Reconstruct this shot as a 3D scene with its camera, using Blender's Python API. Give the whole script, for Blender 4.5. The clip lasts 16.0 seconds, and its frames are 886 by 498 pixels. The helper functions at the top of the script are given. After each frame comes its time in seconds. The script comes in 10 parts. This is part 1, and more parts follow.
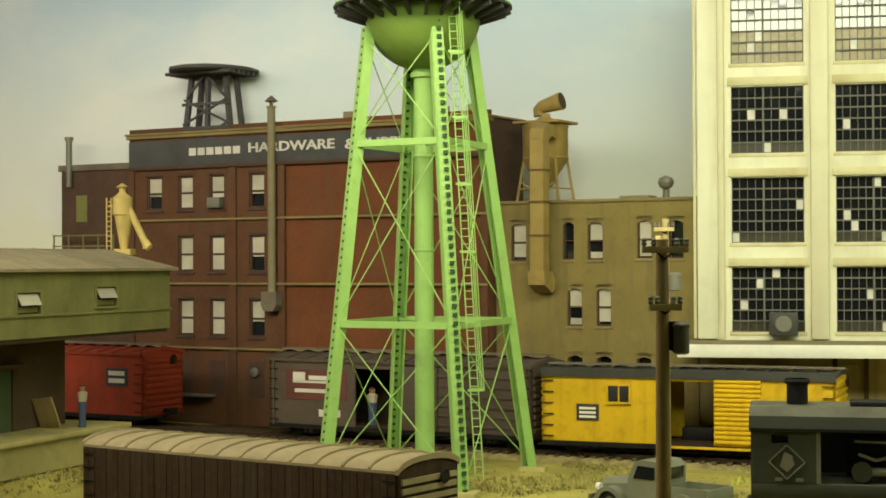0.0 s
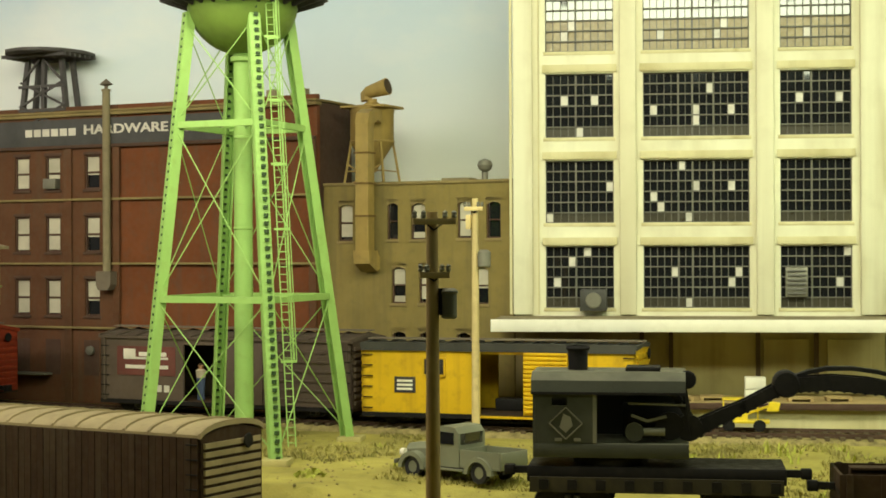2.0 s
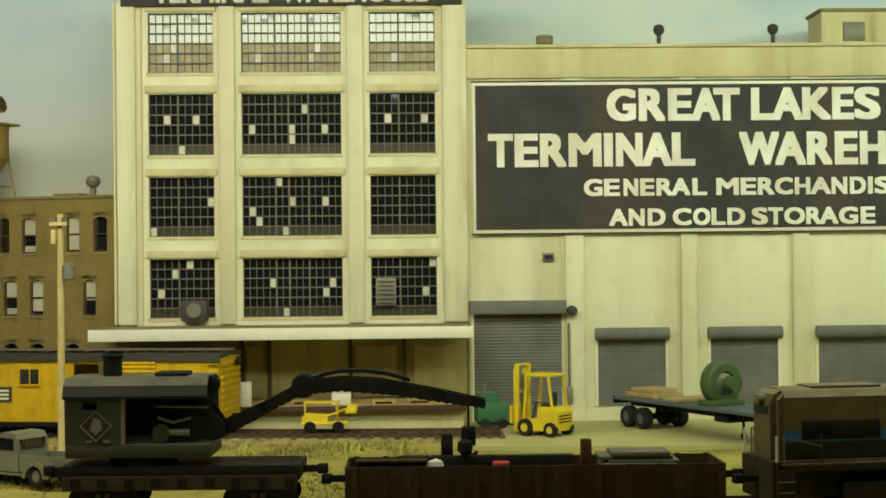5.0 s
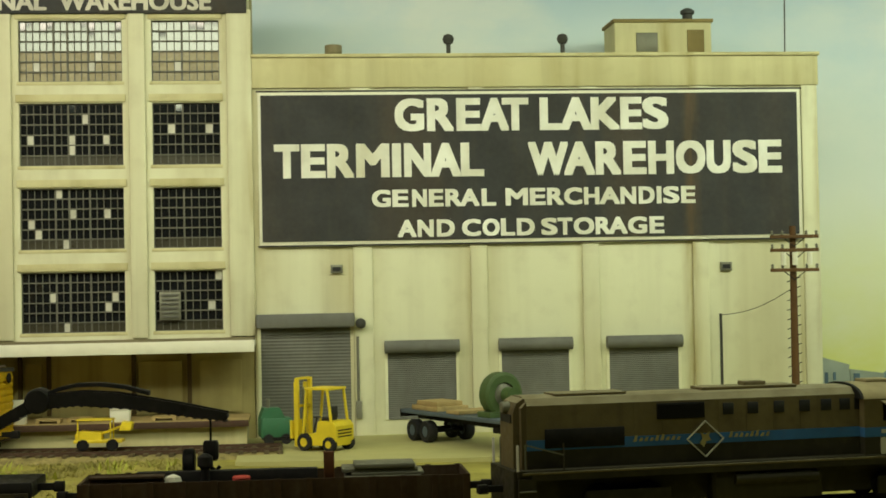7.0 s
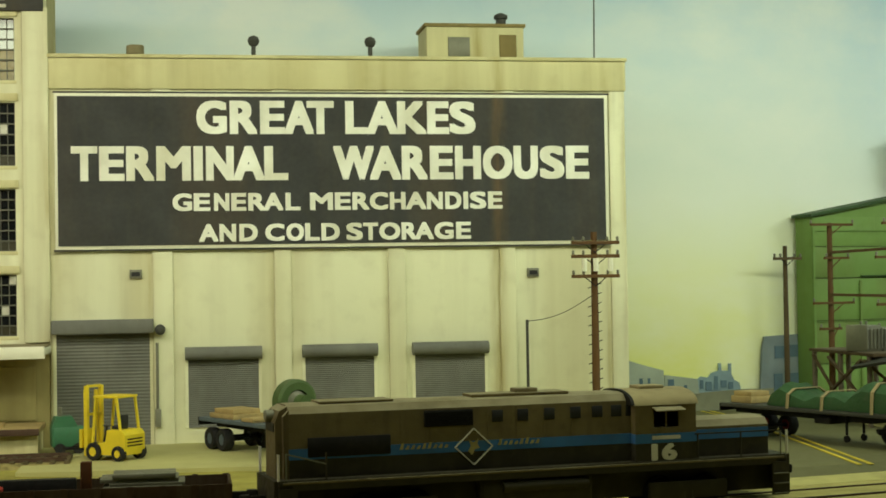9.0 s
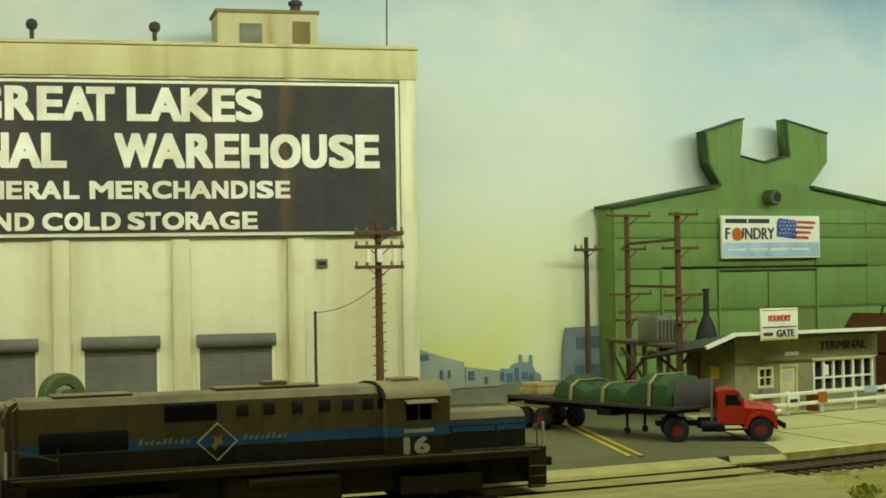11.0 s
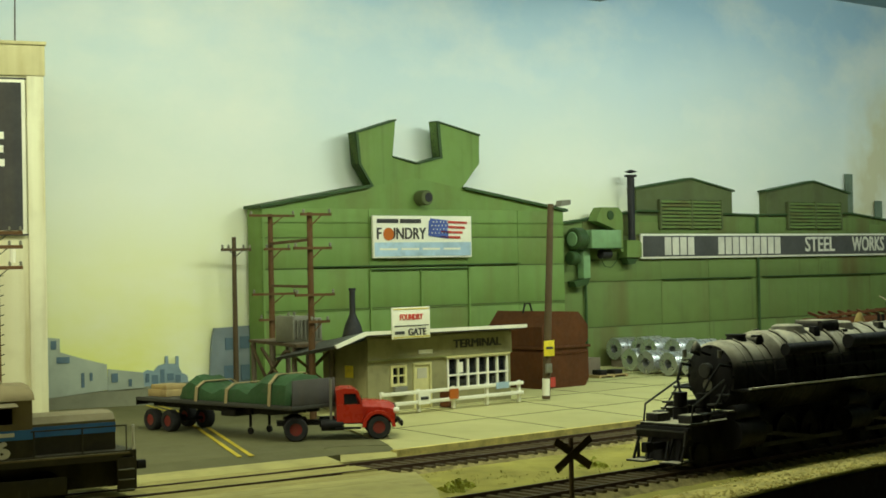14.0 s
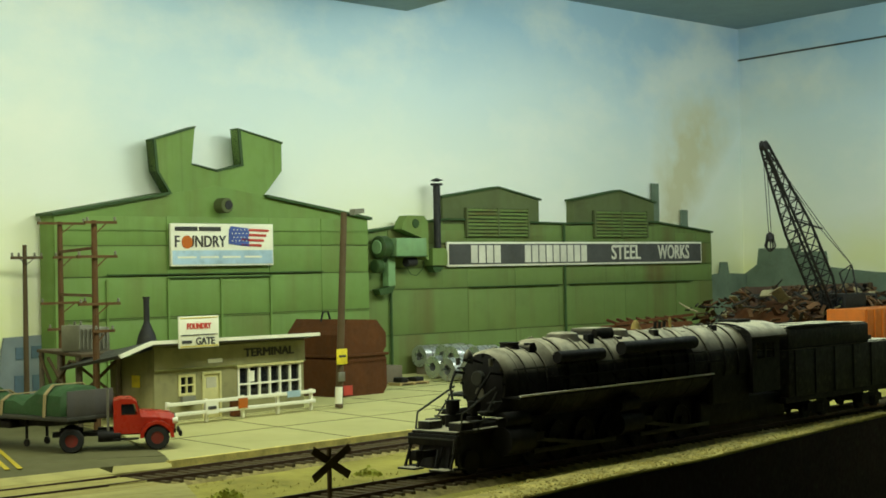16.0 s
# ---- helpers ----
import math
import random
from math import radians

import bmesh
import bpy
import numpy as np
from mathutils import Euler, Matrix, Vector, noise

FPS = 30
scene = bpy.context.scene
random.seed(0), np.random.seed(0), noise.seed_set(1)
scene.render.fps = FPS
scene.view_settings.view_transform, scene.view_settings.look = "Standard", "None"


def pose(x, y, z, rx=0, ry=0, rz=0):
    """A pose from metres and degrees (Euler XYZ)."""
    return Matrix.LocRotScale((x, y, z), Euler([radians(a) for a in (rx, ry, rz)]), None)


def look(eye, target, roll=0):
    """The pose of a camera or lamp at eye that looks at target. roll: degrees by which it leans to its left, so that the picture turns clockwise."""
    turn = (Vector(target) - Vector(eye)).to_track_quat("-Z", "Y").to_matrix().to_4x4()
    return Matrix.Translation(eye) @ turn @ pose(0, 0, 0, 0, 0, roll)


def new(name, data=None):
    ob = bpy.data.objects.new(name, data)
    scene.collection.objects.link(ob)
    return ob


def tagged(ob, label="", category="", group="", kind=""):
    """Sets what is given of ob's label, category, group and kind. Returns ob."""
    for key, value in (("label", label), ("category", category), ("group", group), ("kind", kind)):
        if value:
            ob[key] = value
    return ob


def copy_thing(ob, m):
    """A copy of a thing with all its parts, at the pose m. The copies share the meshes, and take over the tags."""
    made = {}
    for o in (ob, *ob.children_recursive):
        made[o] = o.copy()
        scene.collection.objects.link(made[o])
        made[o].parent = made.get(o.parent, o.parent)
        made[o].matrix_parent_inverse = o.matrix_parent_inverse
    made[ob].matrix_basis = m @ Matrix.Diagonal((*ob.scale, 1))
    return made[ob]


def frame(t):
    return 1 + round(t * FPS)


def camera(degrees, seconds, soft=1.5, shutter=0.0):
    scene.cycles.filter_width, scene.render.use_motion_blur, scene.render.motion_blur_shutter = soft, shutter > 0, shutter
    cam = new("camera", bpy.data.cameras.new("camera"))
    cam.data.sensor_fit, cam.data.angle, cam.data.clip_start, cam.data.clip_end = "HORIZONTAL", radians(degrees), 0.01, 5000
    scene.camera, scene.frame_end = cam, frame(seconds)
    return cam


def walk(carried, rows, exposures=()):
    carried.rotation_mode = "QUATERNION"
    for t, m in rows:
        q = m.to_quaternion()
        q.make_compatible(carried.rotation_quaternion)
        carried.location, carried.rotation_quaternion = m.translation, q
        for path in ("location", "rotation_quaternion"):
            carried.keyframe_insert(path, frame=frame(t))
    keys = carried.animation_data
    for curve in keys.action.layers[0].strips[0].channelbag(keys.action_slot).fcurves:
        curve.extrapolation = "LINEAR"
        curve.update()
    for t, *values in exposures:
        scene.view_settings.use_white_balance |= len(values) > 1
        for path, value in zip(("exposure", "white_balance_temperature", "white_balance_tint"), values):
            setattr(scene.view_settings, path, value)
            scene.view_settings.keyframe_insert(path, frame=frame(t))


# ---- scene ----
cam = camera(31.47, 16.0, soft=1.7)
PATH = [
    (0, (-0.2883, -1.44, 0.1869), (-0.5912, 0.0291, 0.2005), -0.27),
    (0.5, (-0.2741, -1.4465, 0.185), (-0.5535, 0.0272, 0.1998), -0.17),
    (1, (-0.2599, -1.4569, 0.1812), (-0.5123, 0.0217, 0.1905), -0.19),
    (1.5, (-0.247, -1.473, 0.18), (-0.4741, 0.0096, 0.1905), -0.13),
    (2, (-0.2293, -1.4843, 0.1769), (-0.4178, 0.0038, 0.18), -0.23),
    (2.5, (-0.2042, -1.4993, 0.1779), (-0.3647, -0.008, 0.1903), -0.44),
    (3, (-0.1792, -1.52, 0.1781), (-0.297, -0.0247, 0.1934), -0.35),
    (3.5, (-0.1561, -1.5336, 0.1766), (-0.2391, -0.036, 0.1918), -0.13),
    (4, (-0.1308, -1.5426, 0.1762), (-0.1774, -0.0435, 0.1944), -0.08),
    (4.5, (-0.1025, -1.552, 0.1754), (-0.1046, -0.0521, 0.1936), -0.21),
    (5, (-0.0691, -1.5524, 0.1765), (-0.0321, -0.0529, 0.1891), -0.58),
    (5.2, (-0.0553, -1.5513, 0.1762), (0.0003, -0.0524, 0.1895), -0.66),
    (7.3, (0.0437, -1.5323, 0.166), (0.2037, -0.0411, 0.1971), -1.01),
    (7.5, (0.0528, -1.5303, 0.1655), (0.2259, -0.0407, 0.1957), -0.96),
    (8, (0.0686, -1.5283, 0.1657), (0.2663, -0.0417, 0.1952), -0.99),
    (8.5, (0.0869, -1.529, 0.1667), (0.3131, -0.0465, 0.2), -0.99),
    (9, (0.1099, -1.5268, 0.1658), (0.3624, -0.0486, 0.1999), -0.94),
    (11.3, (0.2054, -1.5198, 0.1628), (0.5998, -0.0728, 0.186), -0.94),
    (11.5, (0.2122, -1.5196, 0.1622), (0.6224, -0.077, 0.1847), -0.95),
    (12, (0.2288, -1.5215, 0.1614), (0.6765, -0.09, 0.1823), -1.02),
    (12.5, (0.2431, -1.5282, 0.161), (0.7325, -0.1104, 0.1819), -1.03),
    (13, (0.2583, -1.5363, 0.1607), (0.7916, -0.1344, 0.1796), -1.39),
    (13.5, (0.2722, -1.5446, 0.1613), (0.8402, -0.1564, 0.1803), -1.42),
    (14, (0.2874, -1.5494, 0.1628), (0.899, -0.1799, 0.1818), -1.13),
    (14.5, (0.2999, -1.5583, 0.164), (0.9442, -0.204, 0.1888), -1.28),
    (15, (0.3136, -1.5668, 0.1643), (0.9919, -0.2291, 0.1892), -1.32),
    (15.5, (0.3252, -1.5731, 0.1638), (1.0331, -0.2509, 0.1874), -1.26),
    (16, (0.3371, -1.5773, 0.1638), (1.0793, -0.2739, 0.186), -1.15),
]
walk(cam, [(t, look(eye, target, roll)) for t, eye, target, roll in PATH], [(0, 0.28), (1.5, 0.30), (2, 0.36), (2.5, 0.34), (3, 0.34), (3.5, 0.10), (4.5, 0.06), (5, -0.14), (8, -0.24), (9, -0.20), (12.5, -0.07), (14, 0.0), (16, 0.10)])

# ---- light: a closed model-railway room, lit by fluorescent fittings under the ceiling ----
G = 0.016          # level of the layout's ground
CEIL = 0.594       # level of the room's ceiling
world = bpy.data.worlds.new("world")
world.use_nodes = True
world.node_tree.nodes["Background"].inputs[0].default_value = (0.9, 1.0, 0.85, 1)
world.node_tree.nodes["Background"].inputs[1].default_value = 0.004
scene.world = world


def lamp(name, x, y, z, w, d, watts, tilt=0.0, rgb=(0.90, 1.0, 0.74)):
    data = bpy.data.lights.new(name, "AREA")
    data.shape, data.size, data.size_y, data.energy, data.color = "RECTANGLE", w, d, watts, rgb
    ob = new(name, data)
    ob.matrix_world = pose(x, y, z, tilt, 0, 0)
    return ob


TUBES = [(-1.55, -0.66, 2.5, (1.0, 0.855, 0.79)), (-0.95, -0.62, 2.2, (1.0, 0.865, 0.78)), (-0.34, -0.56, 2.5, (1.0, 0.935, 0.72)), (0.27, -0.54, 1.35, (0.92, 1.0, 0.66)),
         (0.88, -0.47, 3.55, (0.90, 1.0, 0.74)), (1.45, -0.30, 3.7, (0.86, 1.0, 0.84)), (1.95, -0.20, 1.5, (0.84, 1.0, 0.92))]
for x, y, watts, rgb in TUBES:
    lamp("ceiling_lamp", x, y, CEIL - (0.03 if x < 1 or x > 1.7 else 0.068), 0.56, 0.10, watts, 48, rgb)
lamp("aisle_lamp", -0.30, -0.98, CEIL - 0.06, 1.8, 0.11, 1.2, 72, (0.93, 1.0, 0.68)).data.spread = radians(70)

# ---- materials ----
MATS = {}


def mat(name, rgb, rough=0.75, metal=0.0, var=0.18, scale=120.0, dirt=(0.09, 0.075, 0.045), amount=0.25, streak=0.0, bump=0.15, bscale=700.0, spec=0.3, rust=0.0, rusty=(0.26, 0.15, 0.035), dust=0.0, dusty=(0.34, 0.30, 0.18), drips=()):
    """A weathered paint: two scales of tone, patches of dirt, drip streaks and fine relief."""
    if name in MATS:
        return MATS[name]
    m = bpy.data.materials.new(name)
    m.use_nodes = True
    nt = m.node_tree
    N, Lk = nt.nodes, nt.links.new
    bs = N["Principled BSDF"]
    bs.inputs["Roughness"].default_value = rough
    bs.inputs["Metallic"].default_value = metal
    bs.inputs["Specular IOR Level"].default_value = spec
    co = N.new("ShaderNodeTexCoord")
    rnd = N.new("ShaderNodeObjectInfo")
    shift = N.new("ShaderNodeVectorMath")
    shift.operation = "MULTIPLY_ADD"
    Lk(rnd.outputs["Random"], shift.inputs[0])
    shift.inputs[1].default_value = (3.1, 5.7, 1.3)
    Lk(co.outputs["Object"], shift.inputs[2])

    def noise_at(sc, detail, stretch=None):
        n = N.new("ShaderNodeTexNoise")
        n.inputs["Scale"].default_value, n.inputs["Detail"].default_value = sc, detail
        src = shift.outputs[0]
        if stretch:
            mp = N.new("ShaderNodeMapping")
            mp.inputs["Scale"].default_value = stretch
            Lk(src, mp.inputs[0])
            src = mp.outputs[0]
        Lk(src, n.inputs["Vector"])
        return n.outputs["Fac"]

    def ramp(fac, a, b, lo=0.0, hi=1.0):
        r = N.new("ShaderNodeMapRange")
        r.inputs[1].default_value, r.inputs[2].default_value, r.inputs[3].default_value, r.inputs[4].default_value = a, b, lo, hi
        Lk(fac, r.inputs[0])
        return r.outputs[0]

    def mix(fac, a, b):
        x = N.new("ShaderNodeMix")
        x.data_type = "RGBA"
        Lk(fac, x.inputs[0])
        for s, v in ((6, a), (7, b)):
            if isinstance(v, tuple):
                x.inputs[s].default_value = (*v, 1)
            else:
                Lk(v, x.inputs[s])
        return x.outputs[2]

    dark = tuple(c * (1 - var) for c in rgb)
    light = tuple(min(0.95, c * (1 + var)) for c in rgb)
    col = mix(ramp(noise_at(scale * 0.22, 5), 0.3, 0.7), dark, light)
    col = mix(ramp(noise_at(scale, 6), 0.52, 0.78, 0, amount), col, dirt)
    if streak:
        col = mix(ramp(noise_at(scale * 0.8, 4, (1, 1, 0.07)), 0.5, 0.75, 0, streak), col, dirt)
    if rust:
        col = mix(ramp(noise_at(15, 4, (1, 1, 0.06)), 0.50, 0.74, 0, rust), col, rusty)
        col = mix(ramp(noise_at(70, 3, (1, 1, 0.05)), 0.62, 0.74, 0, rust * 0.35), col, tuple(c * 0.55 for c in rusty))
    if drips:
        # rust run down from certain joints, each with a ragged outline
        sx = N.new("ShaderNodeSeparateXYZ")
        Lk(co.outputs["Object"], sx.inputs[0])
        ragged = ramp(noise_at(110, 4, (1, 1, 0.12)), 0.35, 0.65, 0.15, 1.0)
        for x0, wide, power in drips:
            d, ab, mu = N.new("ShaderNodeMath"), N.new("ShaderNodeMath"), N.new("ShaderNodeMath")
            d.operation, ab.operation, mu.operation = "SUBTRACT", "ABSOLUTE", "MULTIPLY"
            Lk(sx.outputs["X"], d.inputs[0])
            d.inputs[1].default_value = x0
            Lk(d.outputs[0], ab.inputs[0])
            Lk(ramp(ab.outputs[0], 0.0, wide, power, 0.0), mu.inputs[0])
            Lk(ragged, mu.inputs[1])
            col = mix(mu.outputs[0], col, rusty)
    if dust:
        # dust on what faces upwards, doubling as painted top light, broken up by a noise
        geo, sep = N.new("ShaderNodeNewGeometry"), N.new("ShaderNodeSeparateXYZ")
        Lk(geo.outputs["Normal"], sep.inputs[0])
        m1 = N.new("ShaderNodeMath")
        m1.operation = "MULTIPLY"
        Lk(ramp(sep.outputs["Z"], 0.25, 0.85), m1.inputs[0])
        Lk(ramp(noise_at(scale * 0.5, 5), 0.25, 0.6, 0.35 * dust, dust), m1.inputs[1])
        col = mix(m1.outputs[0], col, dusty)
    Lk(col, bs.inputs["Base Color"])
    if bump:
        bp = N.new("ShaderNodeBump")
        bp.inputs["Strength"].default_value, bp.inputs["Distance"].default_value = bump, 0.001
        Lk(noise_at(bscale, 3), bp.inputs["Height"])
        Lk(bp.outputs[0], bs.inputs["Normal"])
    Lk(ramp(noise_at(scale * 1.7, 3), 0.3, 0.7, max(0.03, rough - 0.1), min(1, rough + 0.1)), bs.inputs["Roughness"])
    MATS[name] = m
    return m


def glass(name, rgb, rough=0.06):
    m = bpy.data.materials.new(name)
    m.use_nodes = True
    bs = m.node_tree.nodes["Principled BSDF"]
    bs.inputs["Base Color"].default_value = (*rgb, 1)
    bs.inputs["Roughness"].default_value = rough
    bs.inputs["Specular IOR Level"].default_value = 1.0
    return m


DRIPS = [(-0.333, 0.008, 0.35), (-0.252, 0.006, 0.3), (-0.126, 0.006, 0.35), (-0.030, 0.008, 0.4), (-0.007, 0.012, 0.55), (0.086, 0.006, 0.4), (0.203, 0.005, 0.25), (0.314, 0.006, 0.3), (0.4265, 0.011, 0.8), (0.538, 0.008, 0.5), (0.556, 0.006, 0.45)]
BRICK = mat("red_brown_brick", (0.118, 0.052, 0.022), 0.85, streak=0.35, amount=0.3, var=0.15)
BRICK_R = mat("plain_red_brick", (0.165, 0.054, 0.017), 0.85, streak=0.4, amount=0.35, var=0.15)
EDGE_T = mat("tan_edge_ballast", (0.64, 0.54, 0.17), 0.95, var=0.3, scale=300, amount=0.35, dirt=(0.2, 0.17, 0.07), bump=1.0, bscale=600)
BRICK_D = mat("dark_brown_brick", (0.085, 0.048, 0.030), 0.85, streak=0.3)
NAVY = mat("faded_sign_band", (0.075, 0.075, 0.07), 0.8)
LETTER = mat("faded_white_letters", (0.66, 0.63, 0.52), 0.8, amount=0.1, bump=0)
TAN = mat("olive_tan_brick", (0.240, 0.188, 0.056), 0.88, streak=0.4, var=0.12)
TAN_D = mat("tan_trim", (0.24, 0.185, 0.07), 0.85)
CREAM = mat("cream_stucco", (0.63, 0.585, 0.33), 0.8, streak=0.3, rust=0.45, rusty=(0.32, 0.24, 0.07), drips=DRIPS, amount=0.16, var=0.06, dirt=(0.3, 0.24, 0.1), scale=60)
# Darker and browner than CREAM, streaked; used under the canopy.
CREAM_B = mat("brown_streaked_dock_wall", (0.40, 0.34, 0.15), 0.85, streak=0.4, rust=0.75, rusty=(0.17, 0.11, 0.03), amount=0.3, var=0.12, dirt=(0.2, 0.16, 0.06), scale=50)
CREAM_W = mat("white_concrete", (0.765, 0.755, 0.53), 0.8, streak=0.18, rust=0.42, rusty=(0.36, 0.28, 0.09), drips=DRIPS, amount=0.16, var=0.05, dirt=(0.3, 0.24, 0.12), scale=45)
SIGN_B = mat("black_sign_board", (0.045, 0.045, 0.045), 0.75, rust=0.12, drips=[(0.4265, 0.011, 0.35), (0.314, 0.008, 0.12)], streak=0.1, amount=0.12, dirt=(0.1, 0.09, 0.05))
SIGN_W = mat("weathered_white_letters", (0.88, 0.86, 0.72), 0.8, amount=0.08, rust=0.35, rusty=(0.42, 0.36, 0.12), bump=0)
WHITE = mat("white_paint", (0.80, 0.78, 0.62), 0.7, amount=0.1, var=0.05, dirt=(0.3, 0.25, 0.15))
STEEL_G = mat("grey_roller_shutter", (0.15, 0.15, 0.13), 0.6, streak=0.15)
MULLION = mat("grey_steel_sash", (0.135, 0.13, 0.10), 0.6)
PANE = glass("dark_window_glass", (0.012, 0.013, 0.014), 0.05)
PANE_G = mat("grimy_pane", (0.055, 0.048, 0.028), 0.35, bump=0, amount=0.4)
# Tan translucent look of the top-floor glass, painted as pane colour.
PANE_T = mat("painted_tan_translucence", (0.34, 0.285, 0.15), 0.25, bump=0, amount=0.3)
PANE_W = mat("painted_pane", (0.62, 0.6, 0.5), 0.4, bump=0)
BLIND = mat("pale_window_blind", (0.50, 0.47, 0.34), 0.7, amount=0.1, bump=0)
BLACK = mat("black_paint", (0.02, 0.02, 0.02), 0.6)
SOOT = mat("weathered_black_steel", (0.012, 0.011, 0.010), 0.62, var=0.3, amount=0.30, dirt=(0.045, 0.038, 0.028), spec=0.2)
# Pale boiler top: settled dust, with light from above painted in.
BOILER = mat("dusty_toplit_black_boiler", (0.016, 0.015, 0.013), 0.6, var=0.4, amount=0.55, scale=160, dirt=(0.085, 0.076, 0.052), streak=0.3, spec=0.25, dust=1.0, dusty=(0.64, 0.59, 0.42))
DARKGREY = mat("dark_grey_steel", (0.052, 0.052, 0.043), 0.6, amount=0.25)
GREY = mat("grey_metal", (0.2, 0.195, 0.145), 0.5, metal=0.3)
MINT = mat("bright_green_tower_paint", (0.315, 0.530, 0.135), 0.5, amount=0.28, var=0.10, dirt=(0.2, 0.24, 0.05), streak=0.12)
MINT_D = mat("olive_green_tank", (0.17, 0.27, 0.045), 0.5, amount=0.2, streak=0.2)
GREEN = mat("green_corrugated_siding", (0.160, 0.262, 0.066), 0.65, streak=0.35, rust=0.5, rusty=(0.13, 0.10, 0.03), amount=0.25, var=0.07, dirt=(0.12, 0.16, 0.035), scale=60)
GREEN_W = mat("rust_stained_green_siding", (0.150, 0.218, 0.062), 0.7, streak=0.3, rust=0.75, rusty=(0.125, 0.085, 0.03), amount=0.35, var=0.08, dirt=(0.11, 0.13, 0.045), scale=30)
GREEN_O = mat("olive_brown_monitor", (0.105, 0.130, 0.050), 0.75, streak=0.35, amount=0.4, var=0.15, dirt=(0.07, 0.07, 0.03), scale=40)
GREEN_P = mat("pale_green_duct", (0.19, 0.33, 0.15), 0.6, amount=0.25, streak=0.2, dirt=(0.12, 0.16, 0.06))
GREEN_D = mat("dark_green_trim", (0.035, 0.075, 0.02), 0.6)
SHED = mat("sage_green_shed", (0.20, 0.20, 0.062), 0.8, streak=0.25)
ROOF_T = mat("weathered_tan_roof", (0.26, 0.22, 0.12), 0.9, streak=0.2)
YELLOW = mat("yellow_car_paint", (0.66, 0.42, 0.010), 0.5, streak=0.35, amount=0.34, var=0.10, dirt=(0.22, 0.12, 0.02))
YELLOW_M = mat("yellow_machine_paint", (0.78, 0.60, 0.03), 0.45, amount=0.15, dirt=(0.2, 0.15, 0.03))
YELLOW_P = mat("pale_yellow_machine", (0.56, 0.43, 0.13), 0.6, amount=0.2)
BOXRED = mat("red_boxcar_paint", (0.30, 0.042, 0.014), 0.65, streak=0.35, amount=0.35, dirt=(0.10, 0.04, 0.02))
BOXGREY = mat("grey_brown_boxcar", (0.100, 0.074, 0.052), 0.75, streak=0.3, amount=0.35)
BOXMAROON = mat("maroon_panel", (0.145, 0.048, 0.036), 0.7, streak=0.2)
BOXBROWN = mat("brown_wooden_boards", (0.046, 0.025, 0.010), 0.85, streak=0.4)
ROOFDUST = mat("dusty_car_roof", (0.33, 0.27, 0.14), 0.85, amount=0.3, streak=0.0)
TRUCK_G = mat("faded_green_pickup", (0.19, 0.20, 0.128), 0.5, amount=0.25, dirt=(0.2, 0.15, 0.07))
TRUCK_R = mat("red_truck_paint", (0.40, 0.028, 0.012), 0.3, amount=0.06, var=0.05)
RIM_R = mat("dull_red_rim", (0.20, 0.028, 0.018), 0.7, amount=0.4)
TARP = mat("green_tarpaulin", (0.035, 0.085, 0.03), 0.75, bump=0.5, bscale=260)
STRAP = mat("tan_webbing", (0.36, 0.28, 0.14), 0.8)
RUBBER = mat("black_rubber", (0.02, 0.02, 0.02), 0.8, bump=0.1)
RUST = mat("rusty_steel", (0.086, 0.029, 0.006), 0.9, amount=0.45, dirt=(0.045, 0.019, 0.006), streak=0.4)
ALU = mat("bright_steel_coil", (0.52, 0.53, 0.51), 0.32, metal=0.75, amount=0.0, var=0.04, bump=0.0)
WOOD = mat("creosoted_wood", (0.095, 0.065, 0.032), 0.9, streak=0.2)
WOOD_P = mat("pale_pole_wood", (0.62, 0.50, 0.22), 0.85, streak=0.2)
WOOD_L = mat("pale_wood", (0.42, 0.31, 0.13), 0.85, streak=0.2)
WOOD_R = mat("red_brown_pole", (0.115, 0.058, 0.020), 0.85, streak=0.2)
WOOD_K = mat("dark_grey_timber", (0.085, 0.080, 0.075), 0.9, streak=0.3)
WOOD_G = mat("grey_timber", (0.17, 0.14, 0.095), 0.9, streak=0.2)
HOPPER = mat("tan_duct_metal", (0.37, 0.265, 0.075), 0.6, streak=0.35, amount=0.25)
RUST_D = mat("brown_rust_stain", (0.17, 0.105, 0.028), 0.85, amount=0.3)
PLANK = mat("dusty_crossing_plank", (0.40, 0.345, 0.115), 0.92, amount=0.35, dirt=(0.17, 0.14, 0.07), streak=0.1)
# Upward faces painted paler, standing in for light on the shovel's roof.
SHOVEL = mat("toplit_green_grey_steel", (0.050, 0.053, 0.037), 0.55, amount=0.3, dirt=(0.03, 0.03, 0.018), dust=0.55, dusty=(0.185, 0.18, 0.115))
LAP = mat("rust_lined_siding_lap", (0.085, 0.115, 0.035), 0.75, amount=0.5, dirt=(0.12, 0.075, 0.025), scale=40)
CONC = mat("grey_concrete", (0.48, 0.45, 0.190), 0.9, amount=0.18, scale=30, var=0.1, dirt=(0.22, 0.19, 0.1), bscale=500)
CONC_D = mat("stained_concrete", (0.42, 0.375, 0.135), 0.9, amount=0.3, scale=60, streak=0.2)
ASPHALT = mat("worn_asphalt", (0.135, 0.128, 0.056), 0.92, amount=0.2, scale=40, bump=0.4)
LINE_Y = mat("yellow_road_line", (0.55, 0.42, 0.03), 0.8, amount=0.3, dirt=(0.15, 0.14, 0.1))
TIE = mat("tie_wood", (0.105, 0.080, 0.040), 0.9)
RAIL = mat("rusty_rail", (0.085, 0.05, 0.03), 0.5, metal=0.4)
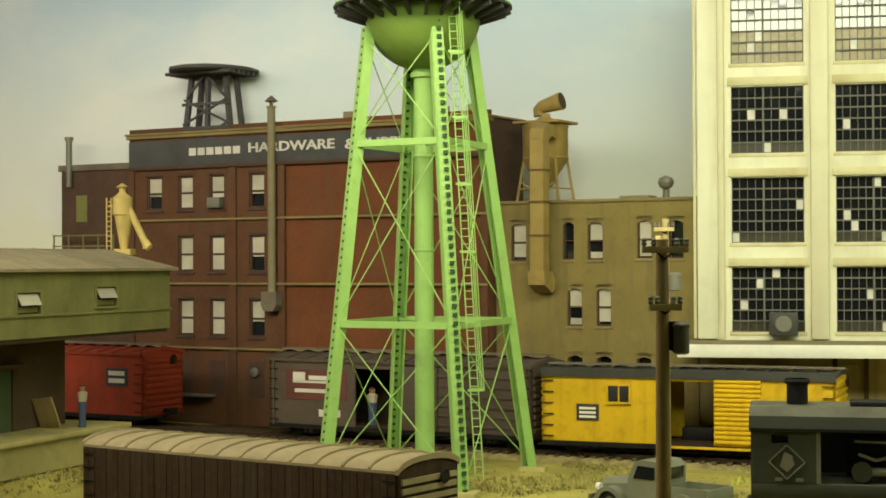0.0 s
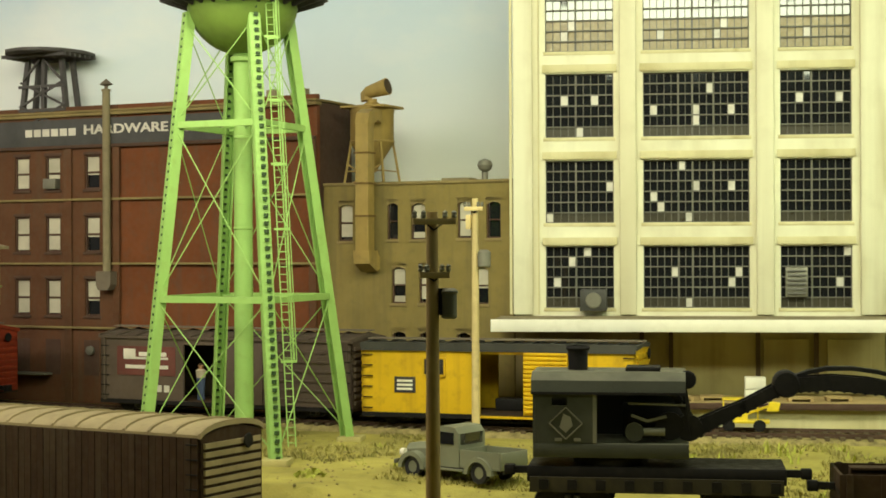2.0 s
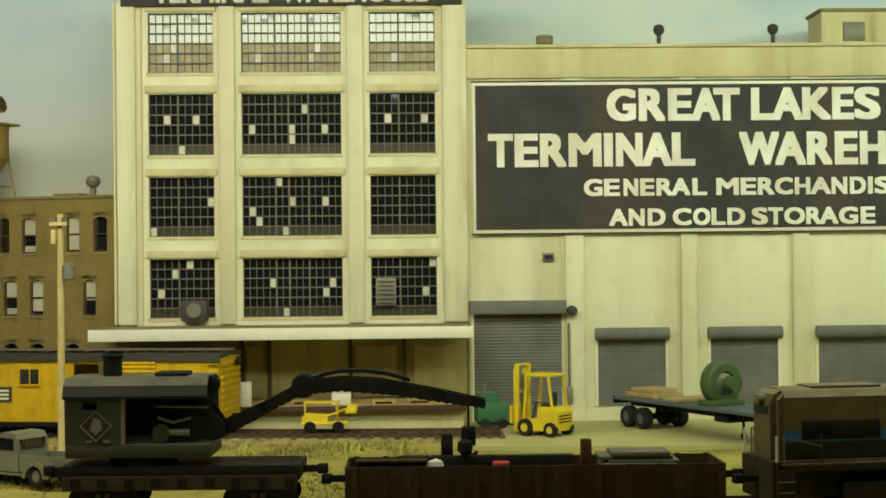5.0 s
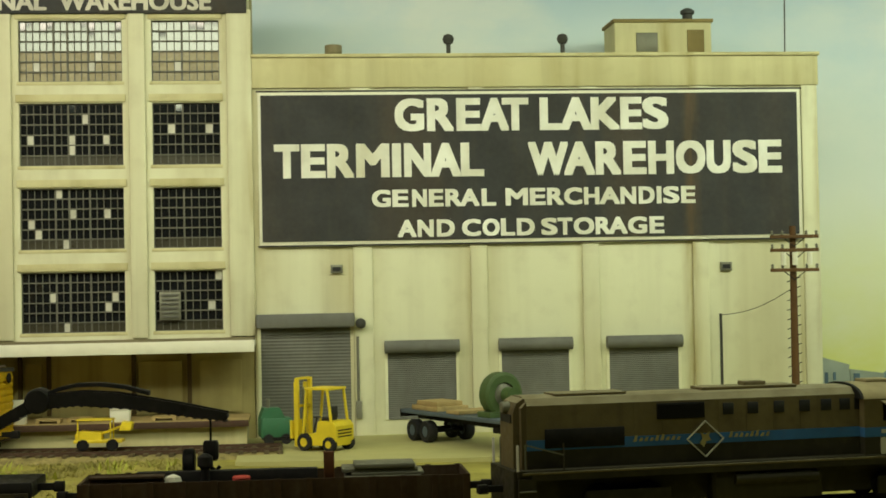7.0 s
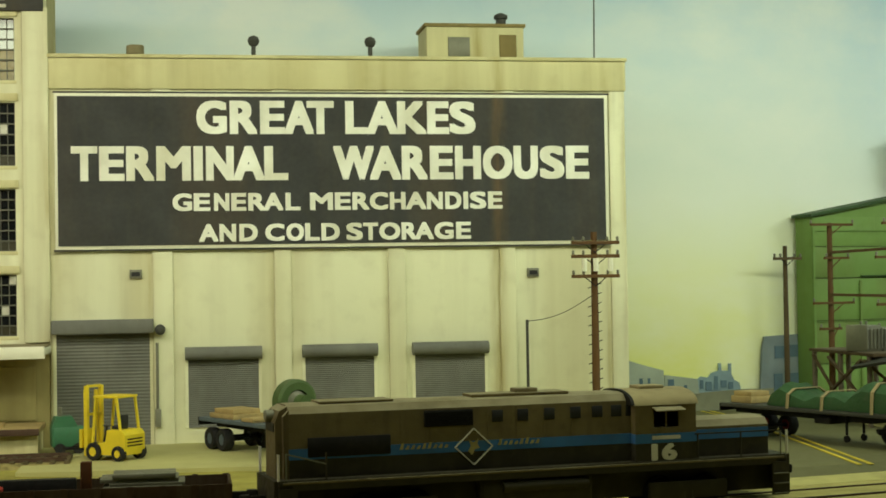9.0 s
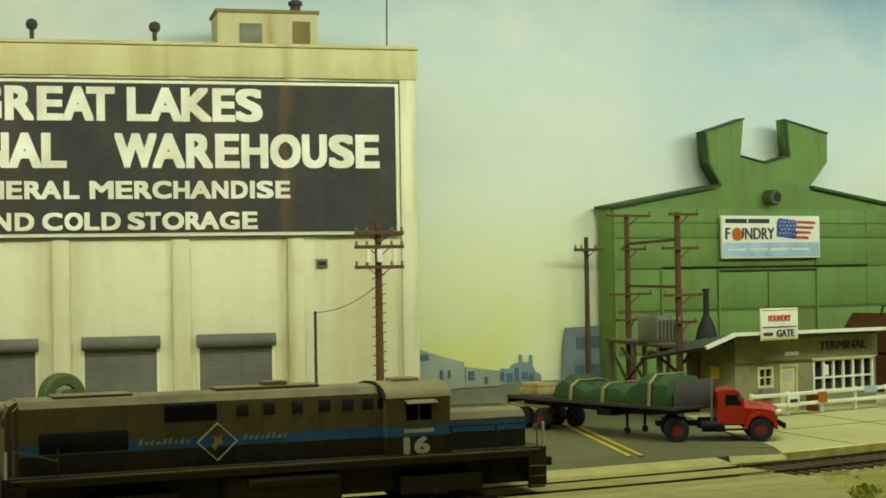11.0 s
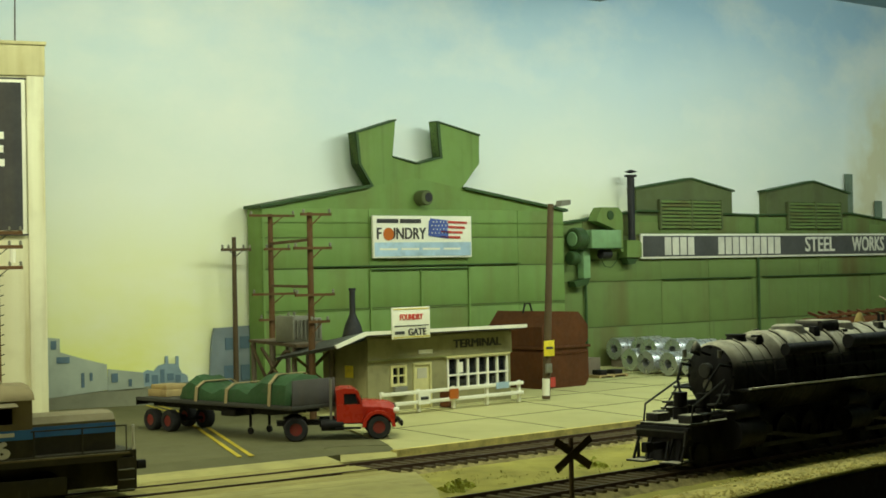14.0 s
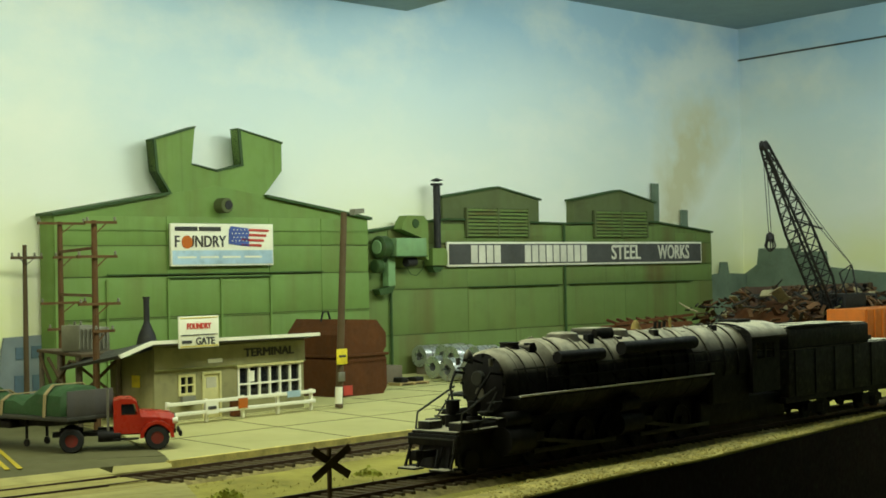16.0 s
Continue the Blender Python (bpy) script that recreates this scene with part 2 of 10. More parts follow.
BALLAST = mat("ballast", (0.31, 0.255, 0.095), 0.95, var=0.4, scale=600, bump=1.0, bscale=900, amount=0.4)
SOIL = mat("dry_grass_ground", (0.37, 0.325, 0.072), 0.95, var=0.3, scale=70, amount=0.5, dirt=(0.16, 0.17, 0.035), bump=1.0, bscale=500)
GRASS = mat("dry_grass", (0.36, 0.32, 0.095), 0.95, var=0.35, scale=50, amount=0.4, dirt=(0.14, 0.19, 0.03))
WEED = mat("yellow_green_weed", (0.42, 0.44, 0.07), 0.9, var=0.2)
SCRIPT = mat("faded_yellow_script", (0.36, 0.31, 0.13), 0.8, bump=0, amount=0.3)
FASCIA = mat("maroon_fascia", (0.034, 0.005, 0.004), 0.8, bump=0.05)
BLUE = mat("locomotive_blue", (0.045, 0.15, 0.36), 0.5, amount=0.3, dirt=(0.1, 0.08, 0.04))
# Upward faces paler: dust, plus the lit hood top put into the colour.
LOCOGREY = mat("dusty_toplit_grey_hood", (0.150, 0.116, 0.050), 0.7, amount=0.35, streak=0.4, dirt=(0.05, 0.038, 0.022), dust=0.8)
LOCOBLK = mat("locomotive_black", (0.042, 0.037, 0.023), 0.6, amount=0.5, dirt=(0.080, 0.066, 0.034), spec=0.2, streak=0.3)
BLUEGREY = mat("blue_grey_trailer", (0.10, 0.13, 0.15), 0.6)
OLIVE = mat("olive_machine", (0.075, 0.12, 0.04), 0.5)
TEALGREEN = mat("teal_machine", (0.05, 0.17, 0.085), 0.5)
PAINT_W = mat("painted_pale_shed", (0.36, 0.40, 0.33), 0.9, amount=0.25, bump=0, dirt=(0.28, 0.33, 0.27))
PAINT_H = mat("painted_brown_house", (0.22, 0.26, 0.28), 0.9, amount=0.25, bump=0, dirt=(0.22, 0.21, 0.17))
PAINT_R = mat("painted_far_road", (0.22, 0.22, 0.15), 0.9, amount=0.2, bump=0)
BACKPAINT = mat("painted_distant_blue", (0.25, 0.34, 0.38), 0.9, amount=0.2, bump=0)
BACKPAINT_D = mat("painted_distant_shadow", (0.11, 0.17, 0.22), 0.9, bump=0)
SIGN_Y = mat("yellow_sign", (0.75, 0.6, 0.03), 0.6, bump=0)
FLAG_R = mat("sign_red", (0.5, 0.06, 0.04), 0.6, bump=0)
FLAG_B = mat("sign_blue", (0.07, 0.11, 0.36), 0.6, bump=0)
SIGN_BL = mat("sign_pale_blue", (0.38, 0.52, 0.62), 0.6, bump=0)
ORANGE = mat("orange_paint", (0.48, 0.12, 0.01), 0.6)
CARPET = mat("dark_room_floor", (0.05, 0.045, 0.04), 0.95)
ROOMWALL = mat("painted_room_wall", (0.16, 0.16, 0.15), 0.9, bump=0.05)
CEILMAT = mat("blue_grey_ceiling", (0.25, 0.34, 0.38), 0.9, var=0.05, amount=0.1)
FIG = mat("matt_figure", (0.28, 0.25, 0.2), 0.9, amount=0.3)
nt_ = FIG.node_tree
gen_, sepz_, steps_ = nt_.nodes.new("ShaderNodeTexCoord"), nt_.nodes.new("ShaderNodeSeparateXYZ"), nt_.nodes.new("ShaderNodeValToRGB")
nt_.links.new(gen_.outputs["Generated"], sepz_.inputs[0])
nt_.links.new(sepz_.outputs["Z"], steps_.inputs[0])
nt_.links.new(steps_.outputs[0], nt_.nodes["Principled BSDF"].inputs["Base Color"])
steps_.color_ramp.interpolation = "CONSTANT"
steps_.color_ramp.elements[0].color, steps_.color_ramp.elements[1].color, steps_.color_ramp.elements[1].position = (0.07, 0.10, 0.16, 1), (0.46, 0.40, 0.27, 1), 0.60
for at_, c_ in ((0.84, (0.36, 0.20, 0.10, 1)), (0.95, (0.10, 0.07, 0.04, 1))):
    steps_.color_ramp.elements.new(at_).color = c_

# ---- mesh building ----


class Shape:
    """Collects simple solids into one mesh."""

    def __init__(self):
        self.v, self.f, self.weld = [], [], False

    def add(self, verts, faces):
        n = len(self.v)
        self.v += [tuple(p) for p in verts]
        self.f += [tuple(n + i for i in f) for f in faces]
        return self

    def box(self, x0, x1, y0, y1, z0, z1, b=0.0):
        if b <= 0:
            v = [(x, y, z) for z in (z0, z1) for x, y in ((x0, y0), (x1, y0), (x1, y1), (x0, y1))]
            return self.add(v, [(3, 2, 1, 0), (4, 5, 6, 7), (0, 1, 5, 4), (1, 2, 6, 5), (2, 3, 7, 6), (3, 0, 4, 7)])
        ring = lambda i, z: [(x0 + i, y0 + b, z), (x0 + b, y0 + i, z), (x1 - b, y0 + i, z), (x1 - i, y0 + b, z), (x1 - i, y1 - b, z), (x1 - b, y1 - i, z), (x0 + b, y1 - i, z), (x0 + i, y1 - b, z)]
        return self.rings([ring(b * 0.5, z0), ring(0, z0 + b), ring(0, z1 - b), ring(b * 0.5, z1)])

    def rings(self, rr, cap=True):
        n = len(rr[0])
        v = [p for r in rr for p in r]
        f = [(k * n + i, k * n + (i + 1) % n, (k + 1) * n + (i + 1) % n, (k + 1) * n + i) for k in range(len(rr) - 1) for i in range(n)]
        if cap:
            f += [tuple(range(n))[::-1], tuple((len(rr) - 1) * n + i for i in range(n))]
        return self.add(v, f)

    def prism(self, pts, a, b, axis="y"):
        """A polygon given in the two other axes, drawn out from a to b."""
        put = {"x": lambda p, c: (c, p[0], p[1]), "y": lambda p, c: (p[0], c, p[1]), "z": lambda p, c: (p[0], p[1], c)}[axis]
        return self.rings([[put(p, a) for p in pts], [put(p, b) for p in pts]])

    def cyl(self, p, q, r, r2=None, n=12):
        p, q = Vector(p), Vector(q)
        d = (q - p).normalized()
        u = d.orthogonal().normalized()
        w = d.cross(u)
        ring = lambda c, rad: [c + rad * (math.cos(2 * math.pi * k / n) * u + math.sin(2 * math.pi * k / n) * w) for k in range(n)]
        return self.rings([ring(p, r), ring(q, r if r2 is None else r2)])

    def bar(self, p, q, w, h=None):
        """A straight bar of rectangular section."""
        p, q, h = Vector(p), Vector(q), h or w
        d = (q - p).normalized()
        u = d.cross(Vector((0, 0, 1)))
        u = u.normalized() if u.length > 1e-4 else Vector((1, 0, 0))
        t = d.cross(u)
        c = [(-w / 2, -h / 2), (w / 2, -h / 2), (w / 2, h / 2), (-w / 2, h / 2)]
        return self.rings([[e + a * u + b * t for a, b in c] for e in (p, q)])

    def lathe(self, prof, o=(0, 0, 0), n=24, axis="z"):
        put = {"z": lambda c, s, z: (o[0] + c, o[1] + s, o[2] + z), "x": lambda c, s, z: (o[0] + z, o[1] + c, o[2] + s), "y": lambda c, s, z: (o[0] + c, o[1] + z, o[2] + s)}[axis]
        return self.rings([[put(r * math.cos(2 * math.pi * k / n), r * math.sin(2 * math.pi * k / n), z) for k in range(n)] for r, z in prof], tuple(prof[0]) != tuple(prof[-1]))

    def tube(self, pts, r, n=6):
        """One bent pipe through the points."""
        P = [Vector(p) for p in pts]
        rr = []
        for i, p in enumerate(P):
            d = (P[min(i + 1, len(P) - 1)] - P[max(i - 1, 0)]).normalized()
            u = d.cross(Vector((0.31, 0.95, 0.05))).normalized()
            w = d.cross(u)
            rr.append([p + r * (math.cos(2 * math.pi * k / n) * u + math.sin(2 * math.pi * k / n) * w) for k in range(n)])
        return self.rings(rr)

    def mesh(self, name, material, smooth=True):
        me = bpy.data.meshes.new(name)
        me.from_pydata(self.v, [], self.f)
        bm = bmesh.new()
        bm.from_mesh(me)
        if self.weld:
            bmesh.ops.remove_doubles(bm, verts=bm.verts, dist=1e-6)
        bmesh.ops.recalc_face_normals(bm, faces=bm.faces)
        bm.to_mesh(me)
        bm.free()
        me.materials.append(material)
        if smooth:
            me.polygons.foreach_set("use_smooth", [True] * len(me.polygons))
            me.set_sharp_from_angle(angle=radians(32))
        return me


def part(name, shape, material, parent, label="", at=None):
    """One mesh object under a thing or a part."""
    ob = new(name, shape.mesh(name, material) if isinstance(shape, Shape) else shape)
    ob.parent = parent
    if at is not None:
        ob.matrix_basis = at
    return tagged(ob, label)


def thing(name, m, label, category, group="", kind=""):
    ob = new(name)
    ob.empty_display_size = 0.01
    ob.matrix_basis = m
    return tagged(ob, label, category, group, kind)


def solid(name, shape, material, label, category, kind="", group="", at=None):
    ob = new(name, shape.mesh(name, material))
    if at is not None:
        ob.matrix_basis = at
    return tagged(ob, label, category, group, kind)


def base(x, y, turn=0.0, z=G):
    return pose(x, y, z, 0, 0, turn)


def words(text, size, material, parent, at, name="lettering", label="", width=None, shear=0.0, bold=0.0):
    """Raised letters, the text centred on its place, readable from -y."""
    cu = bpy.data.curves.new(name, "FONT")
    cu.body, cu.size, cu.align_x, cu.align_y, cu.extrude, cu.shear, cu.resolution_u = text, size, "CENTER", "CENTER", 0.0004, shear, 3
    tmp = new(name, cu)
    me = bpy.data.meshes.new_from_object(tmp.evaluated_get(bpy.context.evaluated_depsgraph_get()))
    bpy.data.objects.remove(tmp)
    me.materials.clear()
    me.materials.append(material)
    xs = [v.co.x for v in me.vertices]
    sx = (width / (max(xs) - min(xs))) if width else 1.0
    cx = (max(xs) + min(xs)) / 2
    for v in me.vertices:
        v.co.x = (v.co.x - cx) * sx
    if bold:
        # heavier strokes: the same letters again, shifted a little and set a hair back
        co = [tuple(v.co) for v in me.vertices]
        fs = [tuple(p.vertices) for p in me.polygons]
        vs, ff = [], []
        for i, (dx, dy) in enumerate(((0, 0), (bold, 0), (-bold, 0), (0, bold * 0.6), (0, -bold * 0.6), (bold * 0.7, bold * 0.5), (-bold * 0.7, bold * 0.5), (bold * 0.7, -bold * 0.5), (-bold * 0.7, -bold * 0.5))):
            ff += [tuple(len(vs) + k for k in f) for f in fs]
            vs += [(x + dx, y + dy, z - 0.00003 * i) for x, y, z in co]
        me = bpy.data.meshes.new(name)
        me.from_pydata(vs, [], ff)
        me.materials.append(material)
    ob = new(name, me)
    ob.parent = parent
    ob.matrix_basis = at @ pose(0, 0, 0, 90, 0, 0)
    return tagged(ob, label)


GLYPHS = {}


def glyph(ch, heavy):
    """The outline of one letter of the built-in font, thickened, scaled to a unit box."""
    if (ch, heavy) not in GLYPHS:
        cu = bpy.data.curves.new("letter", "FONT")
        cu.body, cu.size, cu.offset, cu.resolution_u, cu.extrude = ch, 1.0, heavy, 4, 0.02
        tmp = new("letter", cu)
        me = bpy.data.meshes.new_from_object(tmp.evaluated_get(bpy.context.evaluated_depsgraph_get()))
        bpy.data.objects.remove(tmp)
        xs, ys = [v.co.x for v in me.vertices], [v.co.y for v in me.vertices]
        x0, x1, y0, y1 = min(xs), max(xs), min(ys), max(ys)
        GLYPHS[ch, heavy] = ([((v.co.x - x0) / (x1 - x0), v.co.z, (v.co.y - y0) / (y1 - y0)) for v in me.vertices], [tuple(p.vertices) for p in me.polygons])
    return GLYPHS[ch, heavy]


def fitted(text, spans, zc, cap, y, material, parent, label="", heavy=0.0, bold=0.060):
    """One line of heavy raised sign letters, each between its own two edges."""
    vs, fs = [], []
    bx, bz = cap * bold, cap * bold * 0.75
    for ch, (x0, x1) in zip(text.replace(" ", ""), spans):
        v, f = glyph(ch, heavy)
        k = 0.25 if ch == "I" else 1.0
        for i, (p, q) in enumerate(((-1, -1), (-1, 1), (1, -1), (1, 1), (0, 0), (0, 1), (0, -1), (1, 0), (-1, 0))):
            fs += [tuple(len(vs) + j for j in face) for face in f]
            a0, a1 = x0 + bx * k * (1 + p), x1 - bx * k * (1 - p)
            vs += [(a0 + (a1 - a0) * u, y - 0.0004 + 0.00002 * i - 0.02 * d, zc + bz * q + (cap - 2 * bz) * (w - 0.5)) for u, d, w in v]
    me = bpy.data.meshes.new("lettering")
    me.from_pydata(vs, [], fs)
    me.materials.append(material)
    ob = new("lettering", me)
    ob.parent = parent
    return tagged(ob, label)


def wall_with_holes(x0, x1, z0, z1, holes, y0, y1):
    """A wall from y0 (front) to y1 with rectangular openings (x0, x1, z0, z1) cut through it."""
    xs = sorted({x0, x1, *[v for h in holes for v in h[:2]]})
    zs = sorted({z0, z1, *[v for h in holes for v in h[2:]]})
    s = Shape()
    s.weld = True
    inside = lambda x, z: any(h[0] < x < h[1] and h[2] < z < h[3] for h in holes)
    keep = {(i, k): not inside((xs[i] + xs[i + 1]) / 2, (zs[k] + zs[k + 1]) / 2) for i in range(len(xs) - 1) for k in range(len(zs) - 1)}
    for (i, k), on in keep.items():
        if not on:
            continue
        a, b, c, d = xs[i], xs[i + 1], zs[k], zs[k + 1]
        s.add([(a, y0, c), (b, y0, c), (b, y0, d), (a, y0, d)], [(0, 1, 2, 3)])
        s.add([(a, y1, c), (b, y1, c), (b, y1, d), (a, y1, d)], [(3, 2, 1, 0)])
        for di, dk, p, q in ((-1, 0, (a, c), (a, d)), (1, 0, (b, d), (b, c)), (0, -1, (b, c), (a, c)), (0, 1, (a, d), (b, d))):
            if not keep.get((i + di, k + dk), False):
                s.add([(p[0], y0, p[1]), (q[0], y0, q[1]), (q[0], y1, q[1]), (p[0], y1, p[1])], [(0, 1, 2, 3)])
    return s

# ---- the room: painted backdrop wall, right-hand wall, ceiling, floor, bench ----
BACK = [(-1.95, 0.554), (-0.92, 0.219), (-0.86, 0.204), (-0.80, 0.2), (0.66, 0.2), (0.72, 0.203), (0.78, 0.217), (2.22, 0.630)]
RIGHTW = [(2.22, 0.630), (2.26, 0.23), (2.34, -0.57), (2.5, -2.6)]


def sky_paint():
    """Hand-painted sky: pale yellow haze at the horizon, white clouds, blue above, and a smoke plume."""
    m = bpy.data.materials.new("painted_sky")
    m.use_nodes = True
    nt = m.node_tree
    N, Lk = nt.nodes, nt.links.new
    bs = N["Principled BSDF"]
    bs.inputs["Roughness"].default_value = 0.9
    bs.inputs["Specular IOR Level"].default_value = 0.15
    co = N.new("ShaderNodeTexCoord")
    sep = N.new("ShaderNodeSeparateXYZ")
    Lk(co.outputs["Object"], sep.inputs[0])
    wob = N.new("ShaderNodeTexNoise")
    wob.inputs["Scale"].default_value, wob.inputs["Detail"].default_value = 3.5, 6
    Lk(co.outputs["Object"], wob.inputs["Vector"])
    add = N.new("ShaderNodeMath")
    add.operation = "MULTIPLY_ADD"
    Lk(wob.outputs["Fac"], add.inputs[0])
    add.inputs[1].default_value = 0.20
    Lk(sep.outputs["Z"], add.inputs[2])
    cr = N.new("ShaderNodeValToRGB")
    cr.color_ramp.elements[0].position, cr.color_ramp.elements[0].color = 0.14, (0.78, 0.78, 0.27, 1)
    cr.color_ramp.elements[1].position, cr.color_ramp.elements[1].color = 0.64, (0.42, 0.60, 0.75, 1)
    for p, c in ((0.26, (0.85, 0.855, 0.50, 1)), (0.37, (0.84, 0.87, 0.76, 1)), (0.53, (0.66, 0.78, 0.82, 1))):
        e = cr.color_ramp.elements.new(p)
        e.color = c
    Lk(add.outputs[0], cr.inputs[0])
    cloud = N.new("ShaderNodeTexNoise")
    cloud.inputs["Scale"].default_value, cloud.inputs["Detail"].default_value, cloud.inputs["Roughness"].default_value = 4.0, 7, 0.55
    mp = N.new("ShaderNodeMapping")
    mp.inputs["Scale"].default_value = (1, 1, 1.7)
    Lk(co.outputs["Object"], mp.inputs[0])
    Lk(mp.outputs[0], cloud.inputs["Vector"])
    r = N.new("ShaderNodeMapRange")
    r.inputs[1].default_value, r.inputs[2].default_value, r.inputs[4].default_value = 0.46, 0.66, 0.62
    Lk(cloud.outputs["Fac"], r.inputs[0])
    mx = N.new("ShaderNodeMix")
    mx.data_type = "RGBA"
    Lk(r.outputs[0], mx.inputs[0])
    Lk(cr.outputs[0], mx.inputs[6])
    mx.inputs[7].default_value = (0.90, 0.90, 0.82, 1)
    # the plume: a leaning, widening band above two painted stacks
    def maths(op, a, b, c=None):
        n = N.new("ShaderNodeMath")
        n.operation = op
        for i, v in enumerate((a, b, c)):
            if v is None:
                continue
            if isinstance(v, float):
                n.inputs[i].default_value = v
            else:
                Lk(v, n.inputs[i])
        return n.outputs[0]
    up = maths("SUBTRACT", sep.outputs["Z"], 0.235)
    mid = maths("MULTIPLY_ADD", up, 0.50, 2.006)
    wide = maths("MULTIPLY_ADD", up, 0.30, 0.052)
    puff = N.new("ShaderNodeTexNoise")
    puff.inputs["Scale"].default_value, puff.inputs["Detail"].default_value = 22, 5
    Lk(co.outputs["Object"], puff.inputs["Vector"])
    off = maths("ABSOLUTE", maths("SUBTRACT", sep.outputs["X"], mid), 0.0)
    f = maths("SUBTRACT", 1.25, maths("DIVIDE", off, wide))
    f = maths("MULTIPLY", f, maths("MULTIPLY_ADD", puff.outputs["Fac"], 2.2, -0.30))
    lim = N.new("ShaderNodeMapRange")
    lim.inputs[1].default_value, lim.inputs[2].default_value = 0.21, 0.25
    Lk(sep.outputs["Z"], lim.inputs[0])
    lim2 = N.new("ShaderNodeMapRange")
    lim2.inputs[1].default_value, lim2.inputs[2].default_value = 0.50, 0.38
    Lk(sep.outputs["Z"], lim2.inputs[0])
    f = maths("MULTIPLY", maths("MULTIPLY", f, lim.outputs[0]), lim2.outputs[0])
    clampd = N.new("ShaderNodeClamp")
    Lk(f, clampd.inputs[0])
    clampd.inputs[2].default_value = 0.85
    m2 = N.new("ShaderNodeMix")
    m2.data_type = "RGBA"
    Lk(clampd.outputs[0], m2.inputs[0])
    Lk(mx.outputs[2], m2.inputs[6])
    m2.inputs[7].default_value = (0.66, 0.61, 0.38, 1)
    Lk(m2.outputs[2], bs.inputs["Base Color"])
    return m


SKY = sky_paint()


def standing(line, z0, z1, thick):
    """A wall along a line in plan, with thickness to the back."""
    s = Shape()
    back = []
    for k, p in enumerate(line):
        a, b = Vector(line[max(0, k - 1)]), Vector(line[min(len(line) - 1, k + 1)])
        d = (b - a).normalized()
        back.append((p[0] - d.y * thick, p[1] + d.x * thick))
    s.rings([[(*p, z) for p in [*line, *back[::-1]]] for z in (z0, z1)])
    return s


solid("backdrop", standing(BACK, -1.1, CEIL, 0.05), SKY, "painted sky backdrop with haze, clouds and a smoke plume", "backdrop", "structure")
solid("wall_east", standing(RIGHTW, -1.1, CEIL, 0.05), SKY, "sky-painted side wall meeting the backdrop in a corner", "wall", "structure")
solid("wall_south", Shape().box(-2.2, 2.6, -2.65, -2.6, -1.1, CEIL), ROOMWALL, "plain painted wall behind the aisle", "wall", "structure")
solid("wall_west", Shape().box(-2.05, -2.0, -2.6, 0.6, -1.1, CEIL), ROOMWALL, "plain painted end wall", "wall", "structure")
solid("floor", Shape().box(-2.2, 2.7, -2.7, 0.9, -1.12, -1.10), CARPET, "dark carpeted room floor", "floor", "structure")
solid("ceiling", Shape().box(-2.2, 2.7, -2.7, 0.9, CEIL, CEIL + 0.03), CEILMAT, "blue-grey painted ceiling", "ceiling", "structure")
solid("ceiling_beam", Shape().prism([(1.408, 0.425), (0.99, 0.305), (1.06, -0.59), (1.49, -0.59)], CEIL - 0.055, CEIL - 0.0005, "z"), CEILMAT, "boxed-in beam under the ceiling", "ceiling beam", "structure")
trim = Shape()
for a, b in zip(RIGHTW[:2], RIGHTW[1:3]):
    trim.bar((a[0] - 0.002, a[1], 0.537), (b[0] - 0.002, b[1], 0.537), 0.003, 0.0026)
solid("trim", trim, DARKGREY, "thin dark strip along the side wall", "trim", "structure")

EDGE = [(-1.95, -0.86), (0.56, -0.86), (0.80, -0.685), (0.955, -0.615), (1.072, -0.564), (1.193, -0.519), (1.508, -0.371), (2.50, 0.07)]


def kerb_distance(x, y):
    """Distance behind the kerb line of the concrete lot."""
    return (x - 0.775) * -0.32 + (y + 0.352) * 0.947


def lot_height(x, y):
    return 0.0145 + 0.0075 * max(0.0, min(1.0, kerb_distance(x, y) / 0.215))


def ground_height(x, y):
    n = noise.noise(Vector((x * 9, y * 9, 0))) * 0.0022 + noise.noise(Vector((x * 31, y * 31, 4))) * 0.001
    # the sunken cut of the spur track
    d = Vector((0.92, -0.392))
    r = Vector((x + 0.655, y + 0.417))
    along, across = abs(r.dot(d)), abs(r.x * d.y - r.y * d.x)
    cut = max(0.0, min(1.0, (0.075 - across) / 0.03)) * max(0.0, min(1.0, (0.26 - along) / 0.03))
    # the ground falls towards the front edge
    clip = lambda v: max(0.0, min(1.0, v))
    left = 0.0115 * clip((-0.30 - y) / 0.12) * clip((x + 0.45) / 0.07)
    d = kerb_distance(x, y)
    right = 0.010 * clip((0.20 - d) / 0.20) + 0.0050 * clip((-0.10 - d) / 0.08)
    fall = left + (right - left) * clip((x - 0.42) / 0.08)
    return min(0.0, n - 0.001) * (1 - 0.5 * clip(fall / 0.01)) - 0.036 * cut - fall


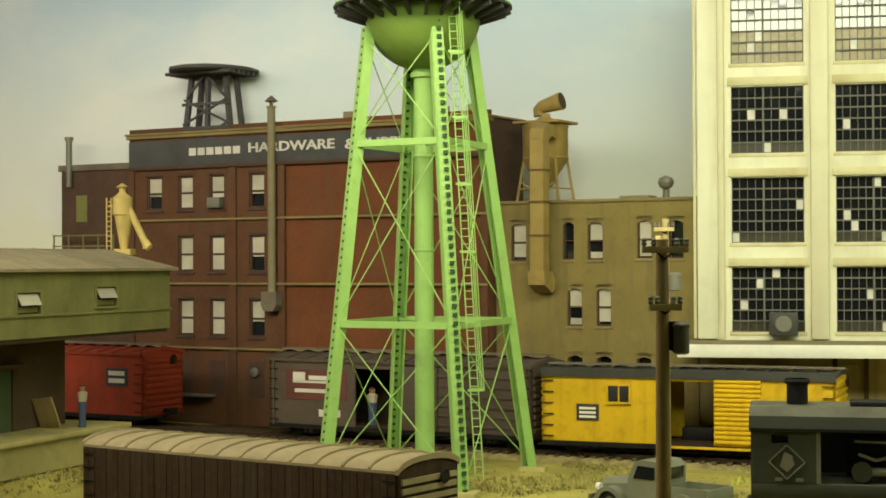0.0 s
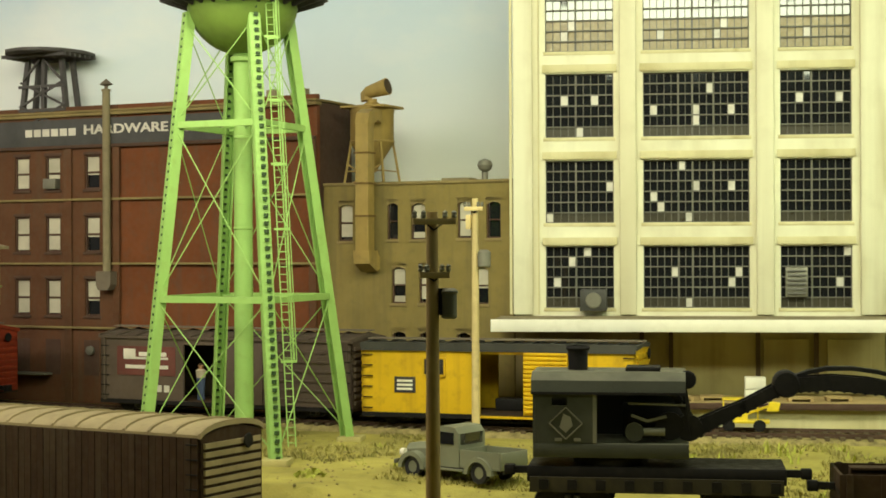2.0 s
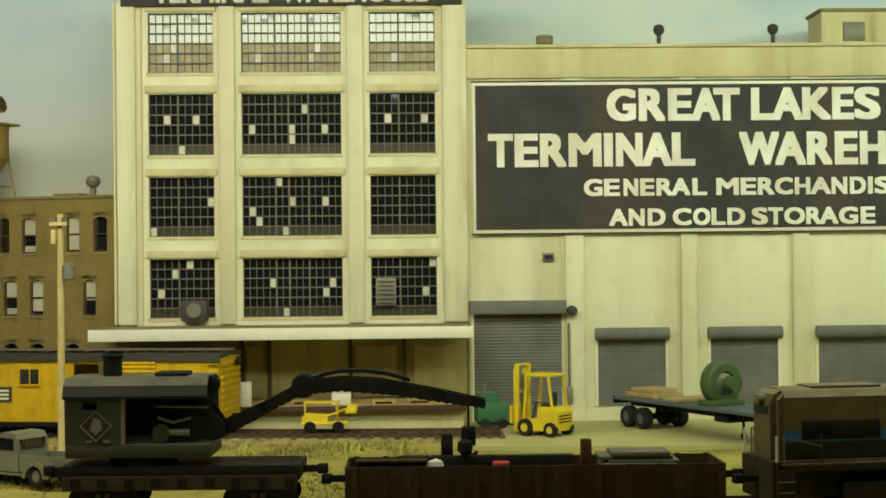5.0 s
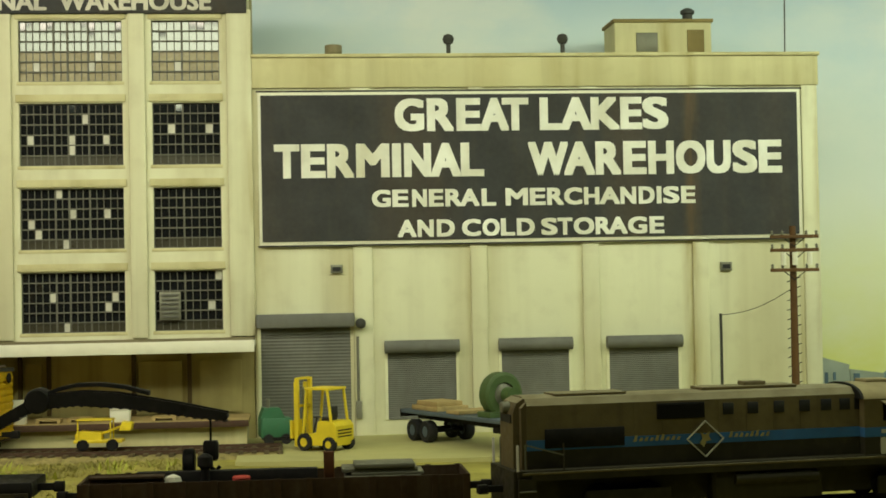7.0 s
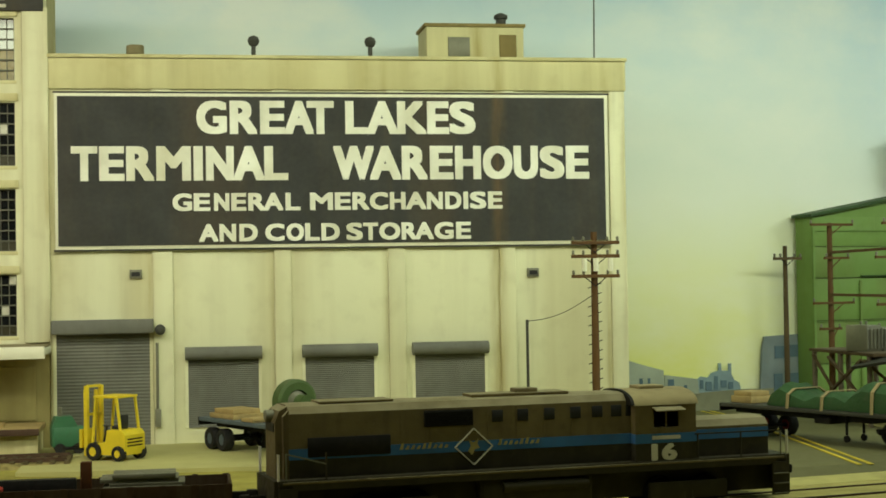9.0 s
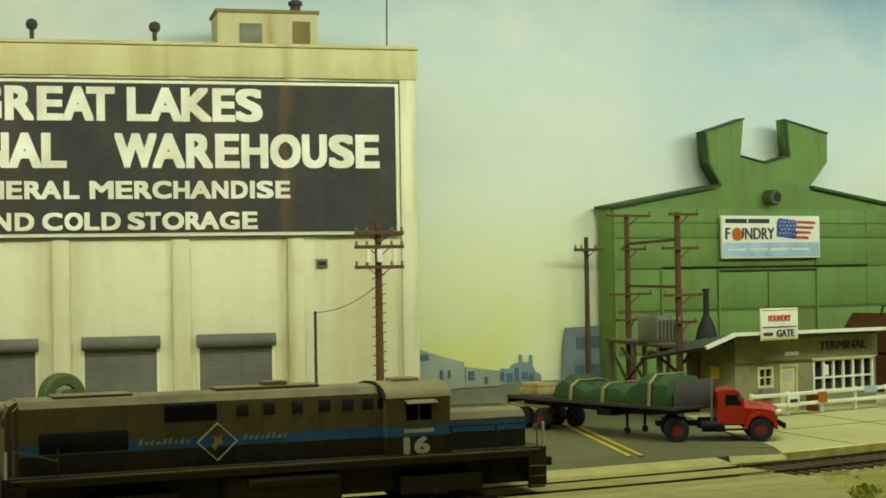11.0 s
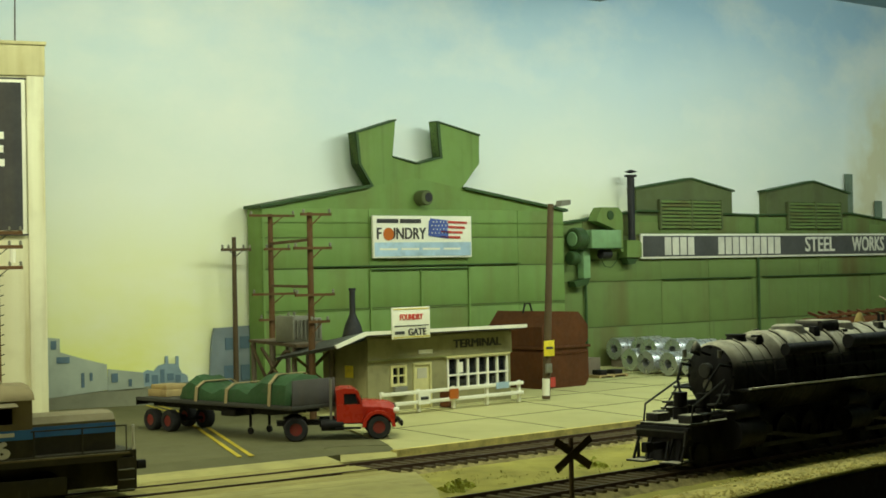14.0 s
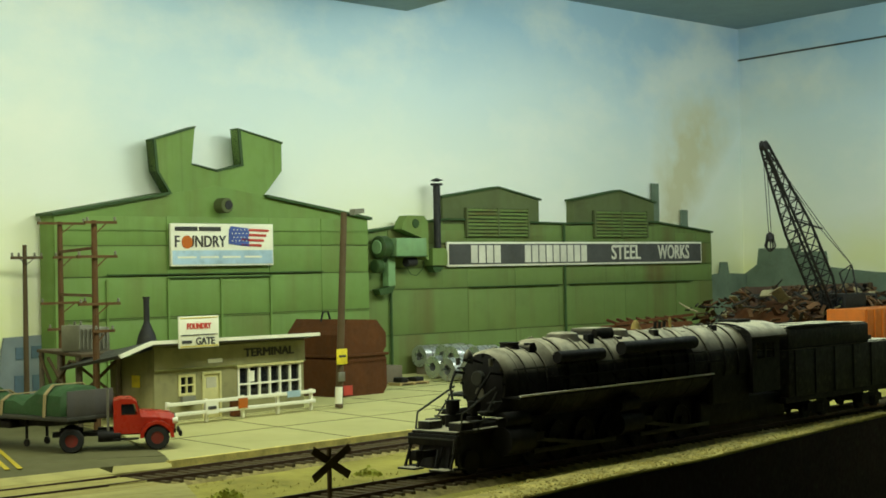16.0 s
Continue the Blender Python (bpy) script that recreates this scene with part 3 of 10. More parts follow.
def ground():
    """The scenery base: one sheet with gentle unevenness, cut along the bench's front edge."""
    s = Shape()
    nx, ny = 260, 90
    front = lambda x: next(a[1] + (b[1] - a[1]) * (x - a[0]) / (b[0] - a[0]) for a, b in zip(EDGE, EDGE[1:]) if a[0] <= x <= b[0])
    rear = lambda x: (0.21 if -0.88 < x < 0.75 else 0.21 - 0.325 * (x + 0.88) if x < 0 else 0.21 + 0.287 * (x - 0.75)) + 0.01
    for i in range(nx + 1):
        x = -1.95 + 4.25 * i / nx
        y0, y1 = front(x), rear(x)
        for k in range(ny + 1):
            y = y0 + (y1 - y0) * k / ny
            s.v.append((x, y, G + ground_height(x, y)))
    s.f = [(i * (ny + 1) + k, (i + 1) * (ny + 1) + k, (i + 1) * (ny + 1) + k + 1, i * (ny + 1) + k + 1) for i in range(nx) for k in range(ny)]
    return s


solid("ground", ground(), SOIL, "dry grassy ground cover of the layout", "ground", "structure")
fas = Shape()
fas.rings([[(*p, z) for p in [*EDGE, *[(x, y + 0.02) for x, y in EDGE[::-1]]]] for z in (-0.35, G - 0.0175)])
solid("bench_fascia", fas, FASCIA, "dark maroon fascia along the bench edge", "fascia", "structure")


shoulder = Shape()
for k in range(60):
    x0, x1 = 0.62 + 0.028 * k, 0.62 + 0.028 * (k + 1)
    rim = [next(a[1] + (b[1] - a[1]) * (x - a[0]) / (b[0] - a[0]) for a, b in zip(EDGE, EDGE[1:]) if a[0] <= x <= b[0]) for x in (x0, x1)]
    wide = [0.040 + 0.006 * noise.noise(Vector((x * 14, 0, 3))) for x in (x0, x1)]
    lift = [G + ground_height(x, r) for x, r in zip((x0, x1), rim)]
    corner = [(x0, rim[0] + 0.001, lift[0] + 0.0008), (x1, rim[1] + 0.001, lift[1] + 0.0008), (x1, rim[1] + wide[1], lift[1] + 0.0016), (x0, rim[0] + wide[0], lift[0] + 0.0016)]
    shoulder.add(corner + [(x, y, z - 0.007) for x, y, z in corner], [(0, 1, 2, 3), (0, 4, 5, 1), (2, 6, 7, 3)])
shoulder.weld = True
solid("ballast_shoulder", shoulder, EDGE_T, "tan ballast shoulder along the bench edge", "ballast", "structure")


def flat(name, outline, z0, z1, material, label, category):
    return solid(name, Shape().prism(outline, z0, z1, "z"), material, label, category, "structure")


flat("pavement_1", [(-0.02, -0.205), (0.40, -0.235), (0.575, -0.20), (0.575, 0.0), (-0.02, 0.0)], G - 0.008, G + 0.0025, CONC, "pale concrete yard before the warehouse", "pavement")
flat("road", [(0.49, -0.372), (0.742, -0.319), (0.779, -0.330), (0.80, -0.22), (0.80, 0.10), (0.79, 0.225), (0.56, 0.2), (0.577, -0.20)], G - 0.008, G + 0.001, ASPHALT, "worn grey asphalt street", "road")


def sheet(name, outline, depth, material, label, category):
    """A slab whose top follows the given corners."""
    return solid(name, Shape().rings([[(x, y, z - depth) for x, y, z in outline], outline]), material, label, category, "structure")


lot = sheet("pavement_2", [(0.775, -0.352, 0.0145), (2.20, 0.1295, 0.0145), (2.20, 0.357, 0.022), (0.80, -0.116, 0.022)], 0.014, CONC, "pale concrete lot with a kerb", "pavement")
flat("pavement_3", [(0.80, -0.116), (2.20, 0.357), (2.20, 0.62), (0.81, 0.215)], G - 0.008, G + 0.006, CONC, "pale concrete lot before the foundry", "pavement")
sheet("pavement_4", [(0.729, -0.348, 0.0139), (0.776, -0.352, 0.0143), (0.780, -0.325, 0.0169), (0.722, -0.3195, 0.0169)], 0.012, ASPHALT, "worn asphalt corner beside the crossing", "pavement")
sheet("pavement_5", [(0.719, -0.376, 0.0110), (0.772, -0.365, 0.0112), (0.776, -0.3525, 0.0142), (0.729, -0.3485, 0.0138)], 0.010, CONC_D, "pale concrete corner beside the crossing", "pavement")
kerb = Shape()
kerb.bar((0.773, -0.3545, 0.0116), (2.15, 0.1107, 0.0116), 0.006, 0.0075)
solid("kerb", kerb, EDGE_T, "pale worn concrete kerb", "kerb", "structure")
for off in (0.0, 0.010):
    ln = Shape().prism([(0.6435 + off, -0.345), (0.6475 + off, -0.345), (0.700 + off, 0.05), (0.700 + off, 0.19), (0.697 + off, 0.19), (0.697 + off, 0.05)], G + 0.0012, G + 0.0016, "z")
    solid("road_line", ln, LINE_Y, "worn yellow centre line on the street", "road line", "structure")
joints = Shape()


def joint(a, c, wide):
    """A joint lying on the lot, bent where the lot begins to fall."""
    pts = [Vector(a).lerp(Vector(c), k / 8) for k in range(9)]
    for p, q in zip(pts, pts[1:]):
        joints.bar((p.x, p.y, lot_height(p.x, p.y) + 0.0001), (q.x, q.y, lot_height(q.x, q.y) + 0.0001), wide, 0.0005)


for k in range(9):
    a = Vector((0.86 + 0.115 * k, -0.318 + 0.0385 * k))
    joint(a, a + Vector((-0.28, 0.96)) * (0.26 if k < 3 else 0.45), 0.0006)
for k in (1, 2, 3):
    joint((0.80, -0.335 + 0.105 * k), (1.85, 0.02 + 0.105 * k), 0.0005)
part("joint", joints, ASPHALT, lot, "thin dark expansion joints")

# ---- tracks ----


def curve_points(pts, step):
    """Even points along a smooth line through pts."""
    P = [Vector(p) for p in pts]
    P = [2 * P[0] - P[1], *P, 2 * P[-1] - P[-2]]
    fine = []
    for i in range(1, len(P) - 2):
        for k in range(24):
            t = k / 24
            a, b, c, d = P[i - 1 : i + 3]
            fine.append(0.5 * (2 * b + (c - a) * t + (2 * a - 5 * b + 4 * c - d) * t * t + (3 * b - a - 3 * c + d) * t ** 3))
    fine.append(P[-2])
    out, need = [fine[0]], step
    for a, b in zip(fine, fine[1:]):
        while (b - out[-1]).length >= step and need > 0:
            out.append(out[-1] + (b - out[-1]).normalized() * step)
    return out


def track(name, pts, label, bed=True, ties=True, G=G):
    root = thing(name, pose(0, 0, 0), label, "railway track", "", "structure")
    line = curve_points(pts, 0.0115)
    rng = random.Random(len(name) + len(line))
    side = []
    for k, p in enumerate(line):
        d = (line[min(k + 1, len(line) - 1)] - line[max(k - 1, 0)]).normalized()
        side.append(Vector((-d.y, d.x)))
    if bed:
        s = Shape()
        prof = [(-0.040, -0.003), (-0.030, 0.0035), (0.030, 0.0035), (0.040, -0.003)]
        for a in range(len(line)):
            for o, z in prof:
                j = rng.uniform(-0.0016, 0.0016)
                s.v.append((line[a].x + side[a].x * (o + j), line[a].y + side[a].y * (o + j), G + z + rng.uniform(-0.0006, 0.0006)))
        s.f = [(a * 4 + i, (a + 1) * 4 + i, (a + 1) * 4 + i + 1, a * 4 + i + 1) for a in range(len(line) - 1) for i in range(3)]
        part("ballast", s, BALLAST, root, "weathered stone ballast")
    for sg in (-1, 1):
        s = Shape()
        rr = []
        for p, n in zip(line, side):
            c = p + n * (0.0192 * sg)
            rr.append([(c.x + n.x * o, c.y + n.y * o, G + z) for o, z in ((-0.0014, 0.004), (0.0014, 0.004), (0.0010, 0.0075), (-0.0010, 0.0075))])
        s.rings(rr)
        part("rail", s, RAIL, root)
    if ties:
        tie = Shape().box(-0.0022, 0.0022, -0.030, 0.030, 0, 0.0042, 0.0005).mesh("tie", TIE)
        for p, n in zip(line, side):
            part("tie", tie, TIE, root, "", pose(p.x, p.y, G + 0.0012, 0, 0, math.degrees(math.atan2(n.y, n.x)) - 90 + rng.uniform(-2, 2)))
    return root


T_REAR = [(-1.45, 0.28), (-1.1, 0.145), (-0.74, 0.027), (-0.61, -0.0165), (-0.48, -0.056), (-0.348, -0.086), (-0.22, -0.106), (-0.08, -0.118), (0.02, -0.120)]
T_MID = [(-0.36, -0.458), (-0.25, -0.464), (0.1, -0.478), (0.40, -0.470), (0.60, -0.44), (0.80, -0.385), (1.10, -0.275), (1.5, -0.125), (1.9, 0.02)]
T_FRONT = [(0.50, -0.668), (0.62, -0.630), (0.75, -0.587), (0.95, -0.517), (1.2, -0.428), (1.6, -0.285), (2.1, -0.105)]
T_LEFT = [(-0.90, -0.313), (-0.621, -0.4316), (-0.46, -0.500)]
track("track_1", T_REAR, "weathered siding along the warehouses")
track("track_2", T_MID, "weathered main track", True, True, G - 0.012)
track("track_3", T_FRONT, "weathered front track", True, True, G - 0.0155)
track("track_4", T_LEFT, "weathered sunken spur track", True, True, G - 0.0295)
sheet("crossing_apron", [(0.50, -0.80, 0.0070), (0.62, -0.75, 0.0070), (0.676, -0.68, 0.0072), (0.728, -0.545, 0.0092), (0.747, -0.462, 0.0110), (0.50, -0.512, 0.0110)], 0.012, CONC_D, "pale worn concrete apron before the crossing", "pavement")
plank = Shape().box(-0.130, 0.108, -0.0027, 0.0027, 0, 0.0060, 0.0004).mesh("plank", PLANK)
cross = thing("grade_crossing", pose(0.62, -0.437, G - 0.012, 0, 0, 12), "pale weathered timber crossing planks between the rails", "crossing", "", "structure")
for y in (-0.0436, -0.0379, -0.0322, -0.0265, -0.0140, -0.0084, -0.0028, 0.0028, 0.0084, 0.0140, 0.0265, 0.0322, 0.0379):
    part("plank", plank, PLANK, cross, "", pose(0, y, 0.0009))
part("ramp", Shape().prism([(0.0408, -0.006), (0.0408, 0.0070), (0.0640, 0.0098), (0.0640, -0.006)], -0.130, 0.112, "x"), CONC_D, cross, "pale concrete ramp")
part("ramp", Shape().prism([(0.0641, -0.006), (0.0641, 0.0098), (0.092, 0.0134), (0.092, -0.006)], -0.130, 0.125, "x"), ASPHALT, cross, "worn asphalt ramp")
part("ramp", Shape().prism([(-0.0465, -0.006), (-0.0465, 0.0069), (-0.0720, 0.0066), (-0.0720, -0.006)], -0.130, 0.110, "x"), CONC_D, cross, "pale concrete ramp")
# ---- buildings ----
LT = -18.0   # turn of the left-hand facades


def sash(parent, x, z, w, h, y, blind=1.0, sash_mat=None, sill=TAN_D):
    """A double-hung window set into an opening; (x, z) is its lower left corner."""
    win = new("window")
    win.parent = parent
    win.matrix_basis = pose(x, y, z)
    f = sash_mat or BRICK_D
    e = w * 0.09
    s = Shape().box(0, e, 0.0012, 0.004, 0, h).box(w - e, w, 0.0012, 0.004, 0, h).box(e, w - e, 0.0012, 0.004, 0, e).box(e, w - e, 0.0012, 0.004, h - e, h)
    s.box(e, w - e, 0.0016, 0.0044, h * 0.47, h * 0.47 + e)
    part("window_frame", s, f, win)
    part("pane", Shape().box(e, w - e, 0.0046, 0.0054, e, h - e), PANE, win)
    if blind > 0:
        part("blind", Shape().box(e, w - e, 0.0030, 0.0036, h * (1 - blind) + e * 0.3, h * 0.47 - 0.0004) if blind > 0.55 else Shape().box(e, w - e, 0.0030, 0.0036, e, h * 0.2), BLIND, win)
        part("blind", Shape().box(e, w - e, 0.0030, 0.0036, h * 0.47 + e, h - e), BLIND, win)
    part("window_sill", Shape().box(-e, w + e, -0.0022, 0.002, -0.003, 0, 0.0004), sill, win)
    part("lintel", Shape().box(-e, w + e, -0.0012, 0.002, h, h + 0.0035, 0.0004), sill, win)
    return win


def hardware_store():
    m = base(-0.9, 0.172, LT)
    b = thing("hardware_store", m, "four-storey red-brown brick hardware store with a dark sign band", "building")
    rows = [(0.2465 - G, 0.0365), (0.179 - G, 0.0385), (0.110 - G, 0.0395)]
    cols = [(-0.0605, 0.0215), (-0.0165, 0.0205), (0.0262, 0.0200), (0.0790, 0.0200)]
    holes = []
    for k, (z, h) in enumerate(rows):
        for c, (x, w) in enumerate(cols):
            if c == 0 and k:
                continue
            holes.append((x, x + w, z, z + h))
    part("wall", wall_with_holes(-0.085, 0.122, 0, 0.320, holes, 0, 0.006), BRICK, b, "red-brown brick wall")
    part("wall", Shape().box(0.122, 0.366, 0.0015, 0.007, 0, 0.320), BRICK_R, b, "plain red brick wall")
    for x0, x1 in ((0.360, 0.366), (-0.085, -0.079)):
        part("wall", Shape().box(x0, x1, 0.0072, 0.074 if x0 > 0 else 0.028, 0, 0.312), BRICK_D, b)
    part("roof", Shape().box(-0.082, 0.360, 0.007, 0.028, 0.296, 0.300).box(0.28, 0.360, 0.028, 0.072, 0.296, 0.300), DARKGREY, b)
    part("sign_band", Shape().box(-0.084, 0.2680, -0.0025, -0.0003, 0.278, 0.306, 0.0003), NAVY, b, "faded dark sign band")
    part("cornice", Shape().box(-0.087, 0.368, -0.0040, 0.008, 0.3090, 0.3125, 0.0006).box(-0.088, 0.369, -0.0055, 0.009, 0.3128, 0.3150, 0.0006).box(0.3605, 0.369, 0.0092, 0.076, 0.3128, 0.3150, 0.0005), TAN_D, b, "tan cornice")
    part("cornice", Shape().box(-0.086, 0.366, -0.004, 0, 0.2745, 0.278, 0.0005), BRICK_D, b)
    for x in (-0.085, 0.053, 0.118, 0.358):
        part("pilaster", Shape().box(x, x + (0.008 if x != 0.053 else 0.010), -0.0028, -0.0002, 0, 0.2745, 0.0004), BRICK, b)
    for z in (0.218, 0.149, 0.080):
        part("belt_course", Shape().box(-0.086, 0.366, -0.0036, 0, z, z + 0.0024, 0.0004), TAN_D, b, "pale belt course")
    for k, (x0, x1, z0, z1) in enumerate(holes):
        sash(b, x0, z0, x1 - x0, z1 - z0, 0.0006, 0.95 if k % 3 else 0.6, BRICK_D, BRICK_D)
    for x in (-0.016, 0.026, 0.078):
        part("blind_window", Shape().box(x, x + 0.02, -0.0006, 0.002, 0.03, 0.068), BRICK_D, b, "bricked-up window")
    # name bars, then the readable words
    for k in range(6):
        part("name_bar", Shape().box(0.001 + 0.0118 * k, 0.0103 + 0.0118 * k, -0.0031, -0.0026, 0.2885, 0.2965), LETTER, b, "pale bar in place of a name")
    words("HARDWARE", 0.0140, LETTER, b, pose(0.135, -0.0029, 0.2935), width=0.108, bold=0.0005, label="faded white lettering")
    words("& SUPPLY", 0.0140, LETTER, b, pose(0.245, -0.0029, 0.2925), width=0.085, bold=0.0005, label="faded white lettering")
    part("air_conditioner", Shape().box(0.0275, 0.0445, -0.007, 0.003, 0.2315, 0.2425, 0.0006), GREY, b, "grey window air conditioner")
    part("shelf", Shape().box(-0.03, 0.035, -0.014, 0, 0.0295, 0.0318, 0.0004), GREY, b, "grey steel ledge")
    part("wall_lamp", Shape().lathe([(0.0004, -0.006), (0.005, -0.005), (0.005, -0.002), (0.002, 0)], (0.088, 0, 0.057), 12, "y"), GREY, b, "round wall lamp")
    # flue pipe with hood
    part("flue_pipe", Shape().cyl((0.1125, -0.006, 0.14), (0.1125, -0.006, 0.336), 0.0042).lathe([(0.0052, 0), (0.0052, 0.0015)], (0.1125, -0.006, 0.334), 14), ROOF_T, b, "tall rusty flue pipe")
    part("flue_cap", Shape().lathe([(0.0048, 0.340), (0.0052, 0.3405), (0.0072, 0.341), (0.0005, 0.347)], (0.1125, -0.006, 0), 14).cyl((0.1125, -0.006, 0.336), (0.1125, -0.006, 0.341), 0.002), WOOD_G, b)
    part("flue_box", Shape().prism([(0.104, 0.142), (0.123, 0.142), (0.123, 0.128), (0.119, 0.122), (0.107, 0.122), (0.104, 0.128)], -0.014, 0.0), WOOD_G, b, "dark sheet-metal flue box")
    for x in (0.19, 0.30, 0.335):
        part("roof_vent", Shape().box(x, x + 0.012, 0.012, 0.02, 0.300, 0.3275, 0.0005), ROOF_T, b)
    # annex at the left
    a = thing("annex", base(-1.0775, 0.240, LT), "low brown brick annex with a roof rail", "building")
    part("wall", Shape().box(-0.005, 0.098, 0, 0.02, 0, 0.282), BRICK_D, a)
    part("cornice", Shape().box(-0.008, 0.1, -0.003, 0.022, 0.278, 0.285, 0.0005), WOOD_G, a)
    part("vent_pipe", Shape().cyl((0.010, -0.004, 0.26), (0.010, -0.004, 0.315), 0.0035).lathe([(0.005, 0), (0.005, 0.004)], (0.010, -0.004, 0.313), 10), GREY, a)
    part("blind_window", Shape().box(0.018, 0.034, -0.001, 0.002, 0.22, 0.25), SHED, a)
    for z in (0.192, 0.204):
        part("railing", Shape().bar((0.0, -0.02, z), (0.09, -0.02, z), 0.0014), SHED, a)
    for k in range(5):
        part("railing_post", Shape().bar((0.002 + 0.022 * k, -0.02, 0.176), (0.002 + 0.022 * k, -0.02, 0.205), 0.0014), SHED, a)
    # tank stand on the roof
    s = thing("roof_tank_stand", m @ pose(0.022, 0.014, 0.296), "dark timber tank stand with a plank platform", "water tank stand")
    s.scale = (0.86, 1, 1)
    for sx in (-1, 1):
        for sy in (-1, 1):
            part("leg", Shape().bar((sx * 0.038, sy * 0.011, 0), (sx * 0.026, sy * 0.009, 0.082), 0.0055), WOOD_K, s)
    part("leg", Shape().bar((0, -0.012, 0), (0, -0.010, 0.082), 0.005), WOOD_K, s)
    for z in (0.022, 0.048):
        part("girt", Shape().bar((-0.037, -0.014, z), (0.037, -0.014, z), 0.003), WOOD_K, s)
        part("brace", Shape().bar((-0.036, -0.0145, z - 0.022), (0.034, -0.0145, z + 0.005), 0.0022), WOOD_K, s)
        part("brace", Shape().bar((0.036, -0.0145, z - 0.022), (-0.034, -0.0145, z + 0.005), 0.0022), WOOD_K, s)
    for sx in (-1, 1):
        part("brace", Shape().bar((sx * 0.03, -0.0145, 0.055), (0.0, -0.0145, 0.08), 0.0022), WOOD_K, s)
    part("platform", Shape().lathe([(0.052, 0.082), (0.054, 0.083), (0.054, 0.086), (0.045, 0.0875)], n=12), WOOD_K, s, "twelve-sided plank platform")
    for k in range(7):
        part("joist", Shape().box(-0.05, 0.05, -0.03 + 0.0085 * k, -0.027 + 0.0085 * k, 0.0785, 0.082), WOOD_K, s)


hardware_store()


def tan_building():
    m = base(-0.351, 0.009, LT)
    b = thing("tan_brick_building", m, "three-storey olive-tan brick building with arched windows", "building")
    z = lambda v: v - G
    holes = [(-0.190, -0.1735, z(0.1885), z(0.2259)), (-0.1350, -0.1230, z(0.1899), z(0.2267)), (-0.1090, -0.0930, z(0.1897), z(0.2262)),
             (-0.0587, -0.0438, z(0.1905), z(0.2270)), (-0.0281, -0.0129, z(0.1904), z(0.2265)), (-0.1304, -0.1148, z(0.1268), z(0.1637)),
             (-0.1002, -0.0849, z(0.1272), z(0.1637)), (-0.0400, -0.0260, z(0.1270), z(0.1637)), (-0.1304, -0.1148, z(0.064), z(0.100)), (-0.1002, -0.0849, z(0.064), z(0.100)), (-0.06, -0.045, z(0.064), z(0.100))]
    part("wall", wall_with_holes(-0.215, 0.001, 0, z(0.2438), holes, 0, 0.006), TAN, b, "olive-tan brick wall")
    for x0, x1 in ((-0.005, 0.001), (-0.215, -0.209)):
        part("wall", Shape().box(x0, x1, 0.006, 0.1, 0, z(0.2438)), TAN, b)
    part("roof", Shape().box(-0.212, -0.002, 0.006, 0.1, z(0.236), z(0.238)), ROOF_T, b)
    part("parapet", Shape().box(-0.216, 0.0015, -0.0018, 0.0075, z(0.2438), z(0.2468), 0.0005), TAN_D, b, "pale coping")
    for k, (x0, x1, z0, z1) in enumerate(holes):
        w = sash(b, x0, z0, x1 - x0, z1 - z0, 0.0012, (0.9, 0.0, 0.5, 0.95, 0.0, 0.5, 0.9, 0.6, 0, 0, 0)[k], BRICK_D, TAN_D)
        part("arch", Shape().prism([(0, z1 - z0 - 0.004), (0, z1 - z0), (x1 - x0, z1 - z0), (x1 - x0, z1 - z0 - 0.004), ((x1 - x0) * 0.75, z1 - z0 - 0.0018), ((x1 - x0) / 2, z1 - z0 - 0.001), ((x1 - x0) * 0.25, z1 - z0 - 0.0018)], -0.0006, 0.003), TAN_D, w)
    part("roof_ventilator", Shape().cyl((-0.0335, 0.01, z(0.24)), (-0.0335, 0.01, z(0.254)), 0.0032).lathe([(0.002, 0), (0.006, 0.003), (0.0075, 0.007), (0.006, 0.011), (0.001, 0.013)], (-0.0335, 0.01, z(0.254)), 14), GREY, b, "round turbine ventilator")
    part("roof_hatch", Shape().box(-0.085, -0.055, 0.02, 0.04, z(0.238), z(0.250), 0.0005), ROOF_T, b)
    # dust collector with its duct
    d = thing("dust_collector", m @ pose(-0.166, 0.028, z(0.238)), "tan sheet-metal dust collector on a steel frame", "dust collector")
    part("hopper", Shape().lathe([(0.004, 0.020), (0.0095, 0.030), (0.0215, 0.048), (0.0222, 0.050), (0.0222, 0.080), (0.0228, 0.081), (0.0228, 0.0845)], n=20), HOPPER, d, "round tan hopper")
    part("hopper_band", Shape().lathe([(0.0222, 0.0495), (0.0230, 0.0500), (0.0230, 0.0515), (0.0222, 0.0520)], n=20), HOPPER, d)
    part("cover", Shape().box(-0.0250, 0.0250, -0.0225, 0.0225, 0.0845, 0.0868, 0.0005), HOPPER, d)
    for sx in (-1, 1):
        for sy in (-1, 1):
            part("leg", Shape().bar((sx * 0.0235, sy * 0.019, 0), (sx * 0.0165, sy * 0.014, 0.0500), 0.0022), HOPPER, d)
        part("brace", Shape().bar((sx * 0.0230, -0.019, 0.003), (-sx * 0.0195, -0.016, 0.028), 0.0013), HOPPER, d)
        part("girt", Shape().bar((sx * 0.0205, -0.017, 0.021), (sx * 0.0205, 0.017, 0.021), 0.0013), HOPPER, d)
    part("girt", Shape().bar((-0.0205, -0.017, 0.021), (0.0205, -0.017, 0.021), 0.0013), HOPPER, d)
    part("rain_cap", Shape().lathe([(0.0125, 0.0868), (0.0050, 0.0915), (0.0050, 0.0945)], n=16), HOPPER, d)
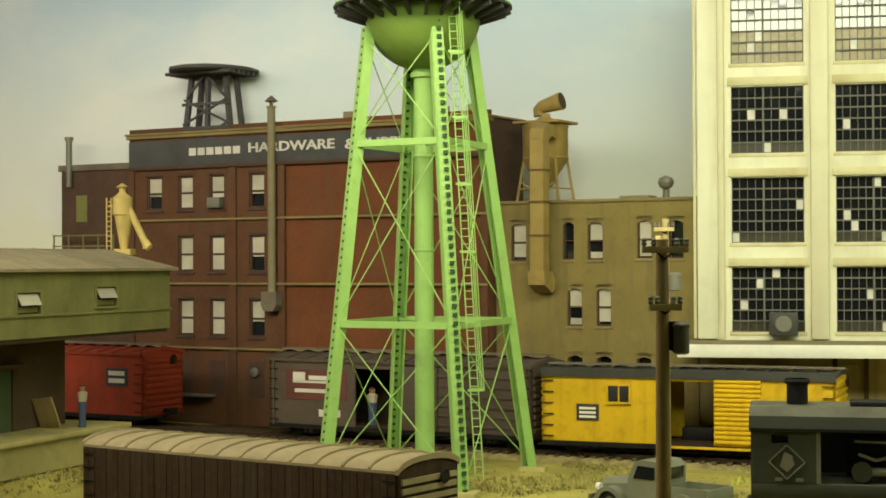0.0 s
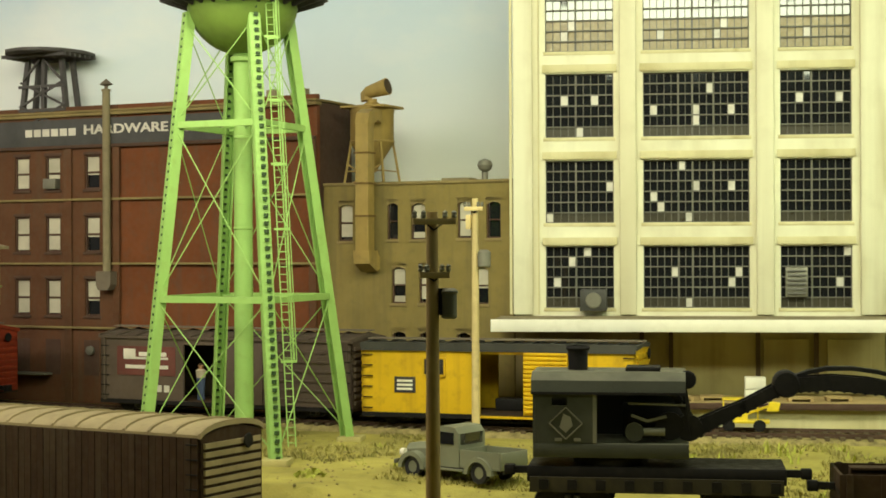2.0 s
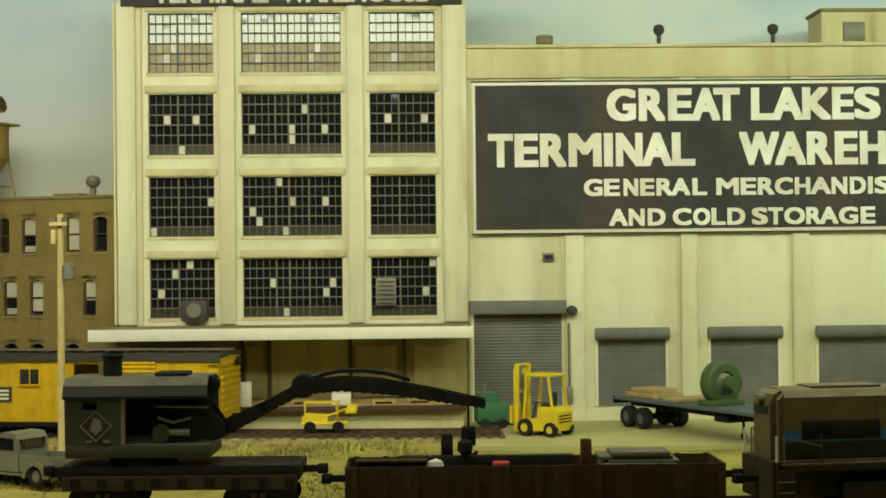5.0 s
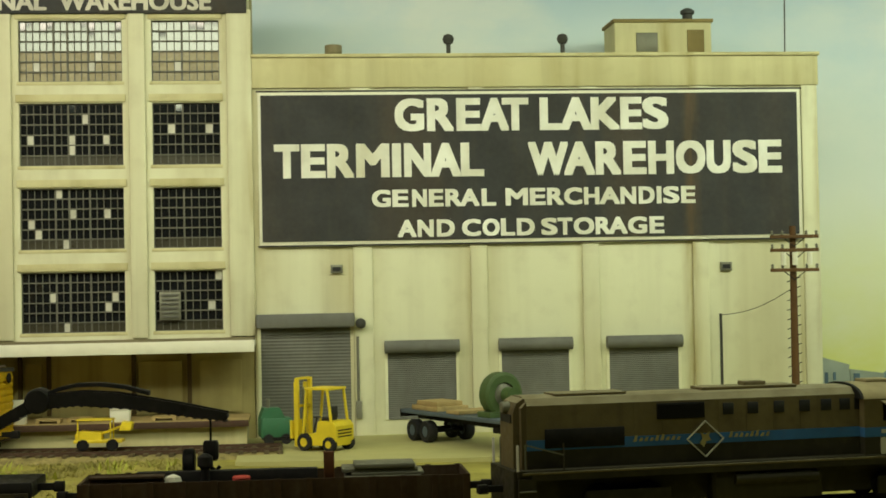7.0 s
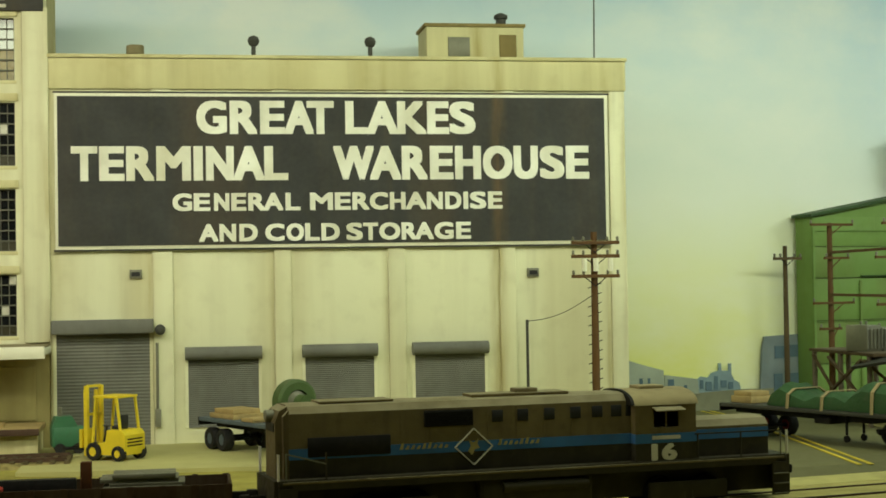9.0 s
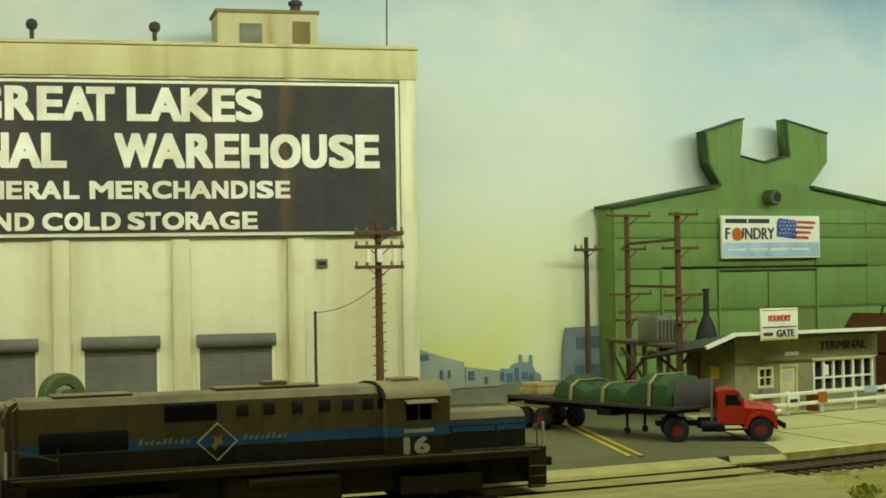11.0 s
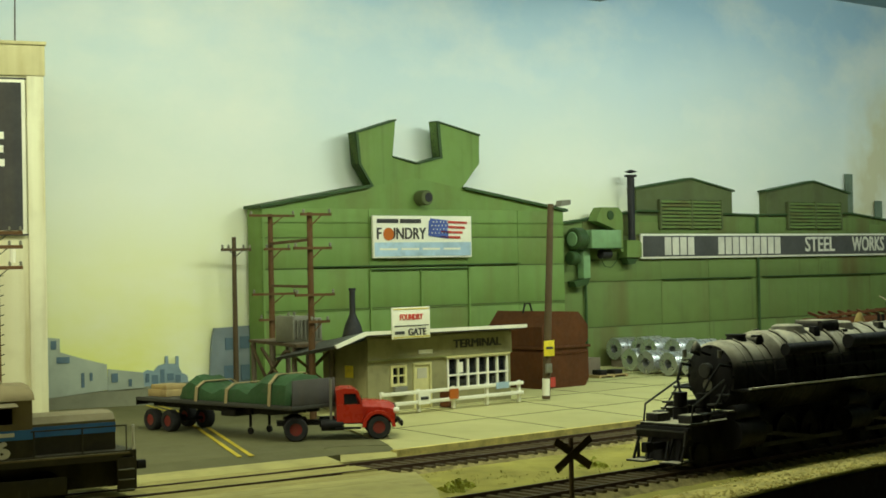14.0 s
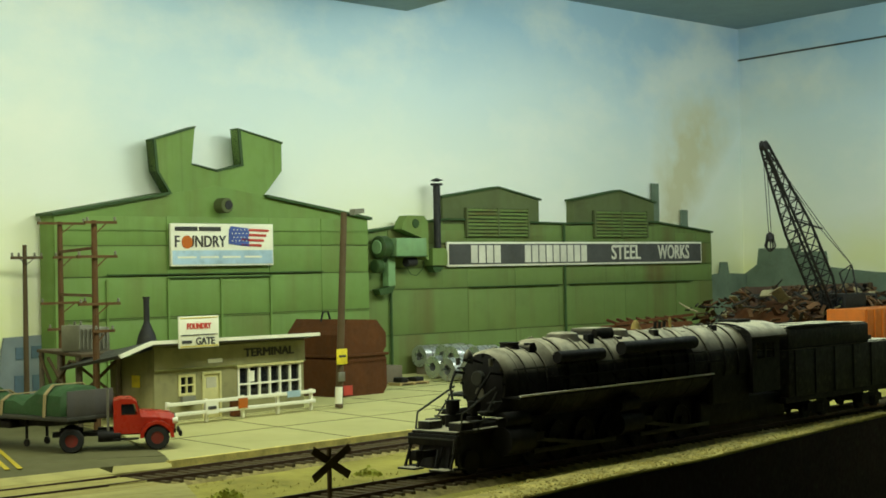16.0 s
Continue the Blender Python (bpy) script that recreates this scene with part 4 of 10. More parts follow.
    el = part("exhaust_elbow", Shape().tube([(-0.0060, 0, 0.0930), (-0.0070, 0, 0.0985), (-0.0020, 0, 0.1025)], 0.0062, 12).cyl((-0.0050, 0, 0.1012), (0.0180, 0, 0.1065), 0.0062, 0.0088, 14), HOPPER, d, "flared exhaust elbow")
    part("elbow_mouth", Shape().cyl((0.0178, 0, 0.10645), (0.0184, 0, 0.10659), 0.0078, 0.0078, 14), WOOD, el)
    part("duct", Shape().box(0.0070, 0.0215, -0.050, -0.036, -0.060, 0.066, 0.0008), HOPPER, d, "square tan duct down the wall")
    part("duct_elbow", Shape().rings([[(0.0070, a, b), (0.0215, a, b), (0.0215, c, e), (0.0070, c, e)] for a, b, c, e in ((-0.050, 0.066, -0.036, 0.066), (-0.047, 0.076, -0.033, 0.068), (-0.036, 0.081, -0.029, 0.070), (-0.020, 0.081, -0.020, 0.068))]), HOPPER, d)
    for zz in (0.036, 0.006, -0.026):
        part("duct_flange", Shape().box(0.0062, 0.0223, -0.051, -0.035, zz, zz + 0.0018), RUST_D, d, "rust-stained duct joint")
    part("duct_outlet", Shape().prism([(-0.052, -0.059), (-0.033, -0.059), (-0.023, -0.074), (-0.034, -0.080), (-0.050, -0.072)], 0.0055, 0.0230, "x"), HOPPER, d)


tan_building()


PANES, PANE_RNG = {}, random.Random(17)


def factory_window(parent, x0, x1, z0, z1, y, cols, rows, white, tinted):
    """A steel-sash industrial window of many small panes."""
    win = new("window")
    win.parent = parent
    win.matrix_basis = pose(x0, y, z0)
    w, h = x1 - x0, z1 - z0
    pw, ph = w / cols, h / rows
    for mt in (PANE, *tinted.values()):
        if (cols, rows, mt.name) not in PANES:
            PANES[cols, rows, mt.name] = Shape().box(-pw / 2, pw / 2, -0.0002, 0.0002, -ph / 2, ph / 2).mesh("pane", mt)
    for c in range(cols):
        for r in range(rows):
            if (c, r) not in white:
                part("pane", PANES[cols, rows, tinted.get(r, PANE).name], PANE, win, "", pose(pw * (c + 0.5), 0.0026, ph * (r + 0.5), PANE_RNG.gauss(0, 0.35), 0, PANE_RNG.gauss(0, 0.35)))
    for c in range(cols + 1):
        t = 0.0018 if c in (0, cols, cols // 2) or (cols > 9 and c in (cols // 3, cols * 2 // 3)) else 0.0007
        part("mullion", Shape().box(max(0, w * c / cols - t / 2), min(w, w * c / cols + t / 2), 0.0006, 0.0022, 0, h), MULLION, win)
    for r in range(rows + 1):
        t = 0.0013 if r not in (0, rows) else 0.0018
        part("transom", Shape().box(0, w, 0.0002, 0.0020, max(0, h * r / rows - t / 2), min(h, h * r / rows + t / 2)), MULLION, win)
    for c, r in white:
        part("painted_pane", Shape().box(w * c / cols + 0.0005, w * (c + 1) / cols - 0.0005, 0.0012, 0.0021, h * r / rows + 0.0006, h * (r + 1) / rows - 0.0006), PANE_W, win, "replaced pane, painted white")
    part("window_sill", Shape().box(-0.002, w + 0.002, -0.004, 0.001, -0.0035, 0, 0.0005), CREAM, win)
    return win


def tower_warehouse():
    b = thing("tower_warehouse", base(0, 0), "white concrete warehouse with steel-sash windows and a loading canopy", "building")
    z = lambda v: v - G
    bays = [(-0.3195, -0.2555, 9), (-0.2280, -0.1300, 15), (-0.1020, -0.0370, 9)]
    floors = [(0.1240, 0.1818), (0.2040, 0.2625), (0.2845, 0.3445), (0.3655, 0.4245)]
    holes = [(x0, x1, z(a), z(c)) for x0, x1, _ in bays for a, c in floors]
    part("wall", wall_with_holes(-0.3485, -0.0075, z(0.106), z(0.470), holes, 0, 0.010), CREAM_W, b, "stained white concrete wall")
    for x0, x1 in ((-0.3485, -0.3385), (-0.0175, -0.0075)):
        part("wall", Shape().box(x0, x1, 0.010, 0.12, 0, z(0.470)), CREAM, b)
    part("roof", Shape().box(-0.339, -0.017, 0.010, 0.12, z(0.458), z(0.461)), DARKGREY, b)
    for x0, x1 in ((-0.350, -0.3315), (-0.2500, -0.2345), (-0.1240, -0.1080), (-0.0300, -0.006)):
        part("pilaster", Shape().box(x0, x1, -0.0042, -0.0002, z(0.118), z(0.434), 0.0006), CREAM_W, b, "white concrete pilaster")
    for x0, x1 in ((-0.3275, -0.3245), (-0.3545, -0.3500)):
        part("downpipe", Shape().box(x0 + 0.001, x1 - 0.001, -0.003, 0, z(0.118), z(0.434)), CREAM, b)
    white = {(0, 0): [(1, 2), (5, 5), (1, 1)][:2] + [(3, 4)], (0, 1): [(0, 0), (8, 3)], (0, 2): [(2, 3), (6, 3), (4, 0)], (1, 0): [(4, 3), (12, 2), (13, 3), (6, 0)],
             (1, 1): [(1, 2), (2, 1), (7, 3), (12, 3), (5, 5), (6, 0)], (1, 2): [(1, 2), (7, 2), (7, 1), (9, 4), (12, 2)], (2, 0): [(8, 5), (7, 2)], (2, 1): [], (2, 2): [(2, 3), (7, 3)],
             (0, 3): [(2, 1), (3, 2)], (1, 3): [(2, 1), (10, 1), (11, 2)], (2, 3): [(3, 1)]}
    for i, (x0, x1, n) in enumerate(bays):
        for k, (a, c) in enumerate(floors):
            factory_window(b, x0, x1, z(a), z(c), 0.0035, n, 6, white.get((i, k), []), {0: PANE_T, 1: PANE_T, 2: PANE_T} if k == 3 else {0: PANE_G})
            part("spandrel", Shape().box(x0 - 0.003, x1 + 0.003, -0.0024, -0.0002, z(c) + 0.0012, z(c) + 0.0085, 0.0004), CREAM, b)
    part("sign_board", Shape().box(-0.345, -0.010, -0.0062, -0.0003, z(0.4305), z(0.460), 0.0005), SIGN_B, b, "black sign board along the parapet")
    words("TERMINAL  WAREHOUSE", 0.0235, LETTER, b, pose(-0.178, -0.0066, z(0.4408)), width=0.267, bold=0.0010, label="white lettering")
    part("coping", Shape().box(-0.352, -0.005, -0.008, 0.014, z(0.470), z(0.474), 0.0006), CREAM, b)
    part("fan_unit", Shape().box(-0.287, -0.262, -0.016, -0.0005, z(0.1215), z(0.1415), 0.001), DARKGREY, b, "dark wall fan on the canopy")
    part("fan_grille", Shape().lathe([(0.0065, -0.0175), (0.0075, -0.0165), (0.0075, -0.0155), (0.004, -0.0155)], (-0.2745, 0, z(0.1315)), 16, "y"), GREY, b)
    lou = part("louvre", Shape().box(-0.0975, -0.0775, -0.0015, 0.004, z(0.1345), z(0.1615), 0.0005), GREY, b, "grey louvred vent in the window")
    for k in range(6):
        part("slat", Shape().box(-0.0955, -0.0795, -0.0035, -0.0012, z(0.137 + 0.0042 * k), z(0.1385 + 0.0042 * k)), STEEL_G, lou)
    # canopy and dock
    part("canopy", Shape().box(-0.364, -0.006, -0.078, 0, z(0.1085), z(0.1145), 0.0008), WHITE, b, "flat white loading canopy")
    part("canopy_roof", Shape().box(-0.362, -0.0065, -0.075, -0.0002, z(0.1147), z(0.1165)), ROOF_T, b)
    part("fascia_board", Shape().box(-0.3645, -0.0055, -0.0805, -0.0782, z(0.1055), z(0.1165), 0.0004), WHITE, b, "white fascia board")
    part("dock_wall", Shape().box(-0.3485, -0.0075, 0.002, 0.010, 0, z(0.106)), CREAM_B, b, "brown-streaked tan dock wall")
    for x in (-0.232, -0.205, -0.125, -0.072):
        part("dock_post", Shape().box(x, x + 0.004, -0.002, 0.002, z(0.045), z(0.106)), WOOD, b)
    for x0, x1 in ((-0.225, -0.21), (-0.118, -0.077), (-0.06, -0.02)):
        part("dock_door", Shape().box(x0, x1, -0.0012, 0.002, z(0.045), z(0.095)), CREAM_B, b, "brown-streaked sliding dock door")
    dock = thing("loading_dock", base(0, 0), "weathered timber loading dock with a cream front", "loading dock")
    part("deck", Shape().box(-0.30, -0.012, -0.068, 0.0015, 0.022, 0.0268, 0.0006), WOOD_L, dock, "timber deck")
    part("dock_front", Shape().box(-0.298, -0.014, -0.062, 0, 0, 0.0215), CREAM, dock)
    part("bumper", Shape().box(-0.30, -0.012, -0.0715, -0.0682, 0.0205, 0.0262, 0.0005), BRICK_D, dock)


tower_warehouse()


def roller_door(parent, x0, x1, z0, z1, hood):
    d = new("roller_door")
    d.parent = parent
    tagged(d, "closed grey roller door with a hood")
    n = 34
    pts = [(-0.0014 + 0.0005 * (k % 2), z0 + (z1 - z0) * k / (2 * n)) for k in range(2 * n + 1)] + [(0.002, z1), (0.002, z0)]
    part("shutter", Shape().prism([(p[0], p[1]) for p in pts], x0, x1, "x"), STEEL_G, d)
    if hood == "round":
        part("hood", Shape().cyl((x0 - 0.003, -0.006, z1 + 0.0055), (x1 + 0.003, -0.006, z1 + 0.0055), 0.0062, n=16), STEEL_G, d, "round grey shutter hood")
    else:
        part("hood", Shape().box(x0 - 0.004, x1 + 0.004, -0.014, 0, z1, z1 + 0.013, 0.001), STEEL_G, d, "square grey shutter hood")
    for x in (x0 - 0.003, x1):
        part("door_jamb", Shape().box(x, x + 0.003, -0.002, 0.002, z0, z1), CREAM_W, d)
    return d


def cold_store():
    b = thing("cold_storage_warehouse", base(0, 0), "cream concrete cold-storage warehouse with a huge black painted sign", "building")
    z = lambda v: v - G
    part("wall", Shape().box(-0.0065, 0.557, 0, 0.16, 0, z(0.389), 0.0005), CREAM_W, b, "stained cream concrete wall")
    part("parapet", Shape().box(-0.006, 0.559, -0.0035, 0.004, z(0.3575), z(0.3865), 0.0006), CREAM, b, "cream parapet band")
    part("coping", Shape().box(-0.007, 0.5605, -0.0055, 0.162, z(0.3872), z(0.3905), 0.0006), CREAM, b)
    for x0, x1 in ((0.0893, 0.1082), (0.2047, 0.2207), (0.3157, 0.3326), (0.4271, 0.4432), (0.541, 0.5575)):
        part("pilaster", Shape().box(x0, x1, -0.0028, -0.0002, 0, z(0.357), 0.0004), CREAM_W, b, "cream pilaster")
    part("sign_panel", Shape().box(-0.0006, 0.5390, -0.0052, -0.003, z(0.2045), z(0.3530), 0.0003), WHITE, b, "white-edged sign panel")
    part("sign_field", Shape().box(0.0022, 0.5355, -0.0060, -0.0053, z(0.2078), z(0.3500)), SIGN_B, b, "black sign field")
    part("sign_edge", Shape().box(-0.002, 0.5405, -0.0049, -0.0042, z(0.3531), z(0.3548)).box(-0.002, 0.5405, -0.0049, -0.0042, z(0.2028), z(0.2044)), SIGN_B, b, "thin black sign edge")
    # each letter by its left and right edge along the sign
    fitted("GREAT LAKES", [(0.1320, 0.1610), (0.1637, 0.1901), (0.1927, 0.2167), (0.2162, 0.2444), (0.2378, 0.2641), (0.2752, 0.2971), (0.2960, 0.3268), (0.3261, 0.3553), (0.3558, 0.3778), (0.3781, 0.4042)], z(0.3300), 0.0322, -0.0061, SIGN_W, b, "bold white lettering")
    fitted("TERMINAL", [(0.0144, 0.0390), (0.0405, 0.0641), (0.0656, 0.0918), (0.0938, 0.1264), (0.1289, 0.1377), (0.1406, 0.1671), (0.1667, 0.1963), (0.1962, 0.2192)], z(0.2858), 0.0330, -0.0061, SIGN_W, b, "bold white lettering")
    fitted("WAREHOUSE", [(0.2631, 0.3027), (0.2986, 0.3293), (0.3301, 0.3558), (0.3579, 0.3812), (0.3830, 0.4090), (0.4109, 0.4409), (0.4420, 0.4666), (0.4685, 0.4936), (0.4950, 0.5189)], z(0.2858), 0.0330, -0.0061, SIGN_W, b, "bold white lettering")
    fitted("GENERAL MERCHANDISE", [(0.1086, 0.1270), (0.1285, 0.1442), (0.1478, 0.1624), (0.1642, 0.1785), (0.1804, 0.1969), (0.1951, 0.2139), (0.2161, 0.2305), (0.2398, 0.2621), (0.2638, 0.2795), (0.2810, 0.2976), (0.2981, 0.3160), (0.3178, 0.3332), (0.3335, 0.3537), (0.3543, 0.3701), (0.3726, 0.3887), (0.3908, 0.3955), (0.3973, 0.4137), (0.4155, 0.4299)], z(0.2486), 0.0170, -0.0061, SIGN_W, b, "bold white lettering")
    fitted("AND COLD STORAGE", [(0.1333, 0.1516), (0.1526, 0.1684), (0.1715, 0.1891), (0.1963, 0.2148), (0.2165, 0.2335), (0.2346, 0.2487), (0.2504, 0.2682), (0.2747, 0.2907), (0.2910, 0.3057), (0.3070, 0.3275), (0.3288, 0.3442), (0.3420, 0.3608), (0.3614, 0.3804), (0.3830, 0.3978)], z(0.2190), 0.0169, -0.0061, SIGN_W, b, "bold white lettering")
    roller_door(b, -0.001, 0.0855, 0, z(0.1250), "box")
    for x0, x1 in ((0.1215, 0.1885), (0.2335, 0.3005), (0.341, 0.4105)):
        roller_door(b, x0, x1, z(0.033), z(0.0985), "round")
    for x, zz in ((0.0675, 0.1765), (0.455, 0.1725)):
        part("wall_vent", Shape().box(x, x + 0.0115, -0.0032, 0.001, z(zz), z(zz + 0.0085), 0.0004), GREY, b, "small square wall vent")
        part("vent_opening", Shape().box(x + 0.0018, x + 0.0097, -0.0036, -0.0031, z(zz + 0.002), z(zz + 0.0062)), BLACK, b)
    part("motor", Shape().lathe([(0.002, -0.014), (0.005, -0.012), (0.005, -0.003), (0.006, 0)], (0.0955, 0, z(0.1275)), 14, "y"), DARKGREY, b, "dark door motor")
    part("conduit", Shape().cyl((0.0925, -0.004, z(0.04)), (0.0925, -0.004, z(0.115)), 0.0014), GREY, b)
    part("switch_box", Shape().box(0.090, 0.0955, -0.006, -0.002, z(0.035), z(0.052), 0.0005), GREY, b)
    part("meter_pole", Shape().cyl((0.452, -0.010, 0), (0.452, -0.010, z(0.13)), 0.0014), DARKGREY, b)
    for x in (0.1888, 0.304):
        part("roof_ventilator", Shape().cyl((x, 0.02, z(0.385)), (x, 0.02, z(0.4035)), 0.0022).lathe([(0.001, 0), (0.0045, 0.002), (0.0058, 0.006), (0.0045, 0.0098), (0.0005, 0.0115)], (x, 0.02, z(0.402)), 14), DARKGREY, b, "dark turbine ventilator")
    part("roof_cowl", Shape().lathe([(0.007, 0), (0.007, 0.010), (0.0085, 0.0105), (0.0085, 0.0185), (0.007, 0.019)], (0.0745, 0.03, z(0.385)), 16), ROOF_T, b, "squat round cowl")
    pent = part("penthouse", Shape().box(0.372, 0.476, 0.09, 0.145, z(0.385), z(0.436), 0.0008), CREAM, b, "cream rooftop penthouse")
    part("coping", Shape().box(0.370, 0.478, 0.088, 0.147, z(0.436), z(0.4395), 0.0005), TAN_D, pent)
    part("window", Shape().box(0.395, 0.418, 0.0885, 0.091, z(0.405), z(0.425), 0.0004), GREY, pent)
    part("door", Shape().box(0.45, 0.468, 0.0885, 0.091, z(0.39), z(0.428), 0.0004), TAN_D, pent)
    part("cowl", Shape().lathe([(0.0055, 0), (0.0055, 0.01), (0.0075, 0.0105), (0.0075, 0.014), (0.003, 0.0165)], (0.457, 0.115, z(0.4385)), 14), DARKGREY, pent)
    part("antenna", Shape().cyl((0.536, 0.03, z(0.385)), (0.5375, 0.03, z(0.50)), 0.0007, n=6), DARKGREY, b, "thin roof antenna")


cold_store()


def siding(parent, x0, x1, z0, z1, y, material):
    """One sheet of painted siding with a lapped lower edge."""
    sheet = part("siding", Shape().box(x0, x1, y, y + 0.004, z0 + 0.0010, z1, 0.0003), material, parent, "green painted siding sheet")
    part("lap", Shape().box(x0, x1, y - 0.0006, y + 0.003, z0, z0 + 0.0009), LAP, sheet, "rust-lined lap")
    return sheet


def foundry():
    m = base(0.989, 0.237, 16)
    b = thing("foundry", m, "weathered green corrugated foundry with a horned roof ventilator", "building")
    z = lambda v: v - G
    L, R, E = -0.1580, 0.330, z(0.2385)
    gable = [(L, 0), (R, 0), (R, E), (0.0755, z(0.2770)), (L, E)]
    part("wall", Shape().prism(gable, 0.002, 0.03), GREEN, b, "green gable wall")
    # sheet courses with laps, each a slightly different tint by its own dirt
    top = lambda x: E + (z(0.2770) - E) * (1 - abs(x - 0.0755) / (0.0755 - L) if x < 0.0755 else 1 - (x - 0.0755) / (R - 0.0755))
    xs = [L, -0.002, 0.157, 0.245, R]
    zs = [0, 0.05, 0.1, z(0.1655), 0.186, 0.222]
    for i in range(len(xs) - 1):
        for k in range(len(zs) - 1):
            zt = min(zs[k + 1], min(top(xs[i]), top(xs[i + 1])) - 0.001)
            siding(b, xs[i] + 0.0004, xs[i + 1] - 0.0004, zs[k] + 0.0004, zt, 0.0015 - 0.0004 * ((i + k) % 2), GREEN)
    for x0, x1, zz in ((-0.088, 0.245, z(0.1675)), (-0.002, 0.157, z(0.1630))):
        part("door_track", Shape().box(x0, x1, -0.0026, 0.0, zz, zz + 0.0013), GREEN_D, b, "dark door track")
    for zz in (0.0995, 0.205):
        part("girt", Shape().box(L, R, -0.0006, 0.0, zz, zz + 0.0007), GREEN, b)
    for x in (L, -0.09, -0.003, 0.077, 0.156):
        part("batten", Shape().box(x, x + 0.0030, -0.0012, 0.0, 0, min(top(x), top(x + 0.0035)) - 0.002 if x in (L,) else z(0.163)), GREEN, b)
    for a, c in (((L - 0.004, E), (0.0, z(0.2655))), ((0.151, z(0.2655)), (R + 0.004, E))):
        part("verge", Shape().prism([(a[0], a[1] - 0.0015), (c[0], c[1] - 0.0015), (c[0], c[1] + 0.002), (a[0], a[1] + 0.002)], -0.004, 0.032), GREEN_D, b, "dark verge trim")
    # the U-shaped ridge ventilator
    horn = [(0.004, z(0.2655)), (-0.015, z(0.2925)), (-0.0185, z(0.3295)), (0.044, z(0.3475)), (0.0385, z(0.3020)), (0.0775, z(0.2945)), (0.114, z(0.3030)), (0.110, z(0.3490)), (0.182, z(0.3340)), (0.1815, z(0.2985)), (0.1515, z(0.2665))]
    s = Shape()
    s.prism([horn[0], horn[1], horn[4], horn[5], horn[6], horn[9], horn[10]], 0.003, 0.0165)
    s.prism([horn[1], horn[2], horn[3], horn[4]], 0.003, 0.0165)
    s.prism([horn[6], horn[7], horn[8], horn[9]], 0.003, 0.0165)
    part("ridge_ventilator", s, GREEN, b, "U-shaped green ridge ventilator")
    for a, c in ((horn[2], horn[3]), (horn[7], horn[8]), (horn[4], horn[5]), (horn[5], horn[6])):
        part("edge_trim", Shape().prism([a, c, (c[0], c[1] + 0.0022), (a[0], a[1] + 0.0016)], 0.0005, 0.018), GREEN_D, b)
    for a, c in ((horn[0], horn[1]), (horn[1], horn[2]), (horn[6], horn[7])):
        part("edge_trim", Shape().prism([a, c, (c[0] + 0.0035, c[1]), (a[0] + 0.0035, a[1])] if a != horn[6] else [a, c, (c[0] + 0.004, c[1]), (a[0] + 0.004, a[1])], 0.0008, 0.0172), GREEN_D, b)
    part("exhaust_fan", Shape().lathe([(0.0085, -0.016), (0.0095, -0.015), (0.0095, 0.0)], (0.0790, 0.001, z(0.2520)), 18, "y"), GREEN_O, b, "dark round exhaust fan housing")
    part("fan_mouth", Shape().lathe([(0.0056, -0.0165), (0.0060, -0.0155)], (0.0805, 0.001, z(0.2525)), 16, "y"), BLACK, b)
    # billboard
    sg = thing("foundry_billboard", m @ pose(0, -0.004, 0), "white foundry billboard with a flag and blue strip", "sign")
    part("board", Shape().box(-0.001, 0.158, -0.002, 0.0015, z(0.1775), z(0.2295), 0.0004), WHITE, sg)
    part("strip", Shape().box(0.001, 0.156, -0.0026, -0.0021, z(0.1795), z(0.1965)), SIGN_BL, sg, "pale blue strip")
    for k in range(4):
        part("text_bar", Shape().box(0.008 + 0.034 * k, 0.036 + 0.034 * k, -0.003, -0.0027, z(0.1870), z(0.1895)), WHITE, sg)
    words("F  UNDRY", 0.020, SIGN_B, sg, pose(0.0435, -0.0024, z(0.2068)), width=0.077, bold=0.0004, label="dark lettering")
    part("emblem", Shape().lathe([(0.0080, -0.003), (0.0080, -0.0022)], (0.0225, 0, z(0.2068)), 16, "y"), ORANGE, sg, "orange round emblem as the letter O")
    for k in range(2):
        part("text_bar", Shape().box(0.005 + 0.036 * k, 0.038 + 0.036 * k, -0.003, -0.0022, z(0.2205), z(0.2255)), SIGN_B, sg, "dark bar in place of a name")
    part("flag_field", Shape().prism([(0.086, z(0.2045)), (0.118, z(0.201)), (0.118, z(0.224)), (0.090, z(0.2265)), (0.087, z(0.222))], -0.003, -0.0022), FLAG_B, sg)
    for r in range(4):
        for c in range(5):
            part("star", Shape().lathe([(0.0009, -0.0034), (0.0009, -0.0031)], (0.0915 + 0.0056 * c + 0.0026 * (r % 2), 0, z(0.2082 + 0.0046 * r)), 5, "y"), WHITE, sg)
    for k in range(4):
        part("flag_stripe", Shape().prism([(0.118 - 0.012 * (k > 1), z(0.2205 - 0.0062 * k)), (0.150 - 0.004 * k, z(0.2195 - 0.0062 * k)), (0.150 - 0.004 * k, z(0.2225 - 0.0062 * k)), (0.118 - 0.012 * (k > 1), z(0.2235 - 0.0062 * k))], -0.003, -0.0022), FLAG_R, sg)


foundry()


